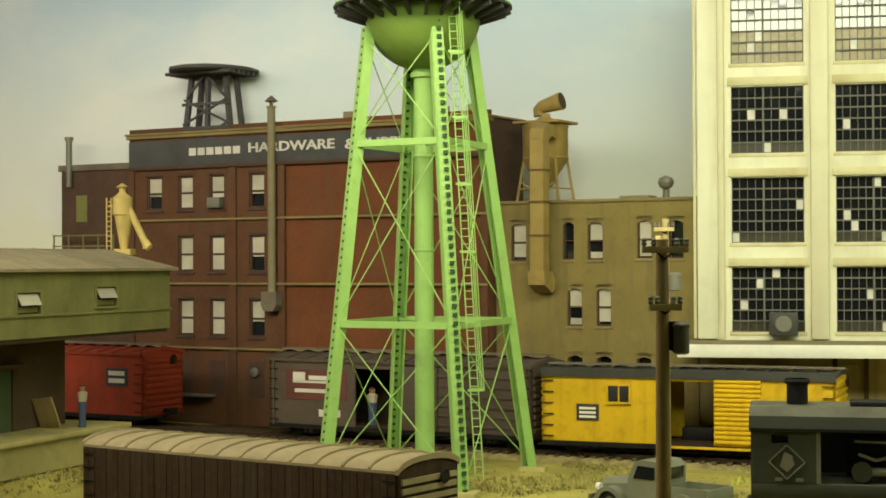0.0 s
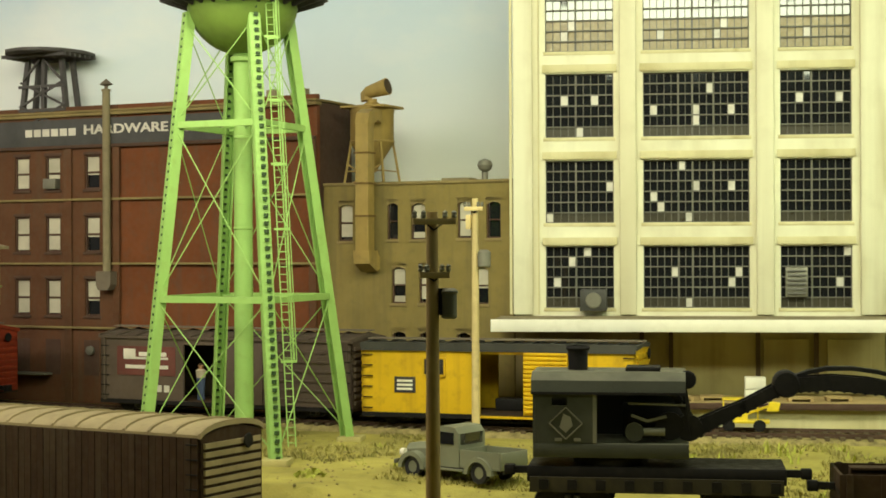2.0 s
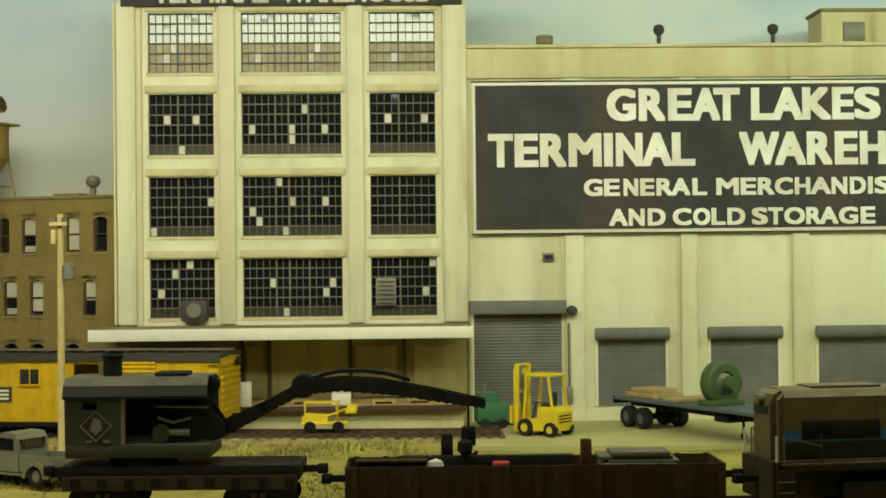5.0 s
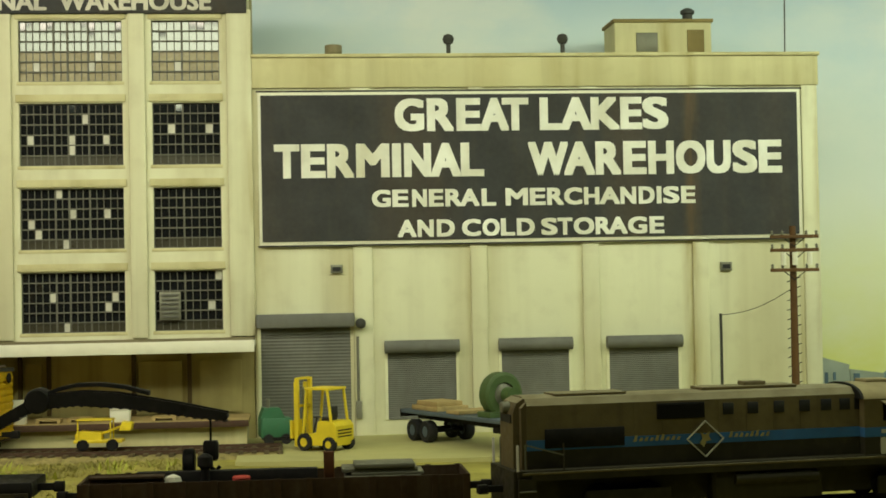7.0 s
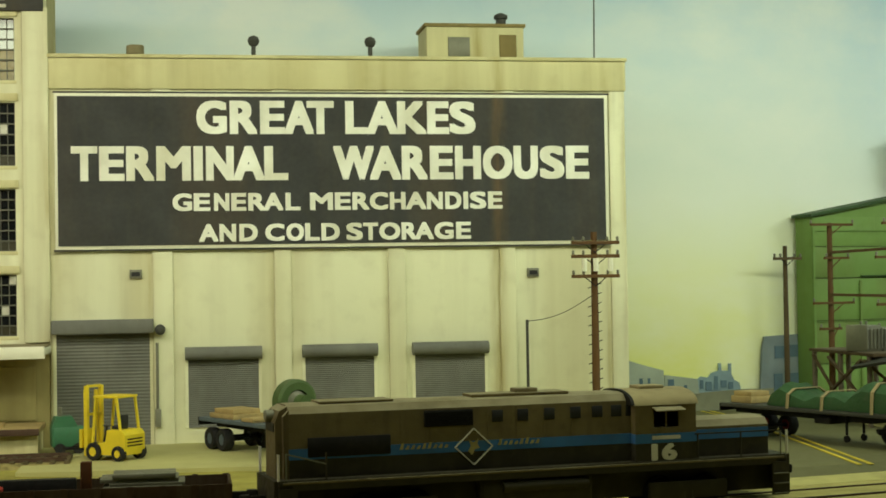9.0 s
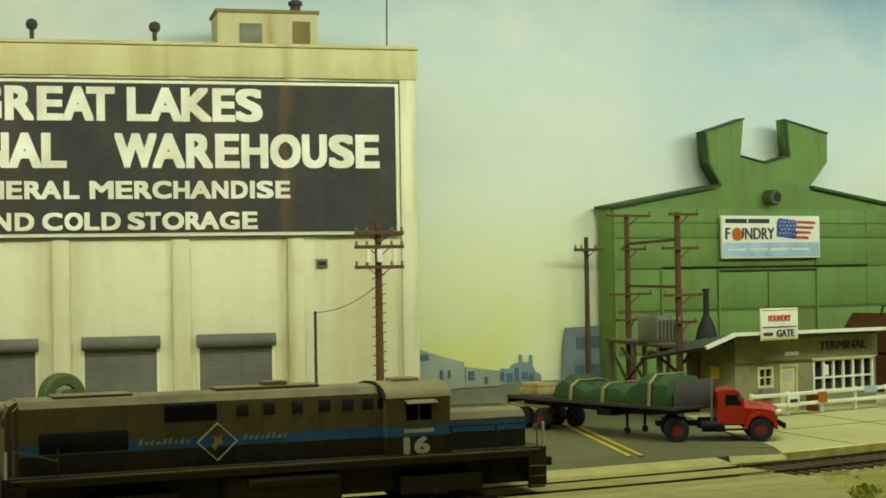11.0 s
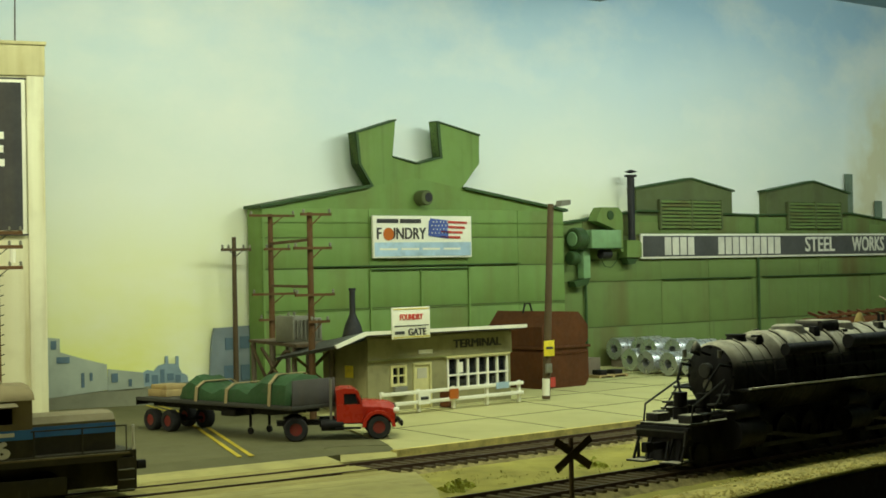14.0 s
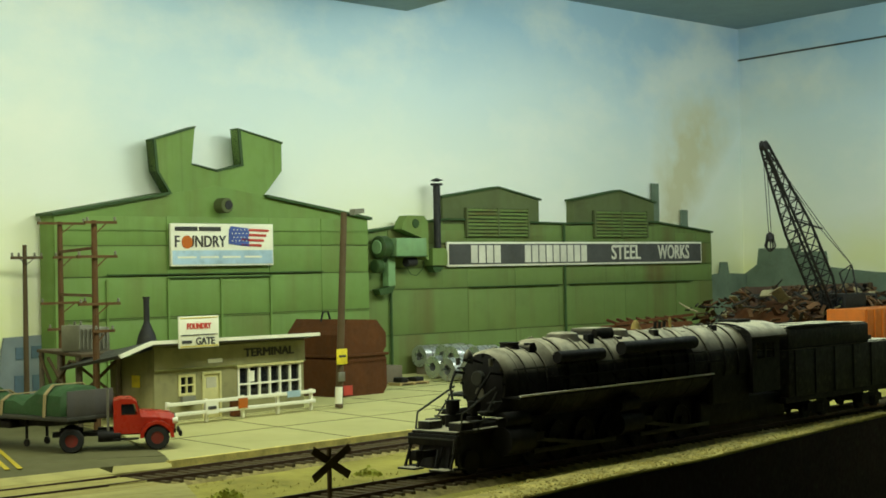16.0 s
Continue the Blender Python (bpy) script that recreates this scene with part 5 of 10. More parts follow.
def steel_works():
    m = base(1.466, 0.396, 16)
    b = thing("steel_works", m, "long green corrugated steel works with two louvred monitors", "building")
    z = lambda v: v - G
    L, R = -0.165, 0.667
    prof = [(L, 0), (R, 0), (R, z(0.2235)), (0.5035, z(0.2395)), (0.262, z(0.2350)), (0.002, z(0.2395)), (L, z(0.2195))]
    part("wall", Shape().prism(prof, 0.002, 0.03), GREEN_W, b, "green corrugated wall")
    top = lambda x: next(p[1] + (q[1] - p[1]) * (x - p[0]) / (q[0] - p[0]) for p, q in zip(prof[6:1:-1], prof[5:1:-1]) if p[0] - 1e-9 <= x <= q[0] + 1e-9)
    xs = [L, -0.115, 0.045, 0.150, 0.262, 0.42, 0.560, R]
    zs = [0, 0.06, z(0.140), z(0.170), z(0.205), 0.23]
    for i in range(len(xs) - 1):
        for k in range(len(zs) - 1):
            zt = min(zs[k + 1], min(top(xs[i]), top(xs[i + 1])) - 0.001)
            if zt > zs[k] + 0.004:
                siding(b, xs[i] + 0.0004, xs[i + 1] - 0.0004, zs[k] + 0.0004, zt, 0.0015 - 0.0004 * ((i + k) % 2), GREEN_W)
    for x0, x1 in ((0.045, 0.25), (0.275, 0.60)):
        part("door_track", Shape().box(x0, x1, -0.004, 0, z(0.1408), z(0.1420)), GREEN_D, b, "dark door track")
    part("downpipe", Shape().cyl((0.262, -0.003, 0), (0.262, -0.003, z(0.236)), 0.0022, n=8), GREEN_D, b)
    part("downpipe", Shape().cyl((-0.115, -0.003, 0), (-0.115, -0.003, z(0.200)), 0.002, n=8), GREEN_D, b)
    for p, q in zip(prof[6:1:-1], prof[5:1:-1]):
        part("verge", Shape().prism([(p[0], p[1]), (q[0], q[1]), (q[0], q[1] + 0.0028), (p[0], p[1] + 0.0028)], -0.003, 0.032), GREEN_D, b)
    for x0, x1, ze, zr in ((-0.0035, 0.2085, 0.2715, 0.2885), (0.2925, 0.503, 0.2725, 0.2905)):
        xm = (x0 + x1) / 2 + 0.012
        mon = part("monitor", Shape().prism([(x0, z(0.234)), (x1, z(0.234)), (x1, z(ze)), (xm, z(zr)), (x0, z(ze))], 0.002, 0.03), GREEN_O, b, "olive-brown roof monitor")
        for p, q in (((x0 - 0.004, z(ze)), (xm, z(zr))), ((xm, z(zr)), (x1 + 0.004, z(ze)))):
            part("verge", Shape().prism([p, q, (q[0], q[1] + 0.0026), (p[0], p[1] + 0.0026)], -0.001, 0.032), GREEN_D, mon)
        a, c = (0.0415, 0.1775) if x0 < 0.1 else (0.3393, 0.4765)
        part("louvre_back", Shape().box(a, c, -0.0004, 0.0018, z(0.215), z(0.2575)), BLACK, mon)
        for k in range(8):
            zz = z(0.2158) + 0.0053 * k
            part("slat", Shape().prism([(-0.0042, zz), (-0.0006, zz + 0.0020), (-0.0006, zz + 0.0042), (-0.0042, zz + 0.0026)], a, c, "x"), GREEN_W, mon)
        for x in (a, (a + c) / 2, c):
            part("louvre_post", Shape().box(x - 0.0016, x + 0.0014, -0.005, 0, z(0.2145), z(0.2580)), GREEN_O, mon)
    sg = thing("steel_works_sign", m @ pose(0, -0.003, 0), "long dark sign with pale letters on the works", "sign")
    part("board", Shape().box(-0.0028, 0.6275, -0.0022, 0.001, z(0.1715), z(0.2075), 0.0004), WHITE, sg)
    part("field", Shape().box(0.0002, 0.6245, -0.0028, -0.0023, z(0.1745), z(0.2045)), NAVY, sg)
    for x0, n in ((0.046, 4), (0.165, 9)):
        for k in range(n):
            x = x0 + 0.0168 * k
            part("name_bar", Shape().box(x, x + 0.0138, -0.0034, -0.0029, z(0.1765), z(0.2025)), LETTER, sg, "pale bar in place of a name")
    words("STEEL", 0.033, LETTER, sg, pose(0.415, -0.0032, z(0.1895)), width=0.076, bold=0.0006, label="pale lettering")
    words("WORKS", 0.033, LETTER, sg, pose(0.545, -0.0032, z(0.1895)), width=0.088, bold=0.0006, label="pale lettering")
    # blower, ducts and stacks on the left end
    w = thing("blower_unit", m @ pose(0, -0.002, 0), "pale green wall blower with ducts and a black chimney", "blower")
    part("housing", Shape().box(-0.1300, -0.0710, -0.030, -0.002, z(0.1875), z(0.2122), 0.001), GREEN_P, w, "pale green box housing")
    part("housing_edge", Shape().box(-0.1310, -0.0700, -0.031, -0.001, z(0.1862), z(0.1874)), GREEN_D, w)
    part("fan_scroll", Shape().lathe([(0.013, -0.009), (0.0155, -0.007), (0.0155, 0.007), (0.013, 0.009)], (-0.143, -0.014, z(0.2000)), 18, "x"), GREEN_D, w, "dark green fan scroll")
    part("scroll_mouth", Shape().lathe([(0.009, -0.0105), (0.010, -0.0095)], (-0.143, -0.014, z(0.2000)), 16, "x"), GREEN_P, w)
    part("elbow_duct", Shape().prism([(-0.0600, z(0.1820)), (-0.0560, z(0.1820)), (-0.0560, z(0.2360)), (-0.0640, z(0.2440)), (-0.0960, z(0.2440)), (-0.1030, z(0.2360)), (-0.1080, z(0.2250)), (-0.0700, z(0.2130))], -0.018, -0.001), GREEN, w, "rounded green elbow duct")
    part("duct_mouth", Shape().lathe([(0.006, -0.0195), (0.0068, -0.0181)], (-0.081, 0, z(0.2330)), 14, "y"), GREEN_D, w)
    part("motor", Shape().cyl((-0.100, -0.016, z(0.1790)), (-0.082, -0.016, z(0.1790)), 0.0065, n=14), BLACK, w, "black motor under the housing")
    part("drop_duct", Shape().box(-0.1310, -0.1175, -0.014, -0.001, z(0.1460), z(0.1860), 0.0008), GREEN_P, w)
    part("duct_foot", Shape().prism([(-0.1500, z(0.1420)), (-0.1180, z(0.1470)), (-0.1240, z(0.1370)), (-0.1460, z(0.1340))], -0.014, -0.001), GREEN_D, w)
    part("lower_scroll", Shape().lathe([(0.008, -0.006), (0.0095, -0.005), (0.0095, 0.005), (0.008, 0.006)], (-0.1500, -0.012, z(0.1740)), 14, "x"), GREEN_D, w)
    part("chimney", Shape().cyl((-0.0285, -0.009, z(0.195)), (-0.0285, -0.009, z(0.290)), 0.0052).lathe([(0.0085, 0.0), (0.009, 0.0015), (0.0085, 0.003)], (-0.0285, -0.009, z(0.288)), 14).lathe([(0.003, 0), (0.0095, 0.002), (0.001, 0.005)], (-0.0285, -0.009, z(0.2935)), 14), BLACK, w, "black chimney with a rain cap")
    part("chimney_base", Shape().prism([(-0.0480, z(0.1740)), (-0.0180, z(0.1740)), (-0.0180, z(0.1940)), (-0.0230, z(0.1980)), (-0.0480, z(0.1980))], -0.018, -0.001), GREEN, w)
    part("chimney_bracket", Shape().prism([(-0.0460, z(0.1735)), (-0.0210, z(0.1735)), (-0.0280, z(0.1650)), (-0.0400, z(0.1640))], -0.014, -0.001), GREEN_D, w)
    part("wall_cable", Shape().tube([(-0.088, -0.003, z(0.176)), (-0.078, -0.003, z(0.162)), (-0.066, -0.003, z(0.160)), (-0.055, -0.003, z(0.168)), (-0.049, -0.003, z(0.178))], 0.0005), GREEN_D, w)


steel_works()

# ---- water tower ----


def water_tower():
    t = thing("water_tower", base(-0.556, -0.2165, 0), "bright green steel water tower with a hemispherical tank", "water tower")
    z = lambda v: v - G
    feet = [Vector((0.048, -0.0875, 0)), Vector((0.077, 0.0675, 0)), Vector((-0.048, 0.0875, 0)), Vector((-0.0715, -0.055, 0))]
    tops = [Vector((0.0185, -0.036, z(0.378))), Vector((0.0365, 0.020, z(0.372))), Vector((-0.0185, 0.036, z(0.366))), Vector((-0.043, -0.019, z(0.374)))]
    at = lambda k, h: feet[k % 4].lerp(tops[k % 4], (h - feet[k % 4].z) / (tops[k % 4].z - feet[k % 4].z))
    for k in range(4):
        a, b = feet[k], tops[k]
        n = (a.xy).normalized()
        side = Vector((-n.y, n.x, 0))
        leg = part("leg", Shape().rings([[p + side * u + Vector((n.x, n.y, 0)) * w for u, w in ((-0.0042, -0.001), (0.0042, -0.001), (0.0042, 0.001), (-0.0042, 0.001))] for p in (a, b)]), MINT, t, "bright green lattice leg")
        for sgn in (-1, 1):
            part("leg_flange", Shape().rings([[p + side * (sgn * 0.0042 + u) + Vector((n.x, n.y, 0)) * w for u, w in ((-0.0007, -0.0075), (0.0007, -0.0075), (0.0007, 0.0), (-0.0007, 0.0))] for p in (a, b)]), MINT, leg)
        hole = Shape()
        hw, hx = (0.0015, 0.0016) if k == 0 else (0.0010, 0.0006)
        for i in range(56):
            p = a.lerp(b, (i + 0.5) / 56)
            hole.box(p.x + hx - hw, p.x + hx + hw, p.y - 0.0030, p.y + 0.0030, p.z - hw, p.z + hw)
        tagged(part("lacing_hole", hole, GREEN_D, leg, "dark lacing holes"), kind="stuff")
        part("footing", Shape().box(a.x - 0.011, a.x + 0.011, a.y - 0.011, a.y + 0.011, -0.004, 0.003, 0.001), CONC_D, t)
    levels = [0.004, z(0.140), z(0.281), z(0.366)]
    for h in levels[1:3]:
        for k in range(4):
            p, q = at(k, h), at(k + 1, h)
            part("strut", Shape().bar(p, q, 0.0034, 0.0052), MINT, t)
            c = Vector((0, 0, h))
            part("spider_rod", Shape().cyl(p, c, 0.0008, n=6), MINT, t)
    for lo, hi in zip(levels, levels[1:]):
        for k in range(4):
            part("tie_rod", Shape().cyl(at(k, lo), at(k + 1, hi), 0.00055, n=6), MINT, t)
            part("tie_rod", Shape().cyl(at(k + 1, lo), at(k, hi), 0.00055, n=6), MINT, t)
    part("riser_pipe", Shape().lathe([(0.0095, 0), (0.0078, 0.01), (0.0076, z(0.334)), (0.0102, z(0.335)), (0.0102, z(0.3385)), (0.0080, z(0.340)), (0.0080, z(0.347))], n=20), MINT, t, "fat green riser pipe")
    for h in (0.18, 0.255):
        part("pipe_collar", Shape().lathe([(0.0076, h), (0.0082, h + 0.0005), (0.0082, h + 0.0020), (0.0076, h + 0.0025)], n=20), MINT, t)
    R = 0.0465
    prof = [(0.004, z(0.3405))] + [(R * math.sin(a), z(0.3865) - (R - 0.0005) * math.cos(a)) for a in [radians(v) for v in range(15, 91, 7)]] + [(R, z(0.3865)), (R, z(0.455)), (R * 1.04, z(0.456)), (R * 0.5, z(0.478)), (0.001, z(0.483))]
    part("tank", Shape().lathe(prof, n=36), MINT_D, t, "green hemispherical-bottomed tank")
    part("balcony", Shape().lathe([(0.047, z(0.3885)), (0.0715, z(0.3895)), (0.0715, z(0.3915)), (0.047, z(0.3915))], n=24), DARKGREY, t, "dark plank balcony")
    for k in range(24):
        a = 2 * math.pi * k / 24
        part("bracket", Shape().bar((0.046 * math.cos(a), 0.046 * math.sin(a), z(0.3800)), (0.070 * math.cos(a), 0.070 * math.sin(a), z(0.3880)), 0.0024, 0.0046), DARKGREY, t)
        part("rail_post", Shape().cyl((0.069 * math.cos(a), 0.069 * math.sin(a), z(0.3915)), (0.069 * math.cos(a), 0.069 * math.sin(a), z(0.4135)), 0.0007, n=5), MINT, t)
    for h in (0.402, 0.4135):
        part("railing", Shape().rings([[((0.069 + u) * math.cos(a), (0.069 + u) * math.sin(a), z(h) + w) for u, w in ((-0.0007, -0.0007), (0.0007, -0.0007), (0.0007, 0.0007), (-0.0007, 0.0007))] for a in [2 * math.pi * k / 24 for k in range(25)]]), MINT, t)
    # ladder with safety cage up the front leg
    lad = new("ladder")
    lad.parent = t
    tagged(lad, "caged green ladder up the leg")
    off = Vector((0.0125, 0.001, 0))
    a, b = at(0, 0.012) + off, at(0, z(0.392)) + off
    for sx in (-0.0030, 0.0030):
        part("ladder_rail", Shape().bar(a + Vector((sx, 0, 0)), b + Vector((sx, 0, 0)), 0.0008), MINT, lad)
    n = 62
    for k in range(n):
        p = a.lerp(b, (k + 0.5) / n)
        part("rung", Shape().cyl(p + Vector((-0.0030, 0, 0)), p + Vector((0.0030, 0, 0)), 0.0004, n=5), MINT, lad)
    hoops = [0.18, 0.32, 0.46, 0.60, 0.74, 0.88, 0.99]
    for h in hoops:
        p = a.lerp(b, h)
        arc = [p + Vector((-0.002 + 0.0105 * math.sin(v), -0.0065 + 0.0070 * math.cos(v), 0)) for v in [math.pi * i / 8 for i in range(9)]]
        part("cage_hoop", Shape().rings([[q + Vector((0, 0, w)) + Vector((u, 0, 0)) for u, w in ((-0.0004, -0.0009), (0.0004, -0.0009), (0.0004, 0.0009), (-0.0004, 0.0009))] for q in arc]), MINT, lad)
    for v in (0.7, 1.35, 2.0):
        o = Vector((-0.002 + 0.0105 * math.sin(v), -0.0065 + 0.0070 * math.cos(v), 0))
        part("cage_bar", Shape().bar(a.lerp(b, hoops[0]) + o, a.lerp(b, hoops[-1]) + o, 0.0006), MINT, lad)


water_tower()

# ---- railway vehicles ----
RT = G + 0.0075   # top of rail


def bogie(parent, x, wheel=0.0087, gauge=0.0192, drop=0.0):
    """A two-axle truck with side frames, springs and wheelsets."""
    b = new("bogie")
    b.parent = parent
    b.matrix_basis = pose(x, 0, -drop)
    tagged(b, "dark cast-steel bogie")
    for sx in (-0.0175, 0.0175):
        s = Shape()
        for sy in (-1, 1):
            s.lathe([(wheel * 1.12, sy * (gauge - 0.0022)), (wheel, sy * (gauge - 0.001)), (wheel, sy * (gauge + 0.0018)), (wheel * 0.4, sy * (gauge + 0.0022))], (sx, 0, wheel), 18, "y")
        s.cyl((sx, -gauge, wheel), (sx, gauge, wheel), 0.0016, n=8)
        part("wheelset", s, SOOT, b)
    for sy in (-1, 1):
        y0, y1 = sorted((sy * 0.0222, sy * 0.0250))
        part("side_frame", Shape().prism([(-0.023, 0.0065), (-0.012, 0.006), (-0.007, 0.0035), (0.007, 0.0035), (0.012, 0.006), (0.023, 0.0065), (0.022, 0.0125), (0.008, 0.0145), (-0.008, 0.0145), (-0.022, 0.0125)], y0, y1), SOOT, b)
        for k in (-0.003, 0.003):
            part("spring", Shape().cyl((k, sy * 0.0258, 0.005), (k, sy * 0.0258, 0.0115), 0.0021, n=8), DARKGREY, b)
    part("bolster", Shape().box(-0.004, 0.004, -0.021, 0.021, 0.009, 0.0135), SOOT, b)
    return b


def coupler(parent, x, sgn, drop=0.0):
    part("coupler", Shape().box(min(x, x + sgn * 0.011), max(x, x + sgn * 0.011), -0.0022, 0.0022, 0.0125, 0.017).box(x + sgn * 0.0135 - 0.0035, x + sgn * 0.0135 + 0.0035, -0.0034, 0.0034, 0.0115, 0.018, 0.0008), SOOT, parent, "", pose(0, 0, -drop))


def boxcar(name, m, L, W, sill, eave, peak, body, roof, label, door=(0.0, 0.042), opened=0.0, boards=0.0, ends="ribbed", seams=(), rib_side=False):
    c = thing(name, m, label, "boxcar")
    h, w = L / 2, W / 2
    d0, d1 = door
    op = opened > 0
    # side walls, with a true opening where the door stands open
    for sy in (-1, 1):
        y0, y1 = sorted((sy * w, sy * (w - 0.0022)))
        if op:
            part("side", Shape().box(-h, d0, y0, y1, sill, eave), body, c)
            part("side", Shape().box(d1, h, y0, y1, sill, eave), body, c)
            part("door_header", Shape().box(d0, d1, y0, y1, eave - 0.006, eave), body, c)
        else:
            part("side", Shape().box(-h, h, y0, y1, sill, eave), body, c)
    for sx in (-1, 1):
        x0, x1 = sorted((sx * h, sx * (h - 0.0022)))
        part("end", Shape().prism([(-w, sill), (w, sill), (w, eave), (0, peak), (-w, eave)], x0, x1, "x"), body, c)
        if ends == "ribbed":
            for k in range(9):
                zz = sill + 0.004 + (eave - sill - 0.006) * k / 9
                # Brown car's ribs take the roof tone: dust, and that end's light painted in.
                part("end_rib", Shape().prism([(-w + 0.003, zz), (w - 0.003, zz), (w - 0.003, zz + 0.0034), (-w + 0.003, zz + 0.0034)], *sorted((sx * h, sx * (h + 0.0017))), "x"), ROOFDUST if body is BOXBROWN else body, c)
        else:
            for y in (-w * 0.33, w * 0.33):
                part("end_post", Shape().box(*sorted((sx * h, sx * (h + 0.002))), y - 0.0016, y + 0.0016, sill, eave), body, c)
        coupler(c, sx * h, sx)
        part("brake_wheel", Shape().lathe([(0.0045, 0.0), (0.005, 0.0007), (0.0045, 0.0014)], (sx * (h + 0.003), w * 0.4, eave - 0.006), 12, "x"), SOOT, c)
        lx = sx * (h - 0.006)
        for k in range(6):
            zz = sill + 0.005 + 0.0095 * k
            part("grab_iron", Shape().bar((lx - 0.0045, -w - 0.0016, zz), (lx + 0.0045, -w - 0.0016, zz), 0.0009), SOOT, c)
    part("floor", Shape().box(-h, h, -w, w, sill - 0.0018, sill + 0.0012), BOXBROWN, c)
    part("centre_sill", Shape().box(-h + 0.002, h - 0.002, -0.006, 0.006, sill - 0.007, sill - 0.002), SOOT, c)
    part("side_sill", Shape().box(-h, h, -w - 0.0007, -w + 0.001, sill - 0.003, sill + 0.001), SOOT, c)
    # roof in panels with raised seams and a running board
    # a peaked roof, or a rounded one on the wooden car
    bend = [(-1, 0.0), (0, 1.0), (1, 0.0)] if body is not BOXBROWN else [(-1, 0.0), (-0.97, 0.16), (-0.85, 0.48), (-0.6, 0.80), (-0.3, 0.96), (0, 1.0), (0.3, 0.96), (0.6, 0.80), (0.85, 0.48), (0.97, 0.16), (1, 0.0)]
    ww = w + (0.0022 if body is not BOXBROWN else 0.0008)
    arch = lambda lift: [(u * ww, eave + lift + (peak - eave) * v) for u, v in bend]
    part("roof", Shape().prism(arch(-0.001) + arch(0.0012)[::-1], -h - 0.0012, h + 0.0012, "x"), roof, c, "dusty panelled roof")
    n = 13
    for k in range(n + 1):
        x = -h + L * k / n
        part("roof_seam", Shape().prism(arch(0.0010) + arch(0.0026)[::-1], x - 0.0011, x + 0.0011, "x"), roof, c)
    if body is not BOXBROWN:
        part("running_board", Shape().box(-h - 0.003, h + 0.003, -0.0065, 0.0065, peak + 0.0032, peak + 0.0045), WOOD_G, c, "plank running board")
    if boards:
        k = -h
        i = 0
        while k < h - boards:
            if not (op and d0 - boards < k < d1):
                part("board", Shape().box(k + 0.0003, k + boards - 0.0003, -w - 0.0009 - 0.0003 * (i % 2), -w + 0.0002, sill, eave - 0.0005), body, c)
            k += boards
            i += 1
    for x in seams:
        part("side_post", Shape().box(x - 0.0012, x + 0.0012, -w - 0.0018, -w + 0.0002, sill, eave - 0.001), body, c)
    if rib_side:
        for k in range(6):
            zz = sill + 0.006 + 0.0088 * k
            part("side_rib", Shape().box(d1 + 0.004, h - 0.016, -w - 0.0013, -w + 0.0002, zz, zz + 0.0018), body, c)
    bogie(c, -h + 0.042)
    bogie(c, h - 0.042)
    part("brake_cylinder", Shape().cyl((-0.02, -0.012, sill - 0.007), (0.008, -0.012, sill - 0.007), 0.0045), SOOT, c)
    part("truss_rod", Shape().bar((-h + 0.06, -w + 0.006, sill - 0.006), (h - 0.06, -w + 0.006, sill - 0.006), 0.0012), SOOT, c)
    return c


def corrugated_door(c, x0, x1, y, z0, z1, material, n=14):
    pts = []
    for k in range(n):
        a, s = z0 + (z1 - z0) * k / n, (z1 - z0) / n
        pts += [(y, a), (y - 0.0016, a + s * 0.35), (y - 0.0016, a + s * 0.65)]
    pts += [(y, z1), (y + 0.0012, z1), (y + 0.0012, z0)]
    return part("door", Shape().prism(pts, x0, x1, "x"), material, c, "ribbed sliding door")


yc = boxcar("work_boxcar", pose(-0.3515, -0.0855, RT, 0, 0, -10.2), 0.248, 0.062, 0.0100, 0.0700, 0.0715, YELLOW, DARKGREY, "yellow work-train boxcar with an open door", (-0.014, 0.025), 1, 0)
built = set(yc.children)
part("letter_board", Shape().box(-0.132, 0.116, -0.0335, -0.0308, 0.0662, 0.0735), DARKGREY, yc, "dark roof fascia")
corrugated_door(yc, 0.018, 0.056, -0.0325, 0.0125, 0.0665, YELLOW)
part("window", Shape().box(-0.073, -0.055, -0.0322, -0.0300, 0.0455, 0.0590, 0.0004), BLACK, yc, "dark side window")
part("window_frame", Shape().box(-0.0748, -0.0732, -0.0326, -0.031, 0.044, 0.0605).box(-0.0550, -0.0534, -0.0326, -0.031, 0.044, 0.0605).box(-0.0732, -0.0550, -0.0326, -0.031, 0.0590, 0.0605).box(-0.0745, -0.0535, -0.0335, -0.031, 0.0438, 0.0455).box(-0.0642, -0.0632, -0.0327, -0.031, 0.0455, 0.0590), YELLOW, yc)
lab = part("placard", Shape().box(-0.101, -0.0815, -0.0320, -0.0310, 0.0290, 0.0430), SIGN_B, yc, "black lettered placard")
for k in range(3):
    part("text_bar", Shape().box(-0.0985, -0.0840, -0.0324, -0.0321, 0.0312 + 0.0036 * k, 0.0332 + 0.0036 * k), WHITE, lab)
part("door_sill", Shape().box(-0.022, 0.056, -0.036, -0.0315, 0.0085, 0.0102), YELLOW, yc)
# Bench coloured black, for the shade inside the open car.
part("workbench", Shape().box(-0.018, 0.012, 0.004, 0.020, 0.0115, 0.022, 0.0006), SOOT, yc)
for ob in yc.children:
    if ob not in built:
        ob.location.x += 0.008

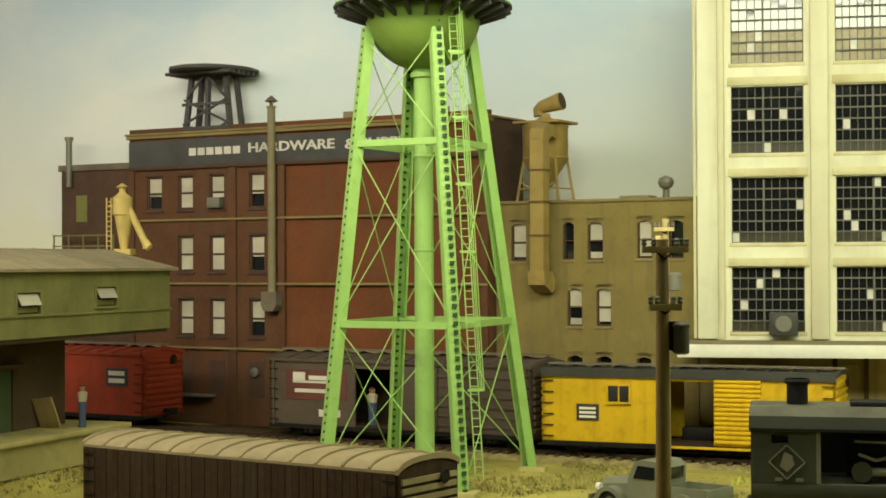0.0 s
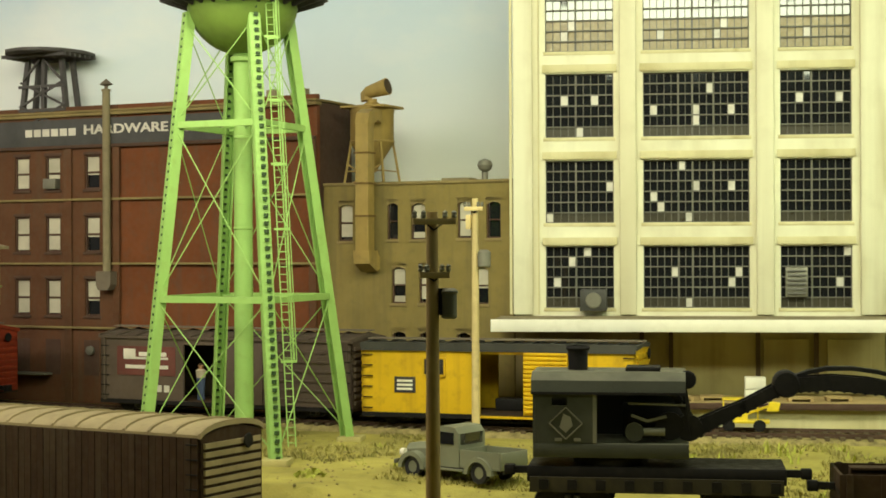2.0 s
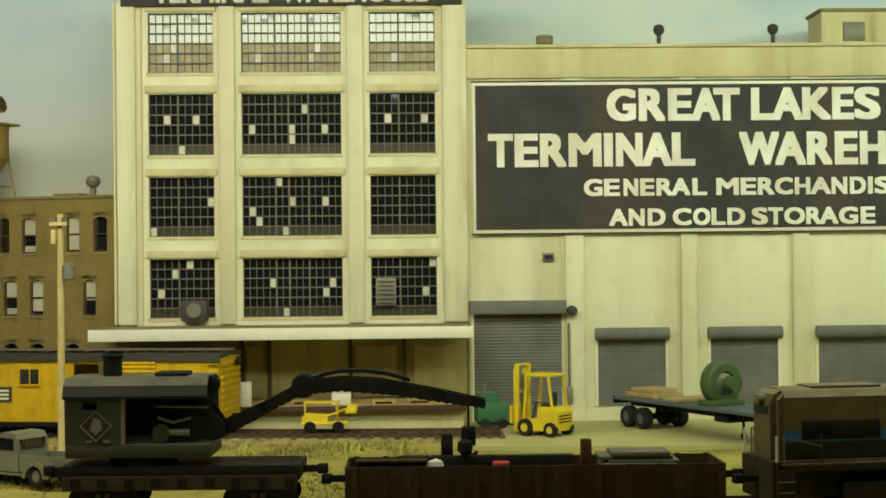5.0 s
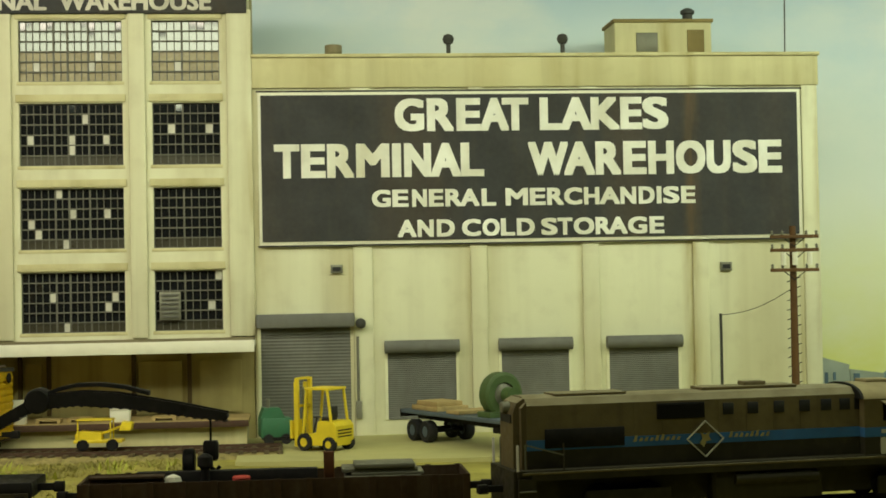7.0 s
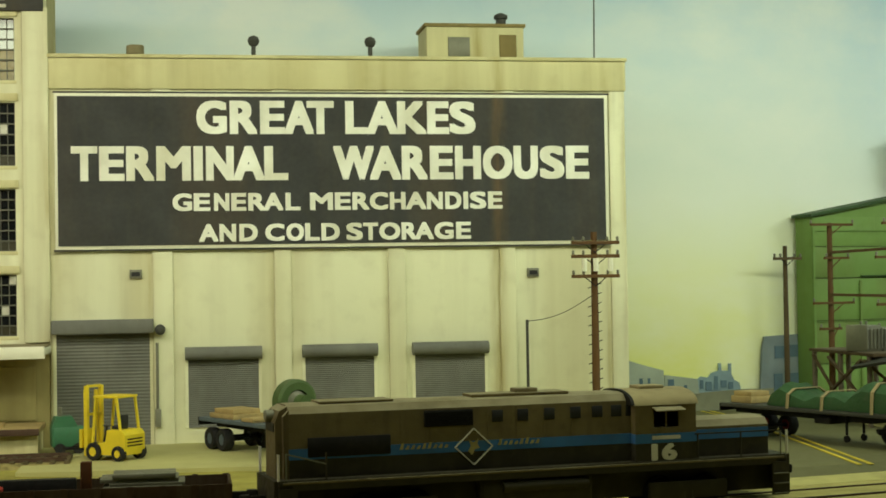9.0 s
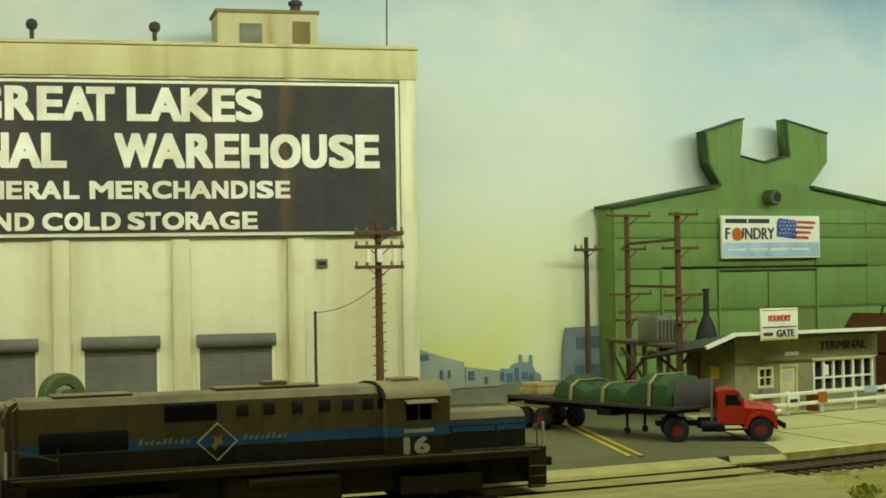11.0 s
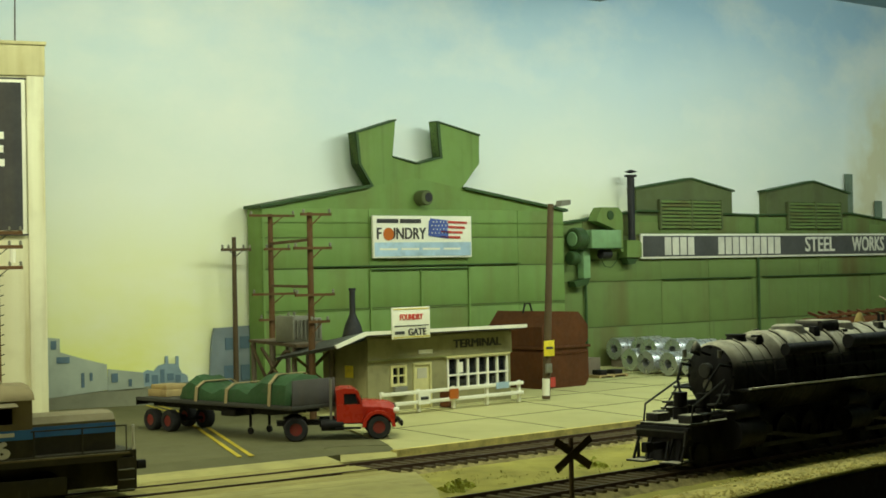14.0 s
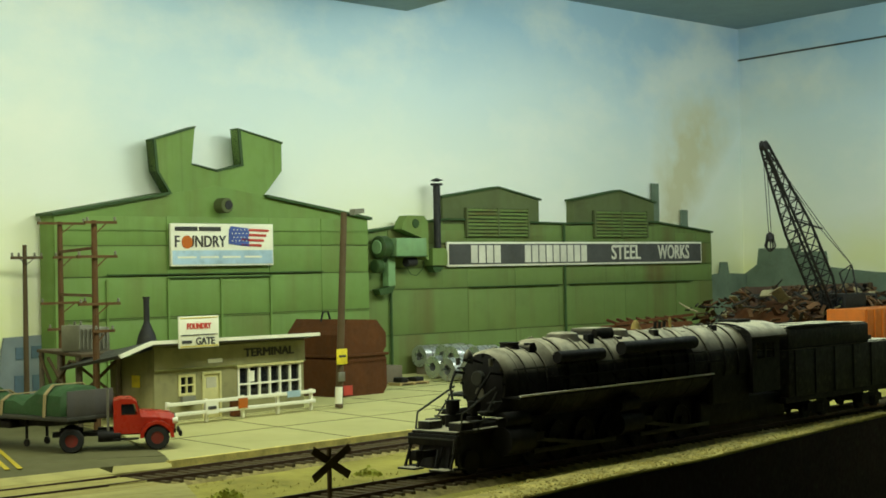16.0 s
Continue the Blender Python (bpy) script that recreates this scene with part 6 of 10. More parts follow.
gc = boxcar("grey_boxcar", pose(-0.612, -0.0160, RT, 0, 0, -18.3), 0.280, 0.062, 0.0115, 0.0725, 0.0780, BOXGREY, BOXGREY, "weathered grey-brown boxcar with an open doorway", (-0.043, 0.006), 1, 0, rib_side=True, seams=(-0.1345, 0.006, 0.1345))
part("sign_panel", Shape().box(-0.120, -0.052, -0.0317, -0.0308, 0.036, 0.0640), BOXMAROON, gc, "faded maroon panel with a white script")
for x0, x1, zz, hh in ((-0.112, -0.060, 0.0515, 0.0022), (-0.112, -0.098, 0.0525, 0.009), (-0.094, -0.062, 0.0545, 0.004), (-0.110, -0.060, 0.0425, 0.0035)):
    part("text_bar", Shape().box(x0, x1, -0.0321, -0.0318, zz, zz + hh), LETTER, gc)
for k in range(3):
    part("text_bar", Shape().box(-0.083 + 0.009 * k, -0.077 + 0.009 * k, -0.0316, -0.0311, 0.0205, 0.027), LETTER, gc)
part("door", Shape().box(0.0065, 0.046, -0.0335, -0.0315, 0.0125, 0.0700, 0.0004), BOXGREY, gc, "open sliding door")

boxcar("red_boxcar", pose(-1.0155, 0.1168, RT, 0, 0, -18), 0.256, 0.062, 0.0100, 0.0725, 0.0780, BOXRED, BOXRED, "red boxcar with a ribbed end and black placard", (-0.02, 0.02), 0, 0)
rc = bpy.data.objects["red_boxcar"]
rl = part("placard", Shape().box(0.080, 0.108, -0.0320, -0.0308, 0.040, 0.0585), SIGN_B, rc, "black placard with white words")
for k in range(2):
    part("text_bar", Shape().box(0.0835, 0.1045, -0.0324, -0.0321, 0.0435 + 0.0075 * k, 0.0480 + 0.0075 * k), LETTER, rl)

boxcar("brown_boxcar", pose(-0.621, -0.4316, RT - 0.0295, 0, 0, -23.1), 0.274, 0.064, 0.0085, 0.0660, 0.0725, BOXBROWN, ROOFDUST, "dark brown wooden boxcar with a dusty roof", (-0.02, 0.02), 0, 0.0058)


def figure(name, m, label, h=0.037):
    """A painted miniature figure as one plain shape."""
    s = Shape()
    s.rings([[(0.0046 * k * math.cos(a), 0.003 * k * math.sin(a), zz * h) for a in [2 * math.pi * i / 10 for i in range(10)]] for zz, k in ((0, 0.9), (0.25, 0.8), (0.47, 1.0), (0.62, 1.05), (0.80, 1.25), (0.85, 0.6), (0.88, 0.55), (0.93, 0.75), (0.985, 0.6), (1.0, 0.2))])
    return solid(name, s, FIG, label, "figurine", at=m)


# ---- shovel car on the main track ----


def shovel():
    b = thing("steam_shovel", pose(-0.248, -0.4615, RT, 0, 0, -1.5), "dark grey railway shovel with a long arched boom", "railway shovel")
    z = lambda v: v - RT
    car = new("underframe")
    car.parent = b
    tagged(car, "black railway underframe")
    car.matrix_basis = pose(0, 0, -0.0030)
    part("deck", Shape().box(-0.054, 0.108, -0.026, 0.026, z(0.034), z(0.0440), 0.001), SOOT, car)
    part("side_sill", Shape().box(-0.052, 0.106, -0.0285, -0.0262, z(0.028), z(0.0375)), LOCOBLK, car)
    for k in range(9):
        part("rivet_plate", Shape().box(-0.046 + 0.018 * k, -0.040 + 0.018 * k, -0.0295, -0.0286, z(0.0295), z(0.036)), SOOT, car)
    for x in (-0.025, 0.08):
        bogie(car, x, 0.0068, drop=0.0090)
    coupler(car, 0.108, 1)
    coupler(car, -0.054, -1)
    part("turntable", Shape().lathe([(0.024, z(0.0385)), (0.024, z(0.045)), (0.022, z(0.0475))], (-0.002, 0, 0), 24), SOOT, b)
    part("house_floor", Shape().box(-0.050, 0.048, -0.0275, 0.0275, z(0.0468), z(0.0560), 0.0008), SHOVEL, b)
    part("cab_wall", wall_with_holes(-0.0485, -0.012, z(0.056), z(0.0890), [(-0.038, -0.028, z(0.0795), z(0.0845))], -0.0275, -0.0255), SHOVEL, b, "dark grey cab wall")
    part("rear_wall", Shape().box(-0.0500, -0.0486, -0.0275, 0.0275, z(0.056), z(0.0890)), SHOVEL, b)
    part("far_wall", Shape().box(-0.0485, 0.046, 0.0255, 0.0275, z(0.056), z(0.0980)), SHOVEL, b)
    roof = [(-0.0290, z(0.0880)), (-0.0275, z(0.0955)), (-0.020, z(0.1005)), (0.020, z(0.1005)), (0.0275, z(0.0955)), (0.0290, z(0.0880))]
    part("roof", Shape().prism(roof + [(y * 0.94, zz - 0.0012) for y, zz in roof[::-1]], -0.051, 0.046, "x"), SHOVEL, b, "rounded dark grey roof")
    part("roof_edge", Shape().box(-0.051, 0.046, -0.0298, -0.0285, z(0.0868), z(0.0885)), SOOT, b)
    part("chimney", Shape().cyl((-0.023, 0, z(0.099)), (-0.023, 0, z(0.1160)), 0.0065).lathe([(0.0072, 0), (0.008, 0.0015), (0.0072, 0.003)], (-0.023, 0, z(0.1130)), 14), SOOT, b, "stubby black chimney")
    part("roof_hatch", Shape().box(0.008, 0.030, -0.012, 0.012, z(0.1002), z(0.1030), 0.0006), SOOT, b)
    # diamond emblem as a plain outline
    for a, c in (((-0.0395, 0.0685), (-0.0290, 0.0785)), ((-0.0290, 0.0785), (-0.0185, 0.0685)), ((-0.0185, 0.0685), (-0.0290, 0.0585)), ((-0.0290, 0.0585), (-0.0395, 0.0685))):
        part("emblem_edge", Shape().bar((a[0], -0.0278, z(a[1])), (c[0], -0.0278, z(c[1])), 0.0012, 0.0008), GREY, b, "pale diamond emblem")
    part("emblem_centre", Shape().prism([(-0.033, z(0.066)), (-0.029, z(0.0625)), (-0.0245, z(0.067)), (-0.026, z(0.0725)), (-0.0305, z(0.0745))], -0.0281, -0.0274), GREY, b)
    for x in (-0.036, -0.024):
        part("text_bar", Shape().box(x, x + 0.0045, -0.0281, -0.0274, z(0.0572), z(0.0592)), GREY, b)
    part("door_post", Shape().box(-0.012, -0.0095, -0.0275, -0.0245, z(0.056), z(0.0885)), GREY, b)
    # machinery in the open side
    part("boiler", Shape().cyl((0.006, 0.006, z(0.068)), (0.044, 0.006, z(0.068)), 0.011, n=18), SOOT, b)
    part("hoist_drum", Shape().lathe([(0.009, -0.012), (0.009, -0.010), (0.0055, -0.010), (0.0055, 0.010), (0.009, 0.010), (0.009, 0.012)], (0.036, -0.008, z(0.0665)), 18, "y"), SOOT, b)
    part("gear", Shape().lathe([(0.0085, -0.0015), (0.0085, 0.0015)], (0.048, -0.018, z(0.0655)), 18, "y"), SOOT, b)
    part("flywheel", Shape().lathe([(0.006, -0.0012), (0.006, 0.0012)], (0.014, -0.023, z(0.0630)), 16, "y"), SHOVEL, b)
    part("cylinder", Shape().cyl((0.012, -0.021, z(0.0630)), (0.033, -0.021, z(0.0630)), 0.0026), GREY, b)
    part("steam_pipe", Shape().bar((0.010, -0.022, z(0.0810)), (0.046, -0.022, z(0.0800)), 0.0013).bar((0.012, -0.0225, z(0.0735)), (0.022, -0.0225, z(0.0700)), 0.0017).bar((0.022, -0.0225, z(0.0700)), (0.034, -0.0225, z(0.0730)), 0.0017), GREY, b)
    for p, q in (((0.030, -0.020, z(0.098)), (0.056, -0.018, z(0.0600))), ((0.030, 0.020, z(0.098)), (0.056, 0.018, z(0.0600))), ((0.044, -0.020, z(0.0970)), (0.050, -0.018, z(0.0600)))):
        part("frame_leg", Shape().bar(p, q, 0.0028), SOOT, b)
    part("sheave", Shape().lathe([(0.0052, -0.004), (0.0058, -0.003), (0.0045, 0), (0.0058, 0.003), (0.0052, 0.004)], (0.047, -0.014, z(0.0955)), 16, "y"), SOOT, b)
    # boom: rising foot, knee, and an arched outer part
    boom = new("boom")
    boom.parent = b
    tagged(boom, "long black arched boom")
    low = [(0.056, 0.0600), (0.082, 0.0735), (0.108, 0.0870), (0.135, 0.0890), (0.170, 0.0860), (0.205, 0.0805), (0.232, 0.0765)]
    high = [(0.052, 0.0690), (0.084, 0.0830), (0.109, 0.0965), (0.138, 0.0985), (0.160, 0.0970), (0.200, 0.0895), (0.234, 0.0820)]
    for sy in (-0.0085, 0.0065):
        for k in range(6):
            part("boom_plate", Shape().prism([(low[k][0], z(low[k][1])), (low[k + 1][0], z(low[k + 1][1])), (high[k + 1][0], z(high[k + 1][1])), (high[k][0], z(high[k][1]))], sy, sy + 0.002), SOOT, boom)
    for k in range(7):
        part("boom_spacer", Shape().cyl((low[k][0], -0.0085, z((low[k][1] + high[k][1]) / 2)), (low[k][0], 0.0085, z((low[k][1] + high[k][1]) / 2)), 0.0022, n=8), SOOT, boom)
    for k in range(34):
        t = k / 33
        i = min(5, int(t * 6))
        f = t * 6 - i
        x = low[i][0] + (low[i + 1][0] - low[i][0]) * f
        zz = low[i][1] + (low[i + 1][1] - low[i][1]) * f
        part("rack_tooth", Shape().prism([(x - 0.0018, z(zz)), (x, z(zz) - 0.0008), (x + 0.0018, z(zz))], -0.0085, 0.0085), SOOT, boom)
    part("knee", Shape().lathe([(0.0075, -0.010), (0.0085, -0.008), (0.0085, 0.008), (0.0075, 0.010)], (0.109, 0, z(0.0925)), 18, "y"), SOOT, boom)
    part("boom_arch", Shape().rings([[(x + u, y, zz) for u, y, zz in ((0, -0.005, z(h)), (0, 0.005, z(h)), (0, 0.005, z(h + 0.0026)), (0, -0.005, z(h + 0.0026)))] for x, h in ((0.114, 0.0955), (0.122, 0.0985), (0.134, 0.1010), (0.150, 0.1012), (0.166, 0.0990), (0.182, 0.0945))]), SOOT, boom)
    hk = new("hook_block")
    hk.parent = b
    tagged(hk, "hanging hook block")
    part("cable", Shape().cyl((0.222, 0, z(0.079)), (0.222, 0, z(0.062)), 0.0008, n=6), SOOT, hk)
    part("block", Shape().box(0.217, 0.227, -0.005, 0.005, z(0.050), z(0.063), 0.0015), SOOT, hk)
    part("hook", Shape().cyl((0.222, 0, z(0.050)), (0.222, 0, z(0.045)), 0.0014, n=8).cyl((0.222, 0, z(0.045)), (0.2255, 0, z(0.0425)), 0.0014, n=8).cyl((0.2255, 0, z(0.0425)), (0.228, 0, z(0.046)), 0.0012, n=8), SOOT, hk)


shovel()


def gondola():
    b = thing("low_gondola", pose(0.025, -0.4745, RT, 0, 0, -0.5), "rusty black low-sided gondola carrying machine parts", "gondola car")
    z = lambda v: v - RT
    part("floor", Shape().box(-0.135, 0.120, -0.028, 0.028, z(0.0270), z(0.0300)), SOOT, b)
    for sy in (-1, 1):
        part("side", Shape().box(-0.135, 0.120, *sorted((sy * 0.0285, sy * 0.0268)), z(0.0175), z(0.0400)), BOXBROWN, b)
        for k in range(13):
            part("stake", Shape().box(-0.131 + 0.0205 * k, -0.127 + 0.0205 * k, *sorted((sy * 0.0302, sy * 0.0284)), z(0.0185), z(0.0405)), BOXBROWN, b)
    for sx, x in ((-1, -0.135), (1, 0.120)):
        part("end", Shape().box(*sorted((x, x - sx * 0.002)), -0.0268, 0.0268, z(0.0175), z(0.0400)), BOXBROWN, b)
        coupler(b, x, sx, 0.009)
    for x in (-0.1, 0.085):
        bogie(b, x, 0.0065, drop=0.012)
    put = lambda nm, shape, mt, lb, cat: solid(nm, shape, mt, lb, cat, at=pose(0.025, -0.4745, RT, 0, 0, -0.5))
    put("steel_beam", Shape().box(-0.128, -0.080, -0.022, -0.012, z(0.0302), z(0.0425), 0.0006).box(-0.128, -0.080, -0.024, -0.010, z(0.0426), z(0.0438)), BOXBROWN, "rusty steel beam lying in the gondola", "steel beam")
    put("steel_beam", Shape().box(-0.100, 0.020, -0.005, 0.004, z(0.0302), z(0.0440), 0.0006), SOOT, "black steel beam lying in the gondola", "steel beam")
    pile = thing("plate_pile", pose(0.025, -0.4745, RT, 0, 0, -0.5), "grey steel plates piled in the gondola", "steel plates")
    for x0, x1, y0, y1, z0, z1 in ((0.038, 0.088, -0.024, 0.010, 0.0302, 0.0400), (0.042, 0.090, -0.022, 0.008, 0.0402, 0.0420), (0.036, 0.086, -0.020, 0.010, 0.0422, 0.0445), (0.044, 0.084, -0.022, 0.006, 0.0447, 0.0475)):
        part("plate", Shape().box(x0, x1, y0, y1, z(z0), z(z1), 0.0004), GREY, pile)
    put("rusty_post", Shape().box(0.024, 0.031, -0.020, -0.012, z(0.0302), z(0.0560), 0.0006), RUST, "short rusty steel post in the gondola", "steel post")
    put("red_drum", Shape().lathe([(0.0058, 0), (0.0062, 0.0006), (0.0058, 0.0012), (0.0058, 0.010), (0.0062, 0.0106), (0.0055, 0.0115)], (-0.030, -0.018, z(0.0302)), 16), FLAG_R, "small red drum in the gondola", "drum")
    put("machine_wheel", Shape().lathe([(0.0085, -0.004), (0.0095, -0.003), (0.0095, 0.003), (0.0085, 0.004)], (-0.066, 0.012, z(0.0480)), 20, "x"), SOOT, "black machine wheel standing in the gondola", "wheel")
    put("bollard_casting", Shape().lathe([(0.006, 0), (0.006, 0.004), (0.003, 0.006), (0.003, 0.016), (0.0052, 0.018), (0.0052, 0.024), (0.002, 0.026)], (-0.054, -0.010, z(0.0302)), 14), SOOT, "black iron casting in the gondola", "casting")
    put("white_rag", Shape().rings([[(-0.074 + r * math.cos(a) * (1 + 0.3 * math.sin(3 * a)), -0.020 + 0.6 * r * math.sin(a), z(zz)) for a in [2 * math.pi * k / 9 for k in range(9)]] for r, zz in ((0.007, 0.0302), (0.0065, 0.037), (0.0045, 0.0425), (0.0006, 0.0445))]), WHITE, "crumpled white rag in the gondola", "rag")


gondola()


def diesel():
    b = thing("diesel_locomotive", pose(0.3475, -0.4760, RT, 0, 0, 8.3), "dusty grey, blue and black road-switcher diesel", "diesel locomotive")
    b.scale = (1, 1, 0.915)
    z = lambda v: v - RT
    part("frame", Shape().box(-0.181, 0.181, -0.029, 0.029, z(0.0400), z(0.0455), 0.0006), LOCOBLK, b, "black frame")
    part("side_skirt", Shape().box(-0.172, 0.172, -0.0302, -0.0292, z(0.0385), z(0.0428)), LOCOBLK, b)
    part("walkway_edge", Shape().box(-0.178, 0.178, -0.0306, -0.0291, z(0.0429), z(0.0443)), LOCOGREY, b, "dusty walkway edge")
    part("fuel_tank", Shape().box(-0.045, 0.035, -0.026, 0.026, z(0.0165), z(0.0398), 0.002), LOCOBLK, b)
    # hoods: a coloured sandwich of black, blue and dusty grey
    def hood(name, x0, x1, w, top, label):
        h = new(name)
        h.parent = b
        tagged(h, label)
        part("lower_panel", Shape().box(x0, x1, -w, w, z(0.0456), z(0.0585)), LOCOBLK, h)
        part("blue_stripe", Shape().box(x0 - 0.0002, x1 + 0.0002, -w - 0.0003, w + 0.0003, z(0.0586), z(0.0660)), BLUE, h, "blue stripe")
        prof = [(-w, z(0.0661)), (w, z(0.0661)), (w, z(top - 0.006)), (w * 0.78, z(top - 0.0012)), (w * 0.4, z(top)), (-w * 0.4, z(top)), (-w * 0.78, z(top - 0.0012)), (-w, z(top - 0.006))]
        part("upper_panel", Shape().prism(prof, x0, x1, "x"), LOCOGREY, h, "dusty grey hood")
        return h
    lh = hood("long_hood", -0.172, 0.073, 0.0205, 0.0965, "long hood with louvred doors")
    for k, x in enumerate((-0.030, -0.012, 0.007, 0.026, 0.042, 0.056, 0.067)):
        part("window", Shape().box(x - 0.0048, x + 0.0030, -0.0212, -0.0203, z(0.0790), z(0.0875), 0.0003), BLACK, lh, "small dark hood window")
    part("radiator_shutter", Shape().box(-0.082, -0.048, -0.0214, -0.0203, z(0.0775), z(0.0890), 0.0003), SOOT, lh, "dark radiator shutter")
    for k in range(8):
        part("slat", Shape().box(-0.0815, -0.0485, -0.0222, -0.0212, z(0.0782 + 0.0013 * k), z(0.0789 + 0.0013 * k)), SOOT, lh)
    part("grille", Shape().box(-0.160, -0.105, -0.0215, -0.0203, z(0.0600), z(0.0735), 0.0003), SOOT, lh, "dark lower grille")
    part("number_board", Shape().box(-0.1806, -0.1796, -0.012, 0.012, z(0.0780), z(0.0840)), BLACK, lh)
    part("hood_end", Shape().prism([(-0.1718, z(0.0456)), (-0.1798, z(0.0456)), (-0.1798, z(0.0850)), (-0.1770, z(0.0925)), (-0.1718, z(0.0958))], -0.0150, 0.0150).prism([(-0.1718, z(0.0456)), (-0.1755, z(0.0456)), (-0.1755, z(0.0890)), (-0.1718, z(0.0930))], -0.0200, 0.0200), LOCOGREY, lh, "dusty rounded hood end")
    part("headlight", Shape().lathe([(0.0035, -0.1835), (0.0042, -0.183), (0.0042, -0.178)], (0, 0, z(0.0885)), 14, "x"), GREY, lh)
    part("exhaust_outlet", Shape().box(-0.012, 0.004, -0.006, 0.006, z(0.0962), z(0.1015), 0.0008), LOCOGREY, lh)
    part("roof_walk", Shape().box(-0.045, 0.025, -0.010, 0.010, z(0.0964), z(0.0985), 0.0004), LOCOGREY, lh)
    part("roof_hatch", Shape().box(-0.15, -0.10, -0.012, 0.012, z(0.0963), z(0.0978), 0.0004), LOCOGREY, lh)
    for k in range(7):
        part("door_seam", Shape().box(-0.098 + 0.02 * k, -0.0974 + 0.02 * k, -0.0209, -0.0204, z(0.0665), z(0.0900)), LOCOGREY, lh)
    cab = new("cab")
    cab.parent = b
    tagged(cab, "rounded dusty cab")
    cab.matrix_basis = pose(0.0165, 0, 0)
    cab.scale = (0.88, 1, 1)
    w = 0.0280
    part("lower_wall", Shape().box(0.056, 0.108, -w, w, z(0.0456), z(0.0585)), LOCOBLK, cab)
    part("blue_stripe", Shape().box(0.0558, 0.1082, -w - 0.0003, w + 0.0003, z(0.0586), z(0.0655)), BLUE, cab)
    part("upper_wall", wall_with_holes(0.056, 0.108, z(0.0656), z(0.0880), [(0.072, 0.093, z(0.0700), z(0.0830))], -w, -w + 0.002), LOCOGREY, cab)
    part("far_wall", Shape().box(0.056, 0.108, w - 0.002, w, z(0.0656), z(0.0880)), LOCOGREY, cab)
    part("end_wall", Shape().box(0.056, 0.058, -w + 0.002, w - 0.002, z(0.0656), z(0.0880)), LOCOGREY, cab)
    part("end_wall", Shape().box(0.106, 0.108, -w + 0.002, w - 0.002, z(0.0656), z(0.0880)), LOCOGREY, cab)
    part("cab_floor", Shape().box(0.058, 0.106, -w + 0.002, w - 0.002, z(0.0656), z(0.0670)), BLACK, cab)
    roof = [(-w - 0.0012, z(0.0868))] + [(-(w + 0.001) * math.cos(a), z(0.0875) + 0.0105 * math.sin(a)) for a in [math.pi * k / 12 for k in range(13)]] + [(w + 0.0012, z(0.0868))]
    part("roof", Shape().prism(roof, 0.0545, 0.1095, "x"), ROOFDUST, cab, "dusty rounded cab roof")
    part("roof_rim", Shape().prism([(y * 1.01, zz + 0.0004) for y, zz in roof], 0.0525, 0.0550, "x"), SOOT, cab)
    part("awning", Shape().prism([(-w - 0.0085, z(0.0825)), (-w + 0.0005, z(0.0850)), (-w + 0.0005, z(0.0858)), (-w - 0.0085, z(0.0833))], 0.070, 0.095, "x"), LOCOGREY, cab, "small window awning")
    part("window_post", Shape().box(0.0820, 0.0832, -w + 0.0003, -w + 0.0014, z(0.0700), z(0.0830)), LOCOGREY, cab)
    part("roof_hatch", Shape().box(0.070, 0.092, -0.008, 0.008, z(0.0975), z(0.1000), 0.0006), ROOFDUST, cab)
    words("16", 0.0160, LETTER, cab, pose(0.0800, -w - 0.0006, z(0.0512)), label="pale road number", bold=0.0013, width=0.0190)
    part("text_bar", Shape().box(0.070, 0.094, -w - 0.0007, -w - 0.0003, z(0.0612), z(0.0640)), LETTER, cab)
    sh = hood("short_hood", 0.1130, 0.172, 0.0190, 0.0740, "short hood")
    part("headlight", Shape().lathe([(0.004, 0.171), (0.004, 0.174), (0.003, 0.175)], (0, 0, z(0.0700)), 14, "x"), GREY, sh)
    # diamond and script on the hood, as plain shapes
    dz = [(-0.061, 0.0620), (-0.048, 0.0750), (-0.035, 0.0620), (-0.048, 0.0490)]
    for k in range(4):
        a, c = dz[k], dz[(k + 1) % 4]
        part("emblem_edge", Shape().bar((a[0], -0.0216, z(a[1])), (c[0], -0.0216, z(c[1])), 0.0014, 0.0008), LETTER, lh, "pale diamond emblem")
    part("emblem_centre", Shape().prism([(-0.0520, z(0.0590)), (-0.0490, z(0.0560)), (-0.0475, z(0.0600)), (-0.0440, z(0.0610)), (-0.0455, z(0.0640)), (-0.0445, z(0.0675)), (-0.0480, z(0.0650)), (-0.0515, z(0.0670)), (-0.0500, z(0.0625))], -0.0216, -0.0210), SCRIPT, lh)
    for x0, n in ((-0.0990, 9), (-0.0310, 8)):
        for k in range(n):
            x, h = x0 + 0.0038 * k, (0.0044, 0.0026, 0.0030, 0.0024, 0.0038)[k % 5]
            part("script_stroke", Shape().prism([(x, z(0.0622)), (x + 0.0022, z(0.0622)), (x + 0.0031, z(0.0622 + h)), (x + 0.0015, z(0.0622 + h))], -0.0214, -0.0209), SCRIPT, lh, "faded yellow stroke of a script")
    # handrails, steps, bogies
    for sy in (-0.0292, 0.0292):
        part("handrail", Shape().bar((-0.176, sy, z(0.0640)), (-0.150, sy, z(0.0560)), 0.0010), GREY, b)
        part("handrail", Shape().bar((0.110, sy, z(0.0640)), (0.176, sy, z(0.0640)), 0.0010), LOCOBLK, b)
        for x in (-0.176, -0.150, 0.112, 0.145, 0.176):
            part("stanchion", Shape().cyl((x, sy, z(0.0455)), (x, sy, z(0.0640)), 0.0006, n=6), GREY if abs(x) > 0.17 else LOCOBLK, b)
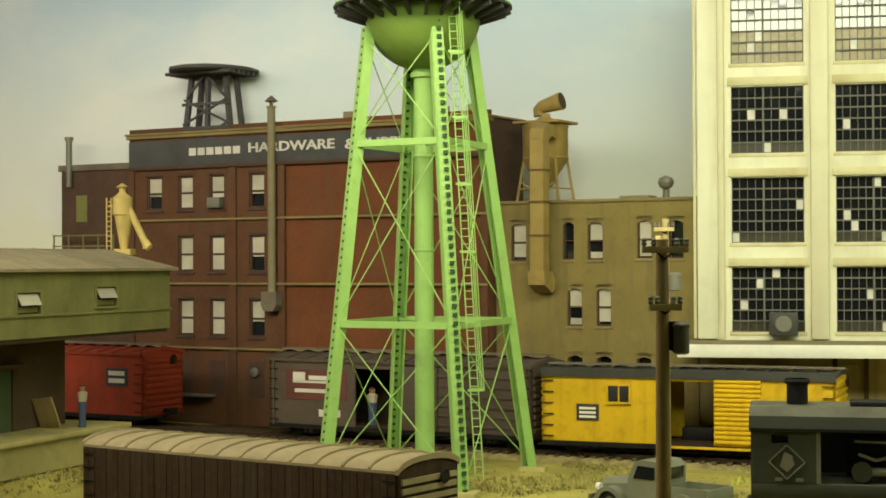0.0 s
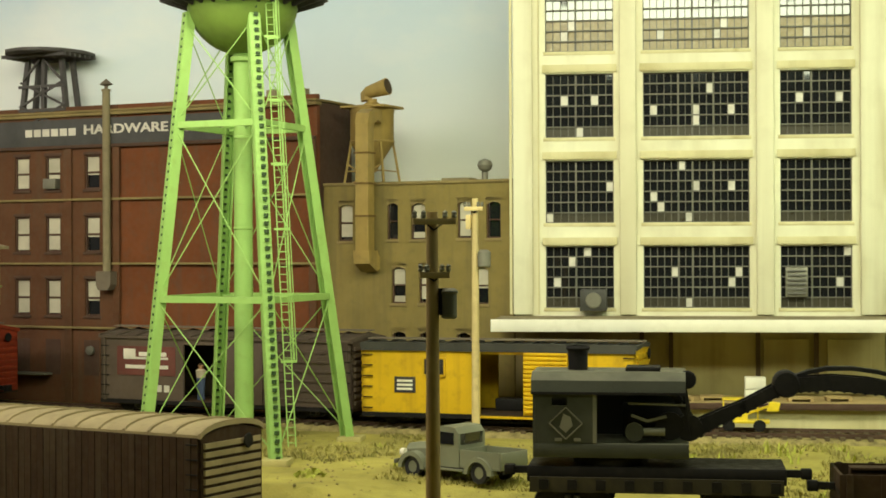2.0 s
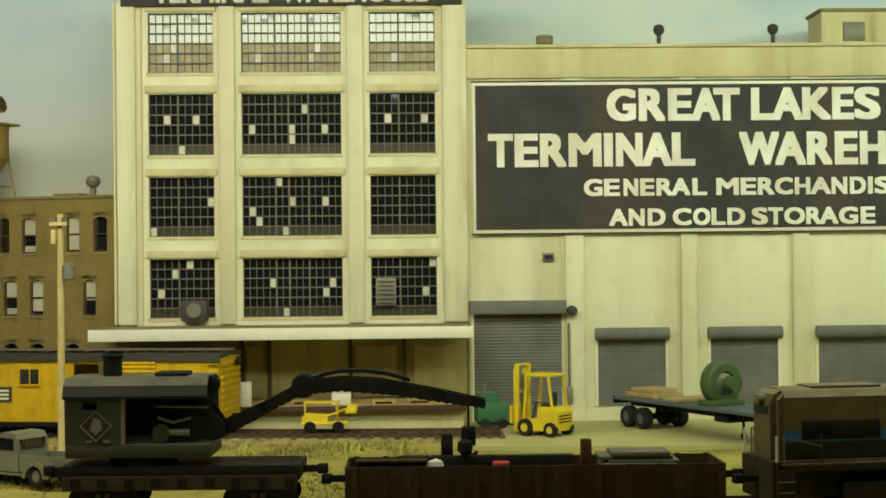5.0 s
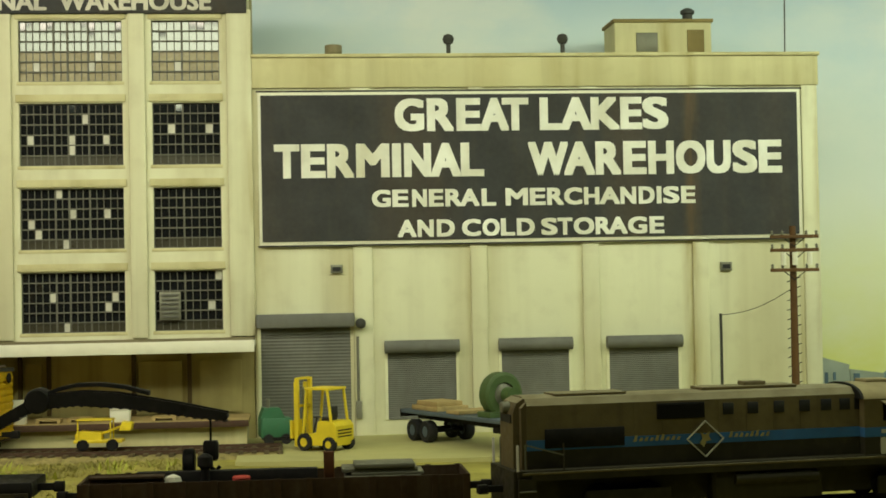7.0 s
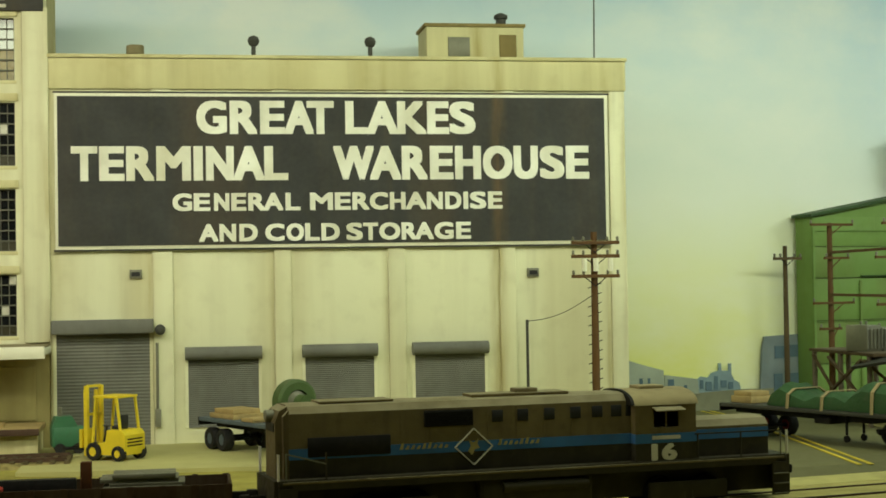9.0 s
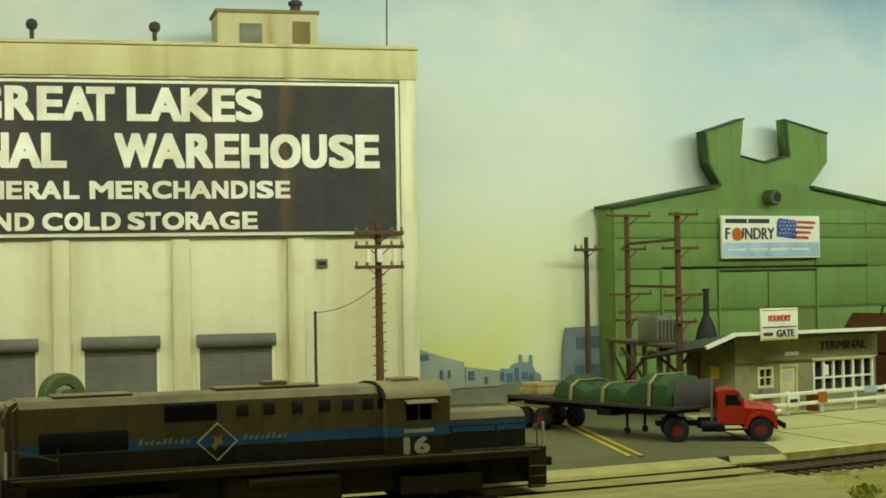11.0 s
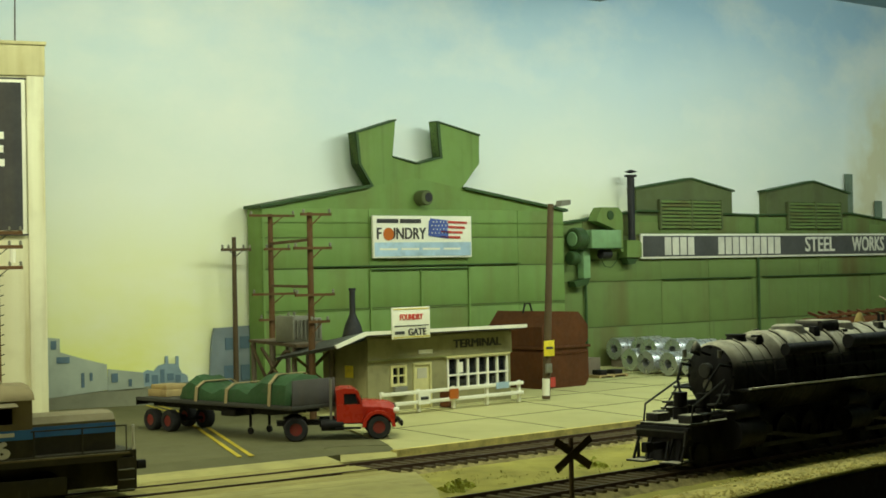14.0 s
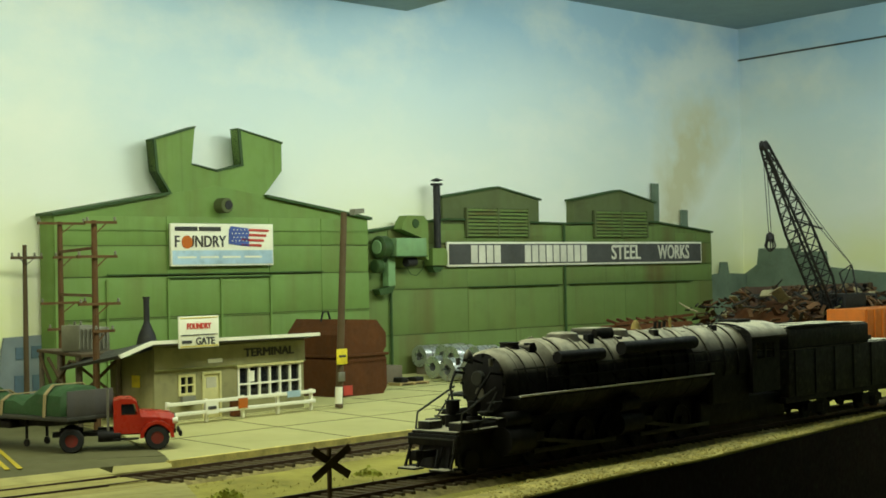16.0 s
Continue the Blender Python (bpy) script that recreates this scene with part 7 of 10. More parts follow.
    for sx in (-1, 1):
        x = sx * 0.176
        part("pilot_plate", Shape().box(*sorted((sx * 0.1835, sx * 0.1812)), -0.028, 0.028, z(0.0160), z(0.0455)), LOCOBLK, b)
        coupler(b, sx * 0.1835, sx, 0.008)
        for sy in (-1, 1):
            st = part("step_well", Shape().box(*sorted((sx * 0.1810, sx * 0.1690)), *sorted((sy * 0.0305, sy * 0.0285)), z(0.0150), z(0.0400)), LOCOBLK, b)
            for k in range(3):
                part("step", Shape().box(*sorted((sx * 0.1805, sx * 0.1695)), *sorted((sy * 0.0325, sy * 0.0300)), z(0.0160 + 0.0075 * k), z(0.0168 + 0.0075 * k)), GREY, st)
            part("grab_rail", Shape().cyl((sx * 0.181, sy * 0.029, z(0.0455)), (sx * 0.181, sy * 0.029, z(0.0640)), 0.0009, n=6), LETTER, b)
    for x in (-0.105, 0.105):
        bg = bogie(b, x, 0.0108, drop=0.0131)
        part("brake_hanger", Shape().box(-0.030, 0.030, -0.0278, -0.0262, 0.0060, 0.0190, 0.0012), LOCOBLK, bg)
    # Black fillers below the frame, added to hide the bright ground behind.
    part("centre_girder", Shape().box(-0.150, 0.150, -0.015, 0.015, -0.0060, z(0.0400), 0.001), LOCOBLK, b)
    for sx in (-1, 1):
        part("draft_gear", Shape().box(*sorted((sx * 0.138, sx * 0.1808)), -0.015, 0.015, -0.0060, z(0.0400), 0.001), LOCOBLK, b)
    part("air_tank", Shape().cyl((-0.03, -0.0265, z(0.0325)), (0.03, -0.0265, z(0.0325)), 0.0042), LOCOBLK, b)


diesel()


LOCO_AT = pose(0.932, -0.5234, RT - 0.0155, 0, 0, 19.6)
LOCO_SIZE = (1.06, 1.08, 1.15)


def steam_engine():
    b = thing("steam_locomotive", LOCO_AT, "black articulated steam locomotive with a tender", "steam locomotive")
    b.scale = LOCO_SIZE
    z = lambda v: v - RT
    # boiler in courses, with bands
    prof = [(0.004, 0.0490), (0.0210, 0.0500), (0.0230, 0.0530), (0.0236, 0.0600), (0.0236, 0.1000), (0.0285, 0.1060), (0.0285, 0.2400), (0.0292, 0.2440), (0.0292, 0.3930), (0.0005, 0.3940)]
    CZ = z(0.0815)
    part("boiler", Shape().lathe(prof, (0, 0, CZ), 32, "x"), BOILER, b, "black boiler, top paled by dust and painted light")
    for x in (0.064, 0.088, 0.112, 0.150, 0.198, 0.248, 0.300, 0.350):
        r = next(pr for pr, px in reversed(prof[:-1]) if px <= x)
        part("boiler_band", Shape().lathe([(r, x - 0.0012), (r + 0.0004, x - 0.0007), (r + 0.0004, x + 0.0007), (r, x + 0.0012)], (0, 0, CZ), 32, "x"), BOILER, b)
    front = part("smokebox_door", Shape().lathe([(0.001, 0.0455), (0.012, 0.0465), (0.017, 0.0485), (0.0195, 0.0495)], (0, 0, CZ), 28, "x"), SOOT, b, "round smokebox door")
    part("headlight", Shape().lathe([(0.0045, 0.0415), (0.0052, 0.042), (0.0052, 0.0475)], (0, 0, CZ + 0.004), 16, "x"), DARKGREY, front)
    part("number_plate", Shape().lathe([(0.004, 0.0450), (0.004, 0.0458)], (0, 0, CZ - 0.006), 14, "x"), GREY, front)
    for k in range(12):
        a = 2 * math.pi * k / 12
        part("dog_bolt", Shape().cyl((0.0478, 0.0198 * math.cos(a), CZ + 0.0198 * math.sin(a)), (0.0500, 0.0198 * math.cos(a), CZ + 0.0198 * math.sin(a)), 0.0011, n=6), SOOT, front)
    top = lambda x: CZ + next(pr for pr, px in reversed(prof[:-1]) if px <= x)
    part("chimney", Shape().lathe([(0.0085, -0.003), (0.0072, 0.001), (0.0068, 0.0020), (0.0078, 0.0028), (0.0078, 0.0036)], (0.082, 0, top(0.082)), 20), SOOT, b, "short chimney")
    for x, r, h in ((0.150, 0.0125, 0.0036), (0.222, 0.0115, 0.0036)):
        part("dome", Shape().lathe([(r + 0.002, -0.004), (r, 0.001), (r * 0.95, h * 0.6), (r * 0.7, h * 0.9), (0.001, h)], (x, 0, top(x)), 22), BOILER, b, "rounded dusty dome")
    part("sand_box", Shape().box(0.176, 0.206, -0.013, 0.013, top(0.19) - 0.004, top(0.19) + 0.005, 0.003), BOILER, b)
    part("feedwater_heater", Shape().cyl((0.094, -0.013, CZ + 0.0215), (0.094, 0.013, CZ + 0.0215), 0.0052, n=18), BOILER, b, "dusty feedwater heater")
    part("bell", Shape().lathe([(0.0045, 0), (0.0035, 0.003), (0.002, 0.006), (0.0008, 0.0068)], (0.255, 0, top(0.25) + 0.001), 14), HOPPER, b, "small brass bell")
    for x in (0.285, 0.292, 0.299):
        part("safety_valve", Shape().cyl((x, 0, top(x) - 0.001), (x, 0, top(x) + 0.0055), 0.0014, n=8), SOOT, b)
    part("whistle", Shape().cyl((0.315, 0.004, top(0.31) - 0.001), (0.315, 0.004, top(0.31) + 0.008), 0.0012, n=8), HOPPER, b)
    for sy in (-1, 1):
        part("handrail", Shape().bar((0.052, sy * 0.0268, CZ + 0.010), (0.385, sy * 0.0312, CZ + 0.010), 0.0010), DARKGREY, b)
        part("running_board", Shape().box(0.050, 0.322, *sorted((sy * 0.0345, sy * 0.020)), z(0.0718), z(0.0732)), SOOT, b)
        part("running_board_edge", Shape().box(0.050, 0.322, *sorted((sy * 0.0352, sy * 0.0328)), z(0.0731), z(0.0743)), WHITE, b, "pale running-board edge")
        for x0, x1, yy, zz, r in ((0.105, 0.165, 0.0275, 0.0975, 0.0042), (0.190, 0.300, 0.0285, 0.1000, 0.0050)):
            part("air_reservoir", Shape().cyl((x0, sy * yy, z(zz)), (x1, sy * yy, z(zz)), r, n=14), SOOT, b)
        for k, x in enumerate((0.07, 0.10, 0.135, 0.175, 0.21, 0.25)):
            part("pipe", Shape().bar((x, sy * 0.026, CZ + 0.004), (x + 0.006, sy * 0.0325, z(0.0765)), 0.0013), SOOT, b)
        part("piping", Shape().bar((0.09, sy * 0.029, CZ + 0.002), (0.34, sy * 0.0315, CZ + 0.002), 0.0016), SOOT, b)
        # two engines: cylinders, drivers, rods
        for e, (xc, first) in enumerate(((0.052, 0.085), (0.200, 0.228))):
            part("cylinder", Shape().cyl((xc - 0.016, sy * 0.0265, z(0.0440)), (xc + 0.014, sy * 0.0265, z(0.0440)), 0.0100 if e == 0 else 0.0082, n=20), SOOT, b)
            part("valve_chest", Shape().cyl((xc - 0.015, sy * 0.0265, z(0.0580)), (xc + 0.013, sy * 0.0265, z(0.0580)), 0.0055, n=16), SOOT, b)
            for k in range(4):
                x = first + 0.0335 * k
                w = part("driving_wheel", Shape().lathe([(0.0150, sy * 0.0145), (0.0142, sy * 0.0158), (0.0142, sy * 0.0186), (0.0122, sy * 0.0186), (0.0122, sy * 0.0172), (0.004, sy * 0.0172), (0.004, sy * 0.0196)], (x, 0, 0.0142), 22, "y"), SOOT, b)
                part("counterweight", Shape().box(x - 0.008, x + 0.008, *sorted((sy * 0.0188, sy * 0.0176)), 0.0035, 0.0085), SOOT, w)
            part("side_rod", Shape().box(first - 0.004, first + 0.1045, *sorted((sy * 0.0225, sy * 0.0208)), 0.0080, 0.0112, 0.0005), DARKGREY, b)
            part("main_rod", Shape().bar((xc + 0.012, sy * 0.0245, z(0.0440)), (first + 0.067, sy * 0.0245, 0.0098), 0.0016, 0.0028), DARKGREY, b)
            part("crosshead_guide", Shape().box(xc + 0.012, xc + 0.034, *sorted((sy * 0.0280, sy * 0.0255)), z(0.0415), z(0.0470)), SOOT, b)
        part("side_frame", Shape().box(0.07, 0.36, *sorted((sy * 0.0120, sy * 0.0100)), 0.010, 0.030), SOOT, b)
    # Solid black fillers, added so no lit ground shows under the engine.
    part("frame_bed", Shape().box(0.030, 0.330, -0.0135, 0.0135, 0.0022, z(0.0560), 0.001), SOOT, b, "added black filler between the drivers")
    part("ash_pan", Shape().box(0.318, 0.470, -0.022, 0.022, 0.006, z(0.0500), 0.002), SOOT, b)
    for k, x in enumerate((0.072, 0.097, 0.118, 0.143, 0.157, 0.181, 0.203, 0.228, 0.248, 0.266, 0.290, 0.322, 0.352, 0.372)):
        r = next(pr for pr, px in reversed(prof[:-1]) if px <= x) + 0.0008
        lean = 0.004 * math.sin(3.1 * k)
        for sy in (-1, 1):
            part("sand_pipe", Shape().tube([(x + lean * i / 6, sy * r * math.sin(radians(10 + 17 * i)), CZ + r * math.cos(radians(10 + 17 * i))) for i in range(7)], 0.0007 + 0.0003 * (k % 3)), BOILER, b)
    for k, (x, y) in enumerate(((0.094, -0.010), (0.127, 0.006), (0.166, -0.014), (0.209, -0.012), (0.238, 0.004), (0.262, -0.013), (0.310, -0.010), (0.334, 0.002), (0.358, -0.012))):
        part("boiler_fitting", Shape().box(x - 0.004, x + 0.004, y - 0.003, y + 0.003, CZ + 0.018, CZ + 0.0265 + 0.0016 * (k % 3), 0.0008), BOILER if k % 2 else SOOT, b)
    part("firebox", Shape().box(0.330, 0.396, -0.027, 0.027, z(0.0480), CZ + 0.004, 0.002), SOOT, b)
    # pilot: deck, air pumps, steps, cowcatcher, coupler
    pil = new("pilot")
    pil.parent = b
    tagged(pil, "front pilot deck with air pumps and railings")
    pil.matrix_basis = pose(-0.012, 0, 0)
    pil.scale = (1.12, 0.78, 1)
    part("deck", Shape().box(0.004, 0.060, -0.027, 0.027, z(0.0515), z(0.0535), 0.0004), BOILER, pil)
    part("buffer_beam", Shape().box(0.002, 0.006, -0.030, 0.030, z(0.0440), z(0.0515), 0.0006), SOOT, pil)
    part("pilot_plate", Shape().prism([(0.005, z(0.0440)), (0.009, z(0.0440)), (0.006, z(0.0290)), (0.001, z(0.0290))], -0.019, 0.019), SOOT, pil)
    for sy in (-1, 1):
        part("foot_board", Shape().box(-0.009, 0.001, *sorted((sy * 0.029, sy * 0.009)), z(0.0285), z(0.0298), 0.0003), BOILER, pil, "dusty foot board")
        for y in (0.027, 0.012):
            part("board_hanger", Shape().bar((-0.003, sy * y, z(0.0298)), (0.003, sy * y, z(0.0440)), 0.0016), SOOT, pil)
        part("tool_box", Shape().box(0.009, 0.022, *sorted((sy * 0.026, sy * 0.011)), z(0.0536), z(0.0590), 0.0006), BOILER, pil, "dusty deck box")
        part("cylinder_step", Shape().box(0.036, 0.062, *sorted((sy * 0.0385, sy * 0.0270)), z(0.0590), z(0.0603)), BOILER, pil)
        part("pump_pipe", Shape().tube([(0.034, sy * 0.013, z(0.0715)), (0.036, sy * 0.018, z(0.0800)), (0.044, sy * 0.0215, z(0.0900)), (0.058, sy * 0.0235, z(0.0880))], 0.0011), SOOT, pil)
        part("ladder_rail", Shape().bar((0.024, sy * 0.0285, z(0.0535)), (0.046, sy * 0.0265, z(0.0770)), 0.0010), DARKGREY, pil)
    part("uncoupling_lever", Shape().bar((0.000, -0.029, z(0.0490)), (0.000, 0.029, z(0.0490)), 0.0010).bar((0.000, -0.029, z(0.0490)), (-0.002, -0.029, z(0.0400)), 0.0010), DARKGREY, pil)
    part("bell", Shape().lathe([(0.0042, 0), (0.0034, 0.003), (0.0018, 0.0055), (0.0007, 0.0065)], (0.040, 0, z(0.0995)), 14), BOILER, pil, "dusty bell before the smokebox")
    part("bell_bracket", Shape().bar((0.040, -0.006, z(0.0985)), (0.049, -0.006, z(0.0960)), 0.0014).bar((0.040, 0.006, z(0.0985)), (0.049, 0.006, z(0.0960)), 0.0014).bar((0.040, -0.006, z(0.0985)), (0.040, 0.006, z(0.0985)), 0.0014), SOOT, pil)
    for sy in (-0.013, 0.013):
        part("air_pump", Shape().cyl((0.034, sy, z(0.0535)), (0.034, sy, z(0.0615)), 0.0062, n=16).cyl((0.034, sy, z(0.0630)), (0.034, sy, z(0.0715)), 0.0055, n=16).cyl((0.034, sy, z(0.0610)), (0.034, sy, z(0.0640)), 0.0030, n=10), SOOT, pil, "cross-compound air pump")
    for sy in (-1, 1):
        part("hand_rail", Shape().cyl((0.008, sy * 0.027, z(0.0535)), (0.010, sy * 0.027, z(0.0650)), 0.0008, n=6).cyl((0.010, sy * 0.027, z(0.0650)), (0.046, sy * 0.025, z(0.0800)), 0.0008, n=6), DARKGREY, pil)
        for k in range(4):
            part("step", Shape().box(0.010 + 0.010 * k, 0.019 + 0.010 * k, *sorted((sy * 0.030, sy * 0.021)), z(0.0530 + 0.0055 * k), z(0.0540 + 0.0055 * k)), DARKGREY, pil)
        part("marker_lamp", Shape().cyl((0.046, sy * 0.020, CZ + 0.013), (0.046, sy * 0.020, CZ + 0.018), 0.0018, n=10), GREY, pil)
        part("foot_step", Shape().box(0.000, 0.009, *sorted((sy * 0.031, sy * 0.024)), z(0.0290), z(0.0300)).box(0.003, 0.005, *sorted((sy * 0.0300, sy * 0.0285)), z(0.0300), z(0.0390)), SOOT, pil)
        part("leading_wheel", Shape().lathe([(0.0088, sy * 0.0145), (0.0078, sy * 0.0158), (0.0078, sy * 0.0186), (0.003, sy * 0.0190)], (0.026, 0, 0.0078), 18, "y"), SOOT, pil)
    part("coupler", Shape().box(-0.010, 0.004, -0.0024, 0.0024, z(0.0370), z(0.0415)).box(-0.016, -0.009, -0.0036, 0.0036, z(0.0360), z(0.0425), 0.0008), SOOT, pil)
    part("air_hose", Shape().cyl((0.000, -0.010, z(0.0420)), (-0.005, -0.012, z(0.0310)), 0.0011, n=6), RUBBER, pil)
    # cab
    cab = new("cab")
    cab.parent = b
    tagged(cab, "black cab with side windows")
    cab.matrix_basis = pose(0.041, 0, -0.0065)
    for sy in (-1, 1):
        part("cab_side", wall_with_holes(0.352, 0.402, z(0.0600), z(0.1080), [(0.360, 0.374, z(0.0880), z(0.1010)), (0.378, 0.392, z(0.0880), z(0.1010))], *sorted((sy * 0.0320, sy * 0.0305))), SOOT, cab)
    part("cab_front", Shape().box(0.352, 0.3535, -0.0305, 0.0305, z(0.0600), z(0.1080)), SOOT, cab)
    arc = [(-0.0345, z(0.1065))] + [(-0.034 * math.cos(a), z(0.1075) + 0.0110 * math.sin(a)) for a in [math.pi * k / 10 for k in range(11)]] + [(0.0345, z(0.1065))]
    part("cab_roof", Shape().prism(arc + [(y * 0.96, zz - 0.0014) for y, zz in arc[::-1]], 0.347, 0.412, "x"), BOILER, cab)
    part("roof_hatch", Shape().box(0.365, 0.390, -0.010, 0.010, z(0.1180), z(0.1205), 0.0005), SOOT, cab)
    # tender
    t = thing("tender", LOCO_AT @ pose(0.456 * LOCO_SIZE[0], 0, 0), "black coal tender, coupled behind the locomotive", "tender")
    t.scale = LOCO_SIZE
    part("frame", Shape().box(0.0, 0.262, -0.030, 0.030, z(0.0400), z(0.0450), 0.0006), SOOT, t)
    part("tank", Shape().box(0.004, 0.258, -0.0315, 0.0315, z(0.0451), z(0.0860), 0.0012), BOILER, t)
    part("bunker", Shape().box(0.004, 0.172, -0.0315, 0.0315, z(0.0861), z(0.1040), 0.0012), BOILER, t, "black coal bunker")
    for sy in (-1, 1):
        part("coal_board", Shape().prism([(0.004, z(0.1040)), (0.132, z(0.1040)), (0.132, z(0.1062)), (0.020, z(0.1070)), (0.004, z(0.1062))], *sorted((sy * 0.0315, sy * 0.0300))), SOOT, t)
        for k in range(7):
            part("rib", Shape().box(0.016 + 0.04 * k, 0.018 + 0.04 * k, *sorted((sy * 0.0322, sy * 0.0314)), z(0.0455), z(0.0855)), SOOT, t)
        part("handrail", Shape().bar((0.006, sy * 0.0325, z(0.0870)), (0.256, sy * 0.0325, z(0.0870)), 0.0009), SOOT, t)
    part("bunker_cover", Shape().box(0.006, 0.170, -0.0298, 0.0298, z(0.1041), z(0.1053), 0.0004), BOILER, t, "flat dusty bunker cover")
    for x in (0.045, 0.088, 0.130):
        part("cover_seam", Shape().box(x, x + 0.0012, -0.0298, 0.0298, z(0.1054), z(0.1058)), SOOT, t)
    part("water_hatch", Shape().box(0.195, 0.225, -0.010, 0.010, z(0.0860), z(0.0905), 0.0008), SOOT, t)
    for x in (0.075, 0.190):
        bogie(t, x, 0.0085)
    coupler(t, 0.262, 1)


steam_engine()

# ---- road vehicles and yard things ----


def road_wheel(parent, x, y, r, w, rim, name="wheel"):
    h = new(name)
    h.parent = parent
    h.matrix_basis = pose(x, y, r)
    part("tyre", Shape().lathe([(r * 0.52, -w / 2), (r * 0.9, -w / 2), (r, -w * 0.32), (r, w * 0.32), (r * 0.9, w / 2), (r * 0.52, w / 2), (r * 0.52, -w / 2)], n=24, axis="y"), RUBBER, h)
    part("rim", Shape().lathe([(r * 0.52, -w * 0.40), (r * 0.42, -w * 0.2), (r * 0.2, -w * 0.25), (r * 0.2, w * 0.25), (r * 0.42, w * 0.2), (r * 0.52, w * 0.40)], n=16, axis="y"), rim, h)
    return h


def pickup():
    p = thing("pickup_truck", base(-0.361, -0.344, -31, G - 0.0045), "faded grey-green old pickup with rounded fenders", "pickup truck")
    p.scale = (0.98, 0.98, 1.05)
    W = 0.0165
    part("chassis", Shape().box(-0.044, 0.046, -0.011, 0.011, 0.0075, 0.0105), SOOT, p)
    part("bonnet", Shape().rings([[(x, y * w, zz) for y, zz in ((-1, 0.010), (1, 0.010), (1, h - 0.004), (0.6, h), (-0.6, h), (-1, h - 0.004))] for x, w, h in ((-0.0475, 0.0075, 0.0195), (-0.0455, 0.0095, 0.0225), (-0.030, 0.0115, 0.0245), (-0.018, 0.0125, 0.0250))]), TRUCK_G, p, "rounded bonnet")
    part("grille", Shape().box(-0.0488, -0.0470, -0.0060, 0.0060, 0.0110, 0.0185, 0.0006), GREY, p)
    cabp = [(-0.018, 0.010), (0.010, 0.010), (0.010, 0.0330), (0.006, 0.0372), (-0.006, 0.0378), (-0.0115, 0.0360), (-0.0175, 0.0250)]
    part("cab", Shape().rings([[(x, y, zz) for x, zz in cabp] for y in (-W + 0.0005, -W + 0.0025)]).rings([[(x, y, zz) for x, zz in cabp] for y in (W - 0.0025, W - 0.0005)]).prism([(-0.006, 0.0378), (0.006, 0.0372), (0.010, 0.0330), (0.0088, 0.0330), (0.005, 0.0360), (-0.006, 0.0366)], -W + 0.0025, W - 0.0025).box(0.0085, 0.010, -W + 0.0025, W - 0.0025, 0.010, 0.0250), TRUCK_G, p, "rounded cab")
    part("side_window", Shape().prism([(-0.0125, 0.0255), (0.0055, 0.0255), (0.0055, 0.0335), (-0.0085, 0.0340)], -W - 0.0002, -W + 0.0004), PANE, p)
    part("rear_window", Shape().box(0.0102, 0.0108, -0.009, 0.009, 0.0265, 0.0330), PANE, p)
    part("windscreen", Shape().rings([[(-0.0172, -0.0135, 0.0255), (-0.0172, 0.0135, 0.0255), (-0.0115, 0.0125, 0.0350), (-0.0115, -0.0125, 0.0350)], [(-0.0164, -0.0135, 0.0255), (-0.0164, 0.0135, 0.0255), (-0.0107, 0.0125, 0.0350), (-0.0107, -0.0125, 0.0350)]]), PANE, p)
    bed = new("bed")
    bed.parent = p
    part("bed_floor", Shape().box(0.0115, 0.0475, -W, W, 0.0105, 0.0120), TRUCK_G, bed)
    for sy in (-1, 1):
        part("bed_side", Shape().box(0.0115, 0.0475, *sorted((sy * W, sy * (W - 0.0014))), 0.0121, 0.0225), TRUCK_G, bed)
    part("bed_front", Shape().box(0.0115, 0.0127, -W + 0.0014, W - 0.0014, 0.0121, 0.0225), TRUCK_G, bed)
    part("tailgate", Shape().box(0.0476, 0.0490, -W, W, 0.0108, 0.0222, 0.0004), TRUCK_G, bed)
    for x in (-0.033, 0.029):
        for sy in (-1, 1):
            arc = [(x + 0.0125 * math.cos(a), 0.0068 + 0.0118 * math.sin(a)) for a in [math.pi * k / 10 for k in range(11)]]
            inn = [(x + 0.0090 * math.cos(a), 0.0068 + 0.0088 * math.sin(a)) for a in [math.pi * k / 10 for k in range(11)]]
            part("fender", Shape().prism(arc + inn[::-1], *sorted((sy * 0.0100, sy * 0.0192))), TRUCK_G, p, "rounded fender")
            road_wheel(p, x, sy * 0.0148, 0.0080, 0.0046, TRUCK_G)
    part("running_step", Shape().box(-0.020, 0.016, -0.0190, -0.0160, 0.0078, 0.0092, 0.0004), TRUCK_G, p)
    for sy in (-1, 1):
        part("headlight", Shape().lathe([(0.0028, -0.0478), (0.0030, -0.0465), (0.0030, -0.0440)], (0, sy * 0.0115, 0.0165), 12, "x"), WHITE, p)
    part("bumper", Shape().box(-0.0520, -0.0505, -0.0165, 0.0165, 0.0088, 0.0118, 0.0005), GREY, p)


pickup()


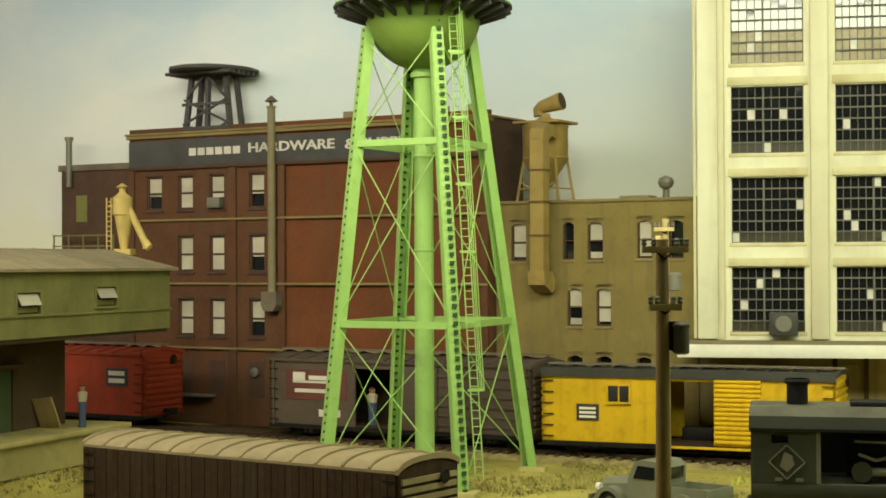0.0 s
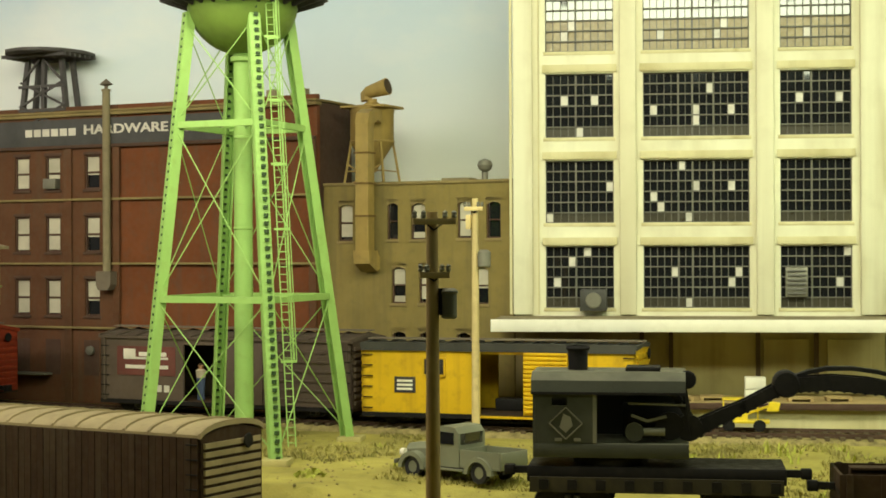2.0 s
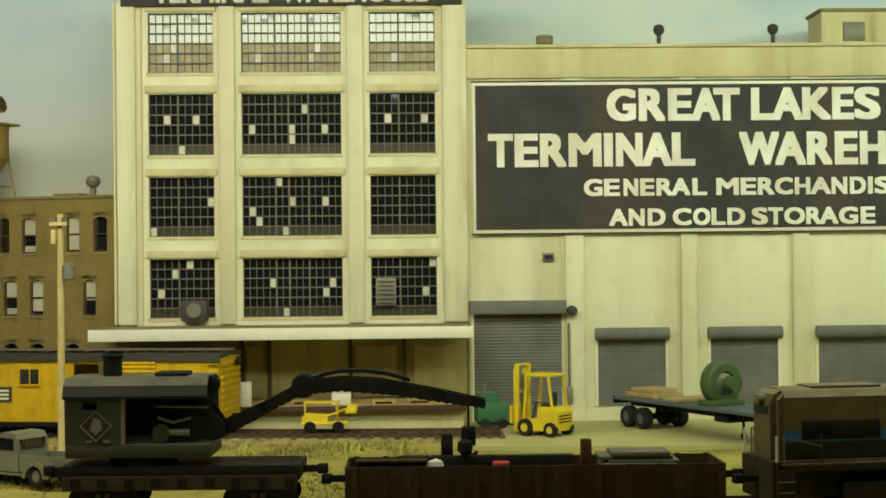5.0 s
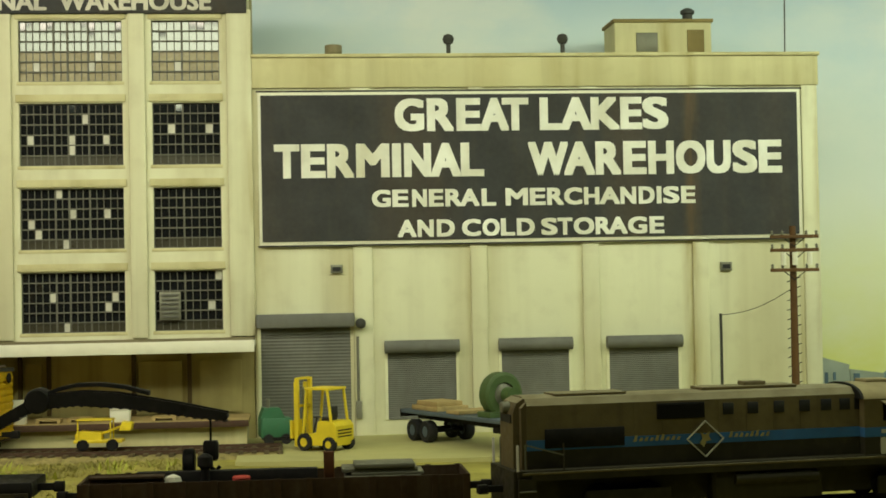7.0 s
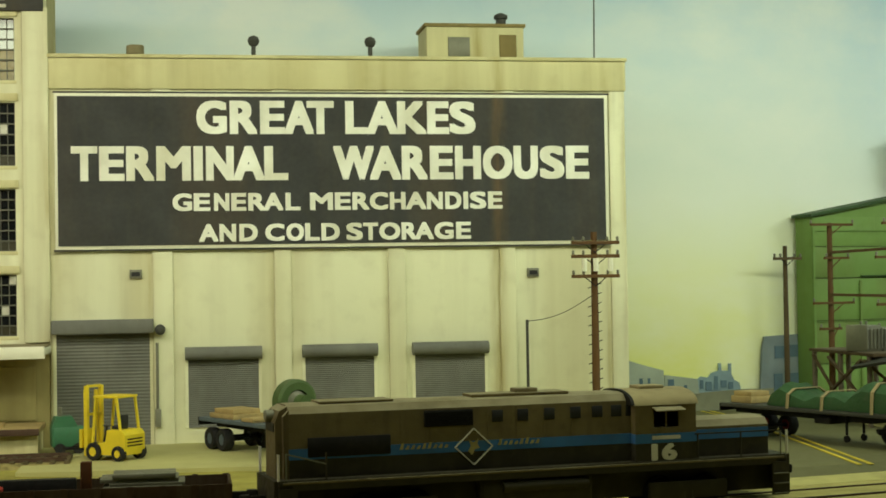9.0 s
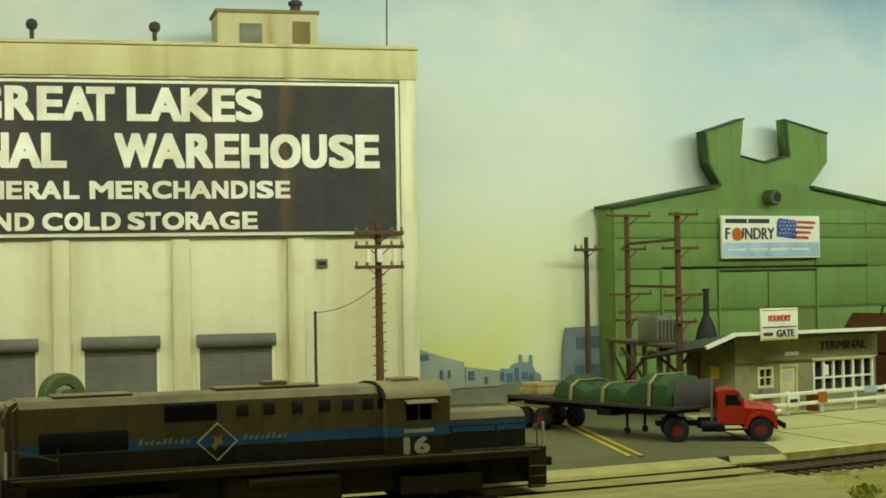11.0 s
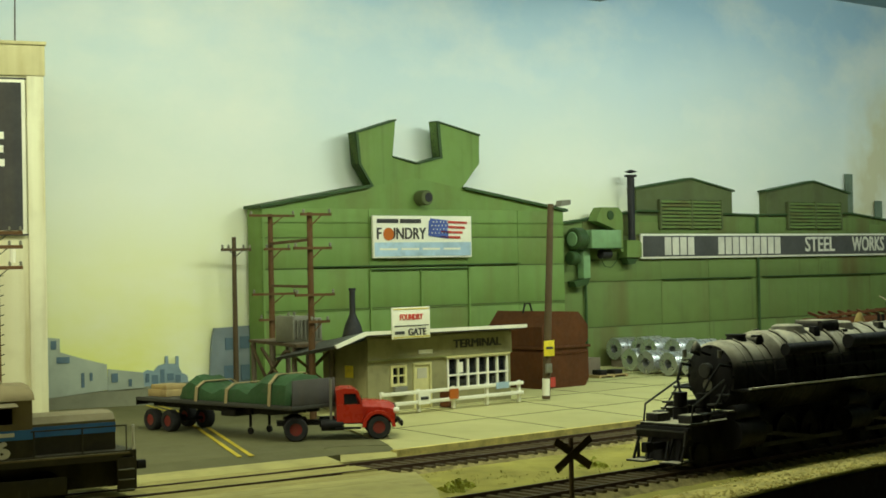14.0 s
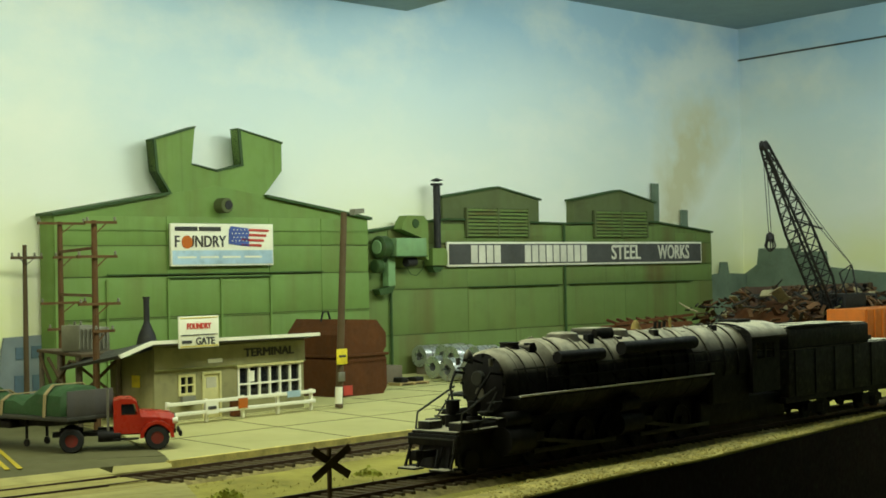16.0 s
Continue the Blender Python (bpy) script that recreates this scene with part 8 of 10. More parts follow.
def flatbed(name, m, L, W, deck, wheels, label, bedmat, rim, stilts=True):
    t = thing(name, m, label, "trailer")
    part("deck", Shape().box(-L, 0, -W / 2, W / 2, deck - 0.0035, deck, 0.0005), bedmat, t, "plank deck")
    for sy in (-0.008, 0.008):
        part("beam", Shape().prism([(-L + 0.004, deck - 0.0036), (-0.004, deck - 0.0036), (-0.004, deck - 0.0065), (-0.045, deck - 0.0105), (-L + 0.004, deck - 0.0095)], sy - 0.0014, sy + 0.0014), SOOT, t)
    for x in wheels:
        for sy in (-1, 1):
            road_wheel(t, x, sy * (W / 2 - 0.0058), 0.0102, 0.0092, rim)
        part("axle", Shape().cyl((x, -W / 2 + 0.006, 0.0102), (x, W / 2 - 0.006, 0.0102), 0.0018, n=8), SOOT, t)
    part("tail_bar", Shape().box(-L - 0.0012, -L, -W / 2, W / 2, deck - 0.0075, deck - 0.0005), SOOT, t)
    if stilts:
        for sy in (-0.011, 0.011):
            part("landing_leg", Shape().cyl((-0.072, sy, deck - 0.006), (-0.072, sy, 0.009), 0.0013, n=8), SOOT, t)
            part("landing_wheel", Shape().lathe([(0.0032, -0.001), (0.0032, 0.001)], (-0.072, sy, 0.0055), 12, "y"), SOOT, t)
        part("spare_rack", Shape().box(-0.105, -0.085, -0.018, 0.018, deck - 0.013, deck - 0.0065, 0.001), SOOT, t)
    return t


def tractor_truck():
    a = -17.0
    t = thing("tractor_truck", base(0.7266, -0.2425, a, G + 0.001), "bright red tractor truck with red wheels", "truck")
    part("chassis", Shape().box(-0.016, 0.088, -0.0085, 0.0085, 0.0125, 0.0160), SOOT, t)
    for sy in (-1, 1):
        road_wheel(t, 0.0, sy * 0.0185, 0.0104, 0.0105, RIM_R)
        road_wheel(t, 0.0715, sy * 0.0200, 0.0104, 0.0062, RIM_R)
        part("fuel_tank", Shape().cyl((0.022, sy * 0.0165, 0.0130), (0.041, sy * 0.0165, 0.0130), 0.0050, n=16), SOOT, t)
        arc = [(0.0715 + 0.0145 * math.cos(v), 0.0105 + 0.0142 * math.sin(v)) for v in [math.pi * k / 10 for k in range(11)]]
        inn = [(0.0715 + 0.0115 * math.cos(v), 0.0105 + 0.0118 * math.sin(v)) for v in [math.pi * k / 10 for k in range(11)]]
        part("fender", Shape().prism(arc + inn[::-1], *sorted((sy * 0.0145, sy * 0.0240))), TRUCK_R, t, "round red fender")
        part("headlight", Shape().lathe([(0.0026, 0.0895), (0.0030, 0.0885), (0.0024, 0.0850)], (0, sy * 0.0165, 0.0240), 12, "x"), WHITE, t)
        part("mirror", Shape().box(0.0560, 0.0566, *sorted((sy * 0.0235, sy * 0.0255)), 0.0330, 0.0385), SOOT, t)
    part("bonnet", Shape().rings([[(x, y * w, zz) for y, zz in ((-1, 0.0150), (1, 0.0150), (1, h - 0.006), (0.62, h - 0.001), (0, h), (-0.62, h - 0.001), (-1, h - 0.006))] for x, w, h in ((0.0560, 0.0145, 0.0340), (0.0720, 0.0135, 0.0330), (0.0820, 0.0120, 0.0315), (0.0865, 0.0105, 0.0290))]), TRUCK_R, t, "rounded red bonnet")
    part("grille", Shape().box(0.0864, 0.0880, -0.0085, 0.0085, 0.0155, 0.0285, 0.0012), GREY, t)
    part("bumper", Shape().box(0.0900, 0.0925, -0.0235, 0.0235, 0.0110, 0.0155, 0.0008), SOOT, t)
    cab = new("cab")
    cab.parent = t
    tagged(cab, "rounded red cab")
    cab.matrix_basis = pose(0.0042, 0, 0)
    cab.scale = (0.94, 1, 0.94)
    hole = [(0.0400, 0.0325), (0.0530, 0.0325), (0.0505, 0.0420), (0.0400, 0.0420)]
    for sy in (-1, 1):
        y0, y1 = sorted((sy * 0.0205, sy * 0.0188))
        part("cab_side", Shape().prism([(0.0330, 0.0155), (0.0570, 0.0155), (0.0570, 0.0324), (0.0330, 0.0324)], y0, y1), TRUCK_R, cab)
        part("cab_pillar", Shape().prism([(0.0330, 0.0325), (0.0398, 0.0325), (0.0398, 0.0422), (0.0330, 0.0422)], y0, y1).prism([(0.0548, 0.0325), (0.0570, 0.0325), (0.0540, 0.0422), (0.0518, 0.0422)], y0, y1), TRUCK_R, cab)
        part("side_window", Shape().prism(hole, *sorted((sy * 0.0198, sy * 0.0194))), PANE, cab)
    part("cab_roof", Shape().rings([[(x, y * 0.0205, zz) for x, zz in ((0.0325, 0.0422), (0.0545, 0.0422), (0.0530, 0.0445), (0.0490, 0.0468), (0.0385, 0.0470), (0.0330, 0.0450))] for y in (-1, -0.8, 0.8, 1)]), TRUCK_R, cab)
    part("cab_back", Shape().box(0.0330, 0.0345, -0.0188, 0.0188, 0.0155, 0.0422), TRUCK_R, cab)
    part("windscreen", Shape().rings([[(0.0566, -0.017, 0.0335), (0.0566, 0.017, 0.0335), (0.0536, 0.016, 0.0420), (0.0536, -0.016, 0.0420)], [(0.0558, -0.017, 0.0335), (0.0558, 0.017, 0.0335), (0.0528, 0.016, 0.0420), (0.0528, -0.016, 0.0420)]]), PANE, cab)
    part("fifth_wheel", Shape().box(-0.010, 0.010, -0.010, 0.010, 0.0160, 0.0190, 0.001), SOOT, t)
    part("exhaust", Shape().cyl((0.0305, -0.0175, 0.0160), (0.0305, -0.0175, 0.0530), 0.0012, n=8), GREY, t)
    part("step", Shape().box(0.0340, 0.0560, -0.0225, -0.0190, 0.0095, 0.0110), SOOT, t)
    tr = flatbed("flatbed_trailer", base(0.7375, -0.2637, -66.5, G + 0.001), 0.218, 0.0520, 0.0310, (-0.200, -0.174), "dark flatbed semi-trailer behind the red truck", DARKGREY, RIM_R)
    part("headboard", Shape().box(-0.0018, 0.0, -0.025, 0.025, 0.0311, 0.0530, 0.0004), WOOD_K, tr, "dark steel headboard")
    rng = random.Random(3)
    m = base(0.7375, -0.2637, -66.5, G + 0.001)
    s = Shape()
    secs = [(-0.008, 0.020, 0.018), (-0.012, 0.0235, 0.0235), (-0.045, 0.0235, 0.0245), (-0.056, 0.0240, 0.0180), (-0.064, 0.0225, 0.0105), (-0.078, 0.0225, 0.0155), (-0.100, 0.0235, 0.0140), (-0.112, 0.0230, 0.0085), (-0.122, 0.0230, 0.0120), (-0.144, 0.0225, 0.0205), (-0.158, 0.0205, 0.0130), (-0.164, 0.017, 0.004)]
    s.rings([[(x + rng.uniform(-0.001, 0.001), y * w, 0.0313 + h * f * rng.uniform(0.95, 1.05)) for y, f in ((-1, 0), (-1.02, 0.35), (-0.93, 0.75), (-0.62, 0.98), (-0.2, 1.03), (0.2, 1.0), (0.62, 0.97), (0.93, 0.7), (1.02, 0.3), (1, 0))] for x, w, h in secs])
    load = solid("tarped_load", s, TARP, "green tarpaulin-covered load strapped on the flatbed", "tarped load", at=m)
    for x, h in ((-0.030, 0.0255), (-0.088, 0.0160), (-0.130, 0.0165)):
        pts = [(-0.0265, 0.0305), (-0.0250, 0.0313 + h * 0.72), (-0.0160, 0.0316 + h * 1.02), (0.0160, 0.0316 + h * 1.02), (0.0250, 0.0313 + h * 0.72), (0.0265, 0.0305)]
        part("strap", Shape().prism(pts + [(y * 0.97, zz - 0.0008) for y, zz in pts[::-1]], x - 0.0016, x + 0.0016, "x"), STRAP, load, "tan tie-down strap")
    solid("timber_crate", Shape().box(-0.214, -0.186, -0.016, 0.016, 0.0312, 0.0375, 0.0005).box(-0.212, -0.188, -0.014, 0.010, 0.0376, 0.0420, 0.0005), WOOD_L, "pale timber crate on the flatbed tail", "crate", at=m)


tractor_truck()


def yard_trailer():
    m = base(0.263, -0.264, -64, G + 0.0025)
    flatbed("yard_trailer", m, 0.250, 0.0520, 0.0290, (-0.232, -0.209), "blue-grey flatbed trailer loaded with a generator", BLUEGREY, BLUEGREY)
    lum = thing("lumber_pile", m, "pale timbers piled on the trailer", "lumber")
    for x0, x1, y0, y1, z0, z1 in ((-0.236, -0.190, -0.022, 0.012, 0.0292, 0.0335), (-0.230, -0.194, -0.020, 0.008, 0.0336, 0.0378), (-0.172, -0.150, -0.024, 0.020, 0.0292, 0.0325)):
        part("timber", Shape().box(x0, x1, y0, y1, z0, z1, 0.0004), WOOD_L, lum)
    g = thing("generator", m @ pose(-0.112, -0.004, 0.029), "olive-green generator casing on the trailer", "generator")
    g.scale = (0.84, 0.84, 0.84)
    part("casing", Shape().lathe([(0.020, -0.008), (0.023, -0.006), (0.023, 0.006), (0.020, 0.008), (0.0125, 0.008), (0.0125, -0.008), (0.020, -0.008)], (0, 0, 0.0235), 26, "x"), OLIVE, g, "olive ring casing")
    part("base", Shape().box(-0.012, 0.012, -0.022, 0.022, 0.0, 0.006, 0.0008), OLIVE, g)
    part("rotor", Shape().lathe([(0.0115, -0.006), (0.0118, 0.0), (0.0115, 0.006), (0.004, 0.0095), (0.001, 0.0105)], (0, 0, 0.0235), 20, "x"), GREY, g, "grey rotor")
    part("shaft", Shape().cyl((-0.020, 0, 0.0235), (0.020, 0, 0.0235), 0.003, n=12), GREY, g)
    part("exciter", Shape().cyl((0.012, 0, 0.0235), (0.026, 0, 0.0235), 0.008, n=16), OLIVE, g)


yard_trailer()


def forklift():
    f = thing("forklift", base(0.054, -0.122, -38, G + 0.0025), "bright yellow forklift with an overhead guard", "forklift")
    part("body", Shape().prism([(-0.014, 0.005), (0.024, 0.005), (0.0255, 0.010), (0.0255, 0.0225), (0.022, 0.0265), (0.006, 0.0265), (0.004, 0.016), (-0.014, 0.014)], -0.0135, 0.0135), YELLOW_M, f, "yellow body and counterweight")
    for k in range(3):
        part("vent_slot", Shape().box(0.0254, 0.0258, -0.010, 0.010, 0.0125 + 0.0028 * k, 0.0137 + 0.0028 * k), SOOT, f)
    for x, r in ((-0.008, 0.0078), (0.019, 0.0066)):
        for sy in (-1, 1):
            road_wheel(f, x, sy * 0.0135, r, 0.0062, YELLOW_M)
    for sy in (-1, 1):
        part("guard_post", Shape().bar((-0.011, sy * 0.0122, 0.014), (-0.007, sy * 0.0122, 0.0540), 0.0019), YELLOW_M, f)
        part("guard_post", Shape().bar((0.020, sy * 0.0122, 0.025), (0.016, sy * 0.0122, 0.0540), 0.0019), YELLOW_M, f)
    part("guard_roof", Shape().box(-0.009, 0.0185, -0.0135, 0.0135, 0.0540, 0.0560, 0.0006), YELLOW_M, f)
    part("seat", Shape().box(0.004, 0.014, -0.006, 0.006, 0.0266, 0.0295, 0.001).box(0.012, 0.0145, -0.006, 0.006, 0.0290, 0.0390, 0.001), BLACK, f)
    part("steering_wheel", Shape().lathe([(0.0036, 0), (0.0042, 0.0005), (0.0036, 0.001)], (-0.005, 0, 0.0285), 14), BLACK, f)
    part("steering_column", Shape().cyl((-0.009, 0, 0.015), (-0.005, 0, 0.0285), 0.0009, n=8), BLACK, f)
    mast = new("mast")
    mast.parent = f
    tagged(mast, "yellow lifting mast")
    for sy in (-0.0095, 0.0095):
        part("mast_rail", Shape().box(-0.0215, -0.0180, sy - 0.0014, sy + 0.0014, 0.003, 0.0640), YELLOW_M, mast)
        part("mast_rail", Shape().box(-0.0245, -0.0217, sy * 0.72 - 0.0012, sy * 0.72 + 0.0012, 0.003, 0.0600), YELLOW_M, mast)
    for zz in (0.012, 0.038, 0.0625):
        part("cross_member", Shape().box(-0.0215, -0.0182, -0.0081, 0.0081, zz, zz + 0.0022), YELLOW_M, mast)
    part("lift_ram", Shape().cyl((-0.0195, 0, 0.004), (-0.0195, 0, 0.055), 0.0016, n=10), GREY, mast)
    part("fork_carriage", Shape().box(-0.0275, -0.0247, -0.0105, 0.0105, 0.010, 0.026), YELLOW_M, mast)
    for sy in (-0.0065, 0.0065):
        part("fork", Shape().box(-0.0500, -0.0247, sy - 0.0014, sy + 0.0014, 0.0080, 0.0093), SOOT, mast)


forklift()


def block_machine(name, m, colour, label, category, parts):
    b = thing(name, m, label, category)
    for nm, sh, mt in parts:
        part(nm, sh, mt or colour, b)
    return b


block_machine("compressor", base(0.012, -0.055, 12, G + 0.0025), TEALGREEN, "teal-green portable compressor on the yard", "compressor", [
    ("body", Shape().box(-0.018, 0.018, -0.011, 0.011, 0.008, 0.030, 0.002), None),
    ("top_cover", Shape().prism([(-0.018, 0.030), (0.010, 0.030), (0.004, 0.042), (-0.014, 0.042)], -0.009, 0.009), None),
    ("exhaust", Shape().cyl((-0.008, 0, 0.042), (-0.008, 0, 0.052), 0.0022), GREY),
    ("wheel", Shape().lathe([(0.006, -0.002), (0.006, 0.002)], (-0.010, -0.013, 0.006), 14, "y"), RUBBER),
    ("wheel", Shape().lathe([(0.006, -0.002), (0.006, 0.002)], (0.010, -0.013, 0.006), 14, "y"), RUBBER),
    ("axle", Shape().box(-0.014, 0.014, -0.011, 0.011, 0.004, 0.008), SOOT)]).scale = (0.82, 0.82, 0.80)
block_machine("track_crane_tractor", base(-0.143, -0.112, -4, RT - 0.0006), YELLOW_M, "small yellow track machine beside the dock", "track machine", [
    ("frame", Shape().box(-0.030, 0.030, -0.009, 0.009, 0.010, 0.014, 0.0008), None),
    ("cowling", Shape().prism([(-0.028, 0.014), (0.004, 0.014), (0.004, 0.024), (-0.022, 0.026), (-0.028, 0.022)], -0.008, 0.008), None),
    ("canopy", Shape().box(-0.026, 0.018, -0.011, 0.011, 0.0400, 0.0418, 0.0006), None),
    ("post", Shape().bar((-0.024, -0.009, 0.014), (-0.024, -0.009, 0.040), 0.0016), None),
    ("post", Shape().bar((0.016, -0.009, 0.014), (0.016, -0.009, 0.040), 0.0016), None),
    ("post", Shape().bar((0.016, 0.009, 0.014), (0.016, 0.009, 0.040), 0.0016), None),
    ("arm", Shape().bar((0.004, 0, 0.022), (0.034, 0, 0.034), 0.003), None),
    ("bucket", Shape().prism([(0.026, 0.026), (0.040, 0.026), (0.042, 0.036), (0.030, 0.038)], -0.008, 0.008), None),
    ("wheel", Shape().lathe([(0.0075, -0.002), (0.0075, 0.002)], (-0.018, -0.010, 0.0075), 14, "y"), SOOT),
    ("wheel", Shape().lathe([(0.0075, -0.002), (0.0075, 0.002)], (0.018, -0.010, 0.0075), 14, "y"), SOOT)]).scale = (0.72, 0.8, 0.66)
dk = lambda x, y: pose(x, y, G + 0.0270)
solid("white_crate", Shape().box(-0.007, 0.007, -0.006, 0.006, 0, 0.022, 0.0006), WHITE, "white crate on the loading dock", "crate", at=dk(-0.222, -0.06))
pal = thing("crate_stack", dk(-0.130, -0.058), "two pale slatted crates on the loading dock", "crate stack")
for k in range(2):
    part("crate", Shape().box(-0.009, 0.009, -0.007, 0.007, 0.011 * k, 0.0105 + 0.011 * k, 0.0005), WHITE, pal)
for k in range(4):
    solid("wood_pallet", Shape().box(-0.011, 0.011, -0.010, 0.010, 0.0024, 0.0036).box(-0.011, -0.008, -0.010, 0.010, 0, 0.0024).box(0.008, 0.011, -0.010, 0.010, 0, 0.0024), WOOD_L, "weathered wooden pallet on the dock", "pallet", group="dock pallets", at=dk(-0.195 + 0.028 * k if k < 2 else -0.09 + 0.034 * (k - 2), -0.052 + 0.006 * (k % 2)))


# ---- poles ----
def insulators(parent, xs, y, z):
    for x in xs:
        part("insulator", Shape().lathe([(0.0008, 0), (0.0016, 0.0012), (0.0011, 0.0022), (0.0015, 0.0032), (0.0004, 0.0042)], (x, y, z), 8), GREY, parent)


def utility_pole(name, m, h, r, material, label, arms):
    p = thing(name, m, label, "utility pole")
    part("pole", Shape().cyl((0, 0, -0.002), (0, 0, h), r, r * 0.72, 12), material, p)
    for z, half in arms:
        arm = part("crossarm", Shape().box(-half, half, -r - 0.0022, -r + 0.0002, z - 0.0016, z + 0.0016, 0.0003), material, p)
        insulators(arm, [half * f for f in (-0.92, -0.5, 0.5, 0.92)], -r - 0.001, z + 0.0016)
        for sx in (-1, 1):
            part("arm_brace", Shape().bar((sx * half * 0.5, -r - 0.001, z), (0, -r, z - half * 0.4), 0.0008), SOOT, p)
    return p


pd = utility_pole("utility_pole", base(-0.3385, -0.667, 20, G - 0.0110), 0.193, 0.0042, WOOD_L, "brown wooden utility pole with a transformer", [(0.188, 0.0115), (0.160, 0.0080)])
part("transformer", Shape().lathe([(0.003, 0), (0.0042, 0.001), (0.0042, 0.013), (0.0047, 0.0135), (0.0047, 0.0145), (0.003, 0.016)], (0.0085, -0.002, 0.137), 16), GREY, pd, "grey pole transformer")
part("transformer_bracket", Shape().box(0.003, 0.008, -0.003, 0.001, 0.139, 0.153), SOOT, pd)
pc = utility_pole("utility_pole", base(-0.3675, -0.179, -10), 0.2056, 0.0036, WOOD_P, "pale wooden utility pole with fittings", [(0.197, 0.008)])
part("transformer", Shape().lathe([(0.004, 0), (0.0055, 0.001), (0.0055, 0.013), (0.003, 0.015)], (0.0085, -0.003, 0.148), 14), GREY, pc)
part("fuse_box", Shape().box(-0.007, -0.003, -0.005, 0.001, 0.180, 0.192, 0.0005), WOOD_P, pc)
wp = utility_pole("utility_pole", base(0.4942, -0.110, 0), 0.1965, 0.0040, WOOD_R, "red-brown utility pole with three crossarms and climbing pegs", [(0.1865, 0.023), (0.174, 0.023), (0.1555, 0.023)])
for k in range(14):
    part("climbing_peg", Shape().bar((-0.0065, 0, 0.03 + 0.0088 * k), (0.0065, 0, 0.0345 + 0.0088 * k), 0.0008), SOOT, wp)
for x in (-0.011, 0.0, 0.014):
    part("fuse_unit", Shape().cyl((x, -0.006, 0.160), (x, -0.006, 0.172), 0.0026, n=8), WHITE, wp)
cable = thing("drop_cable", pose(0, 0, 0), "thin sagging cable from the pole to the wall", "cable")
pts = [Vector((0.4942, -0.108, 0.155)).lerp(Vector((0.452, -0.010, 0.1285)), t) - Vector((0, 0, 0.006 * math.sin(math.pi * t))) for t in [k / 10 for k in range(11)]]
part("cable", Shape().tube(pts, 0.0003), SOOT, cable)
utility_pole("utility_pole", base(0.8035, 0.1935, 16), 0.188, 0.0034, WOOD, "thin dark pole with one crossarm", [(0.1735, 0.020)])
yp = thing("lamp_post", base(1.0675, -0.0641, 19, G + 0.006), "tall brown post with a lamp and a yellow sign", "lamp post")
part("post", Shape().cyl((0, 0, 0), (0.013, 0, 0.208), 0.0042, 0.0034, 12), WOOD, yp)
part("base_band", Shape().cyl((-0.0002, 0, 0.004), (0.0008, 0, 0.022), 0.0043, 0.0042, 12), WHITE, yp, "white painted band")
part("lamp_arm", Shape().bar((0.012, 0, 0.204), (0.027, -0.006, 0.208), 0.0020), SOOT, yp)
part("lamp_head", Shape().prism([(0.018, 0.205), (0.034, 0.2075), (0.034, 0.2125), (0.020, 0.2115)], -0.010, -0.002), GREY, yp)
part("sign", Shape().box(-0.0068, 0.0090, -0.0052, -0.0042, 0.046, 0.0625, 0.0003), SIGN_Y, yp, "yellow warning sign")
part("text_bar", Shape().box(-0.0040, 0.0062, -0.0056, -0.0053, 0.0535, 0.0560), SIGN_B, yp)
part("switch_box", Shape().box(-0.0048, 0.0042, -0.0060, -0.0036, 0.028, 0.038, 0.0004), GREY, yp)

xb = thing("crossbuck", base(0.7758, -0.6523, 12), "weathered dark crossbuck at the grade crossing", "crossing sign")
part("post", Shape().cyl((0, 0, -0.0145), (0, 0, 0.036), 0.0016, n=10), WOOD, xb)
for a in (32, -32):
    c, s_ = math.cos(radians(a)), math.sin(radians(a))
    part("arm", Shape().prism([(-0.0175 * c + 0.0026 * s_, 0.0260 - 0.0175 * s_ - 0.0026 * c), (0.0175 * c + 0.0026 * s_, 0.0260 + 0.0175 * s_ - 0.0026 * c), (0.0175 * c - 0.0026 * s_, 0.0260 + 0.0175 * s_ + 0.0026 * c), (-0.0175 * c - 0.0026 * s_, 0.0260 - 0.0175 * s_ + 0.0026 * c)], -0.0030 if a > 0 else -0.0022, -0.0023 if a > 0 else -0.0015), WOOD, xb)


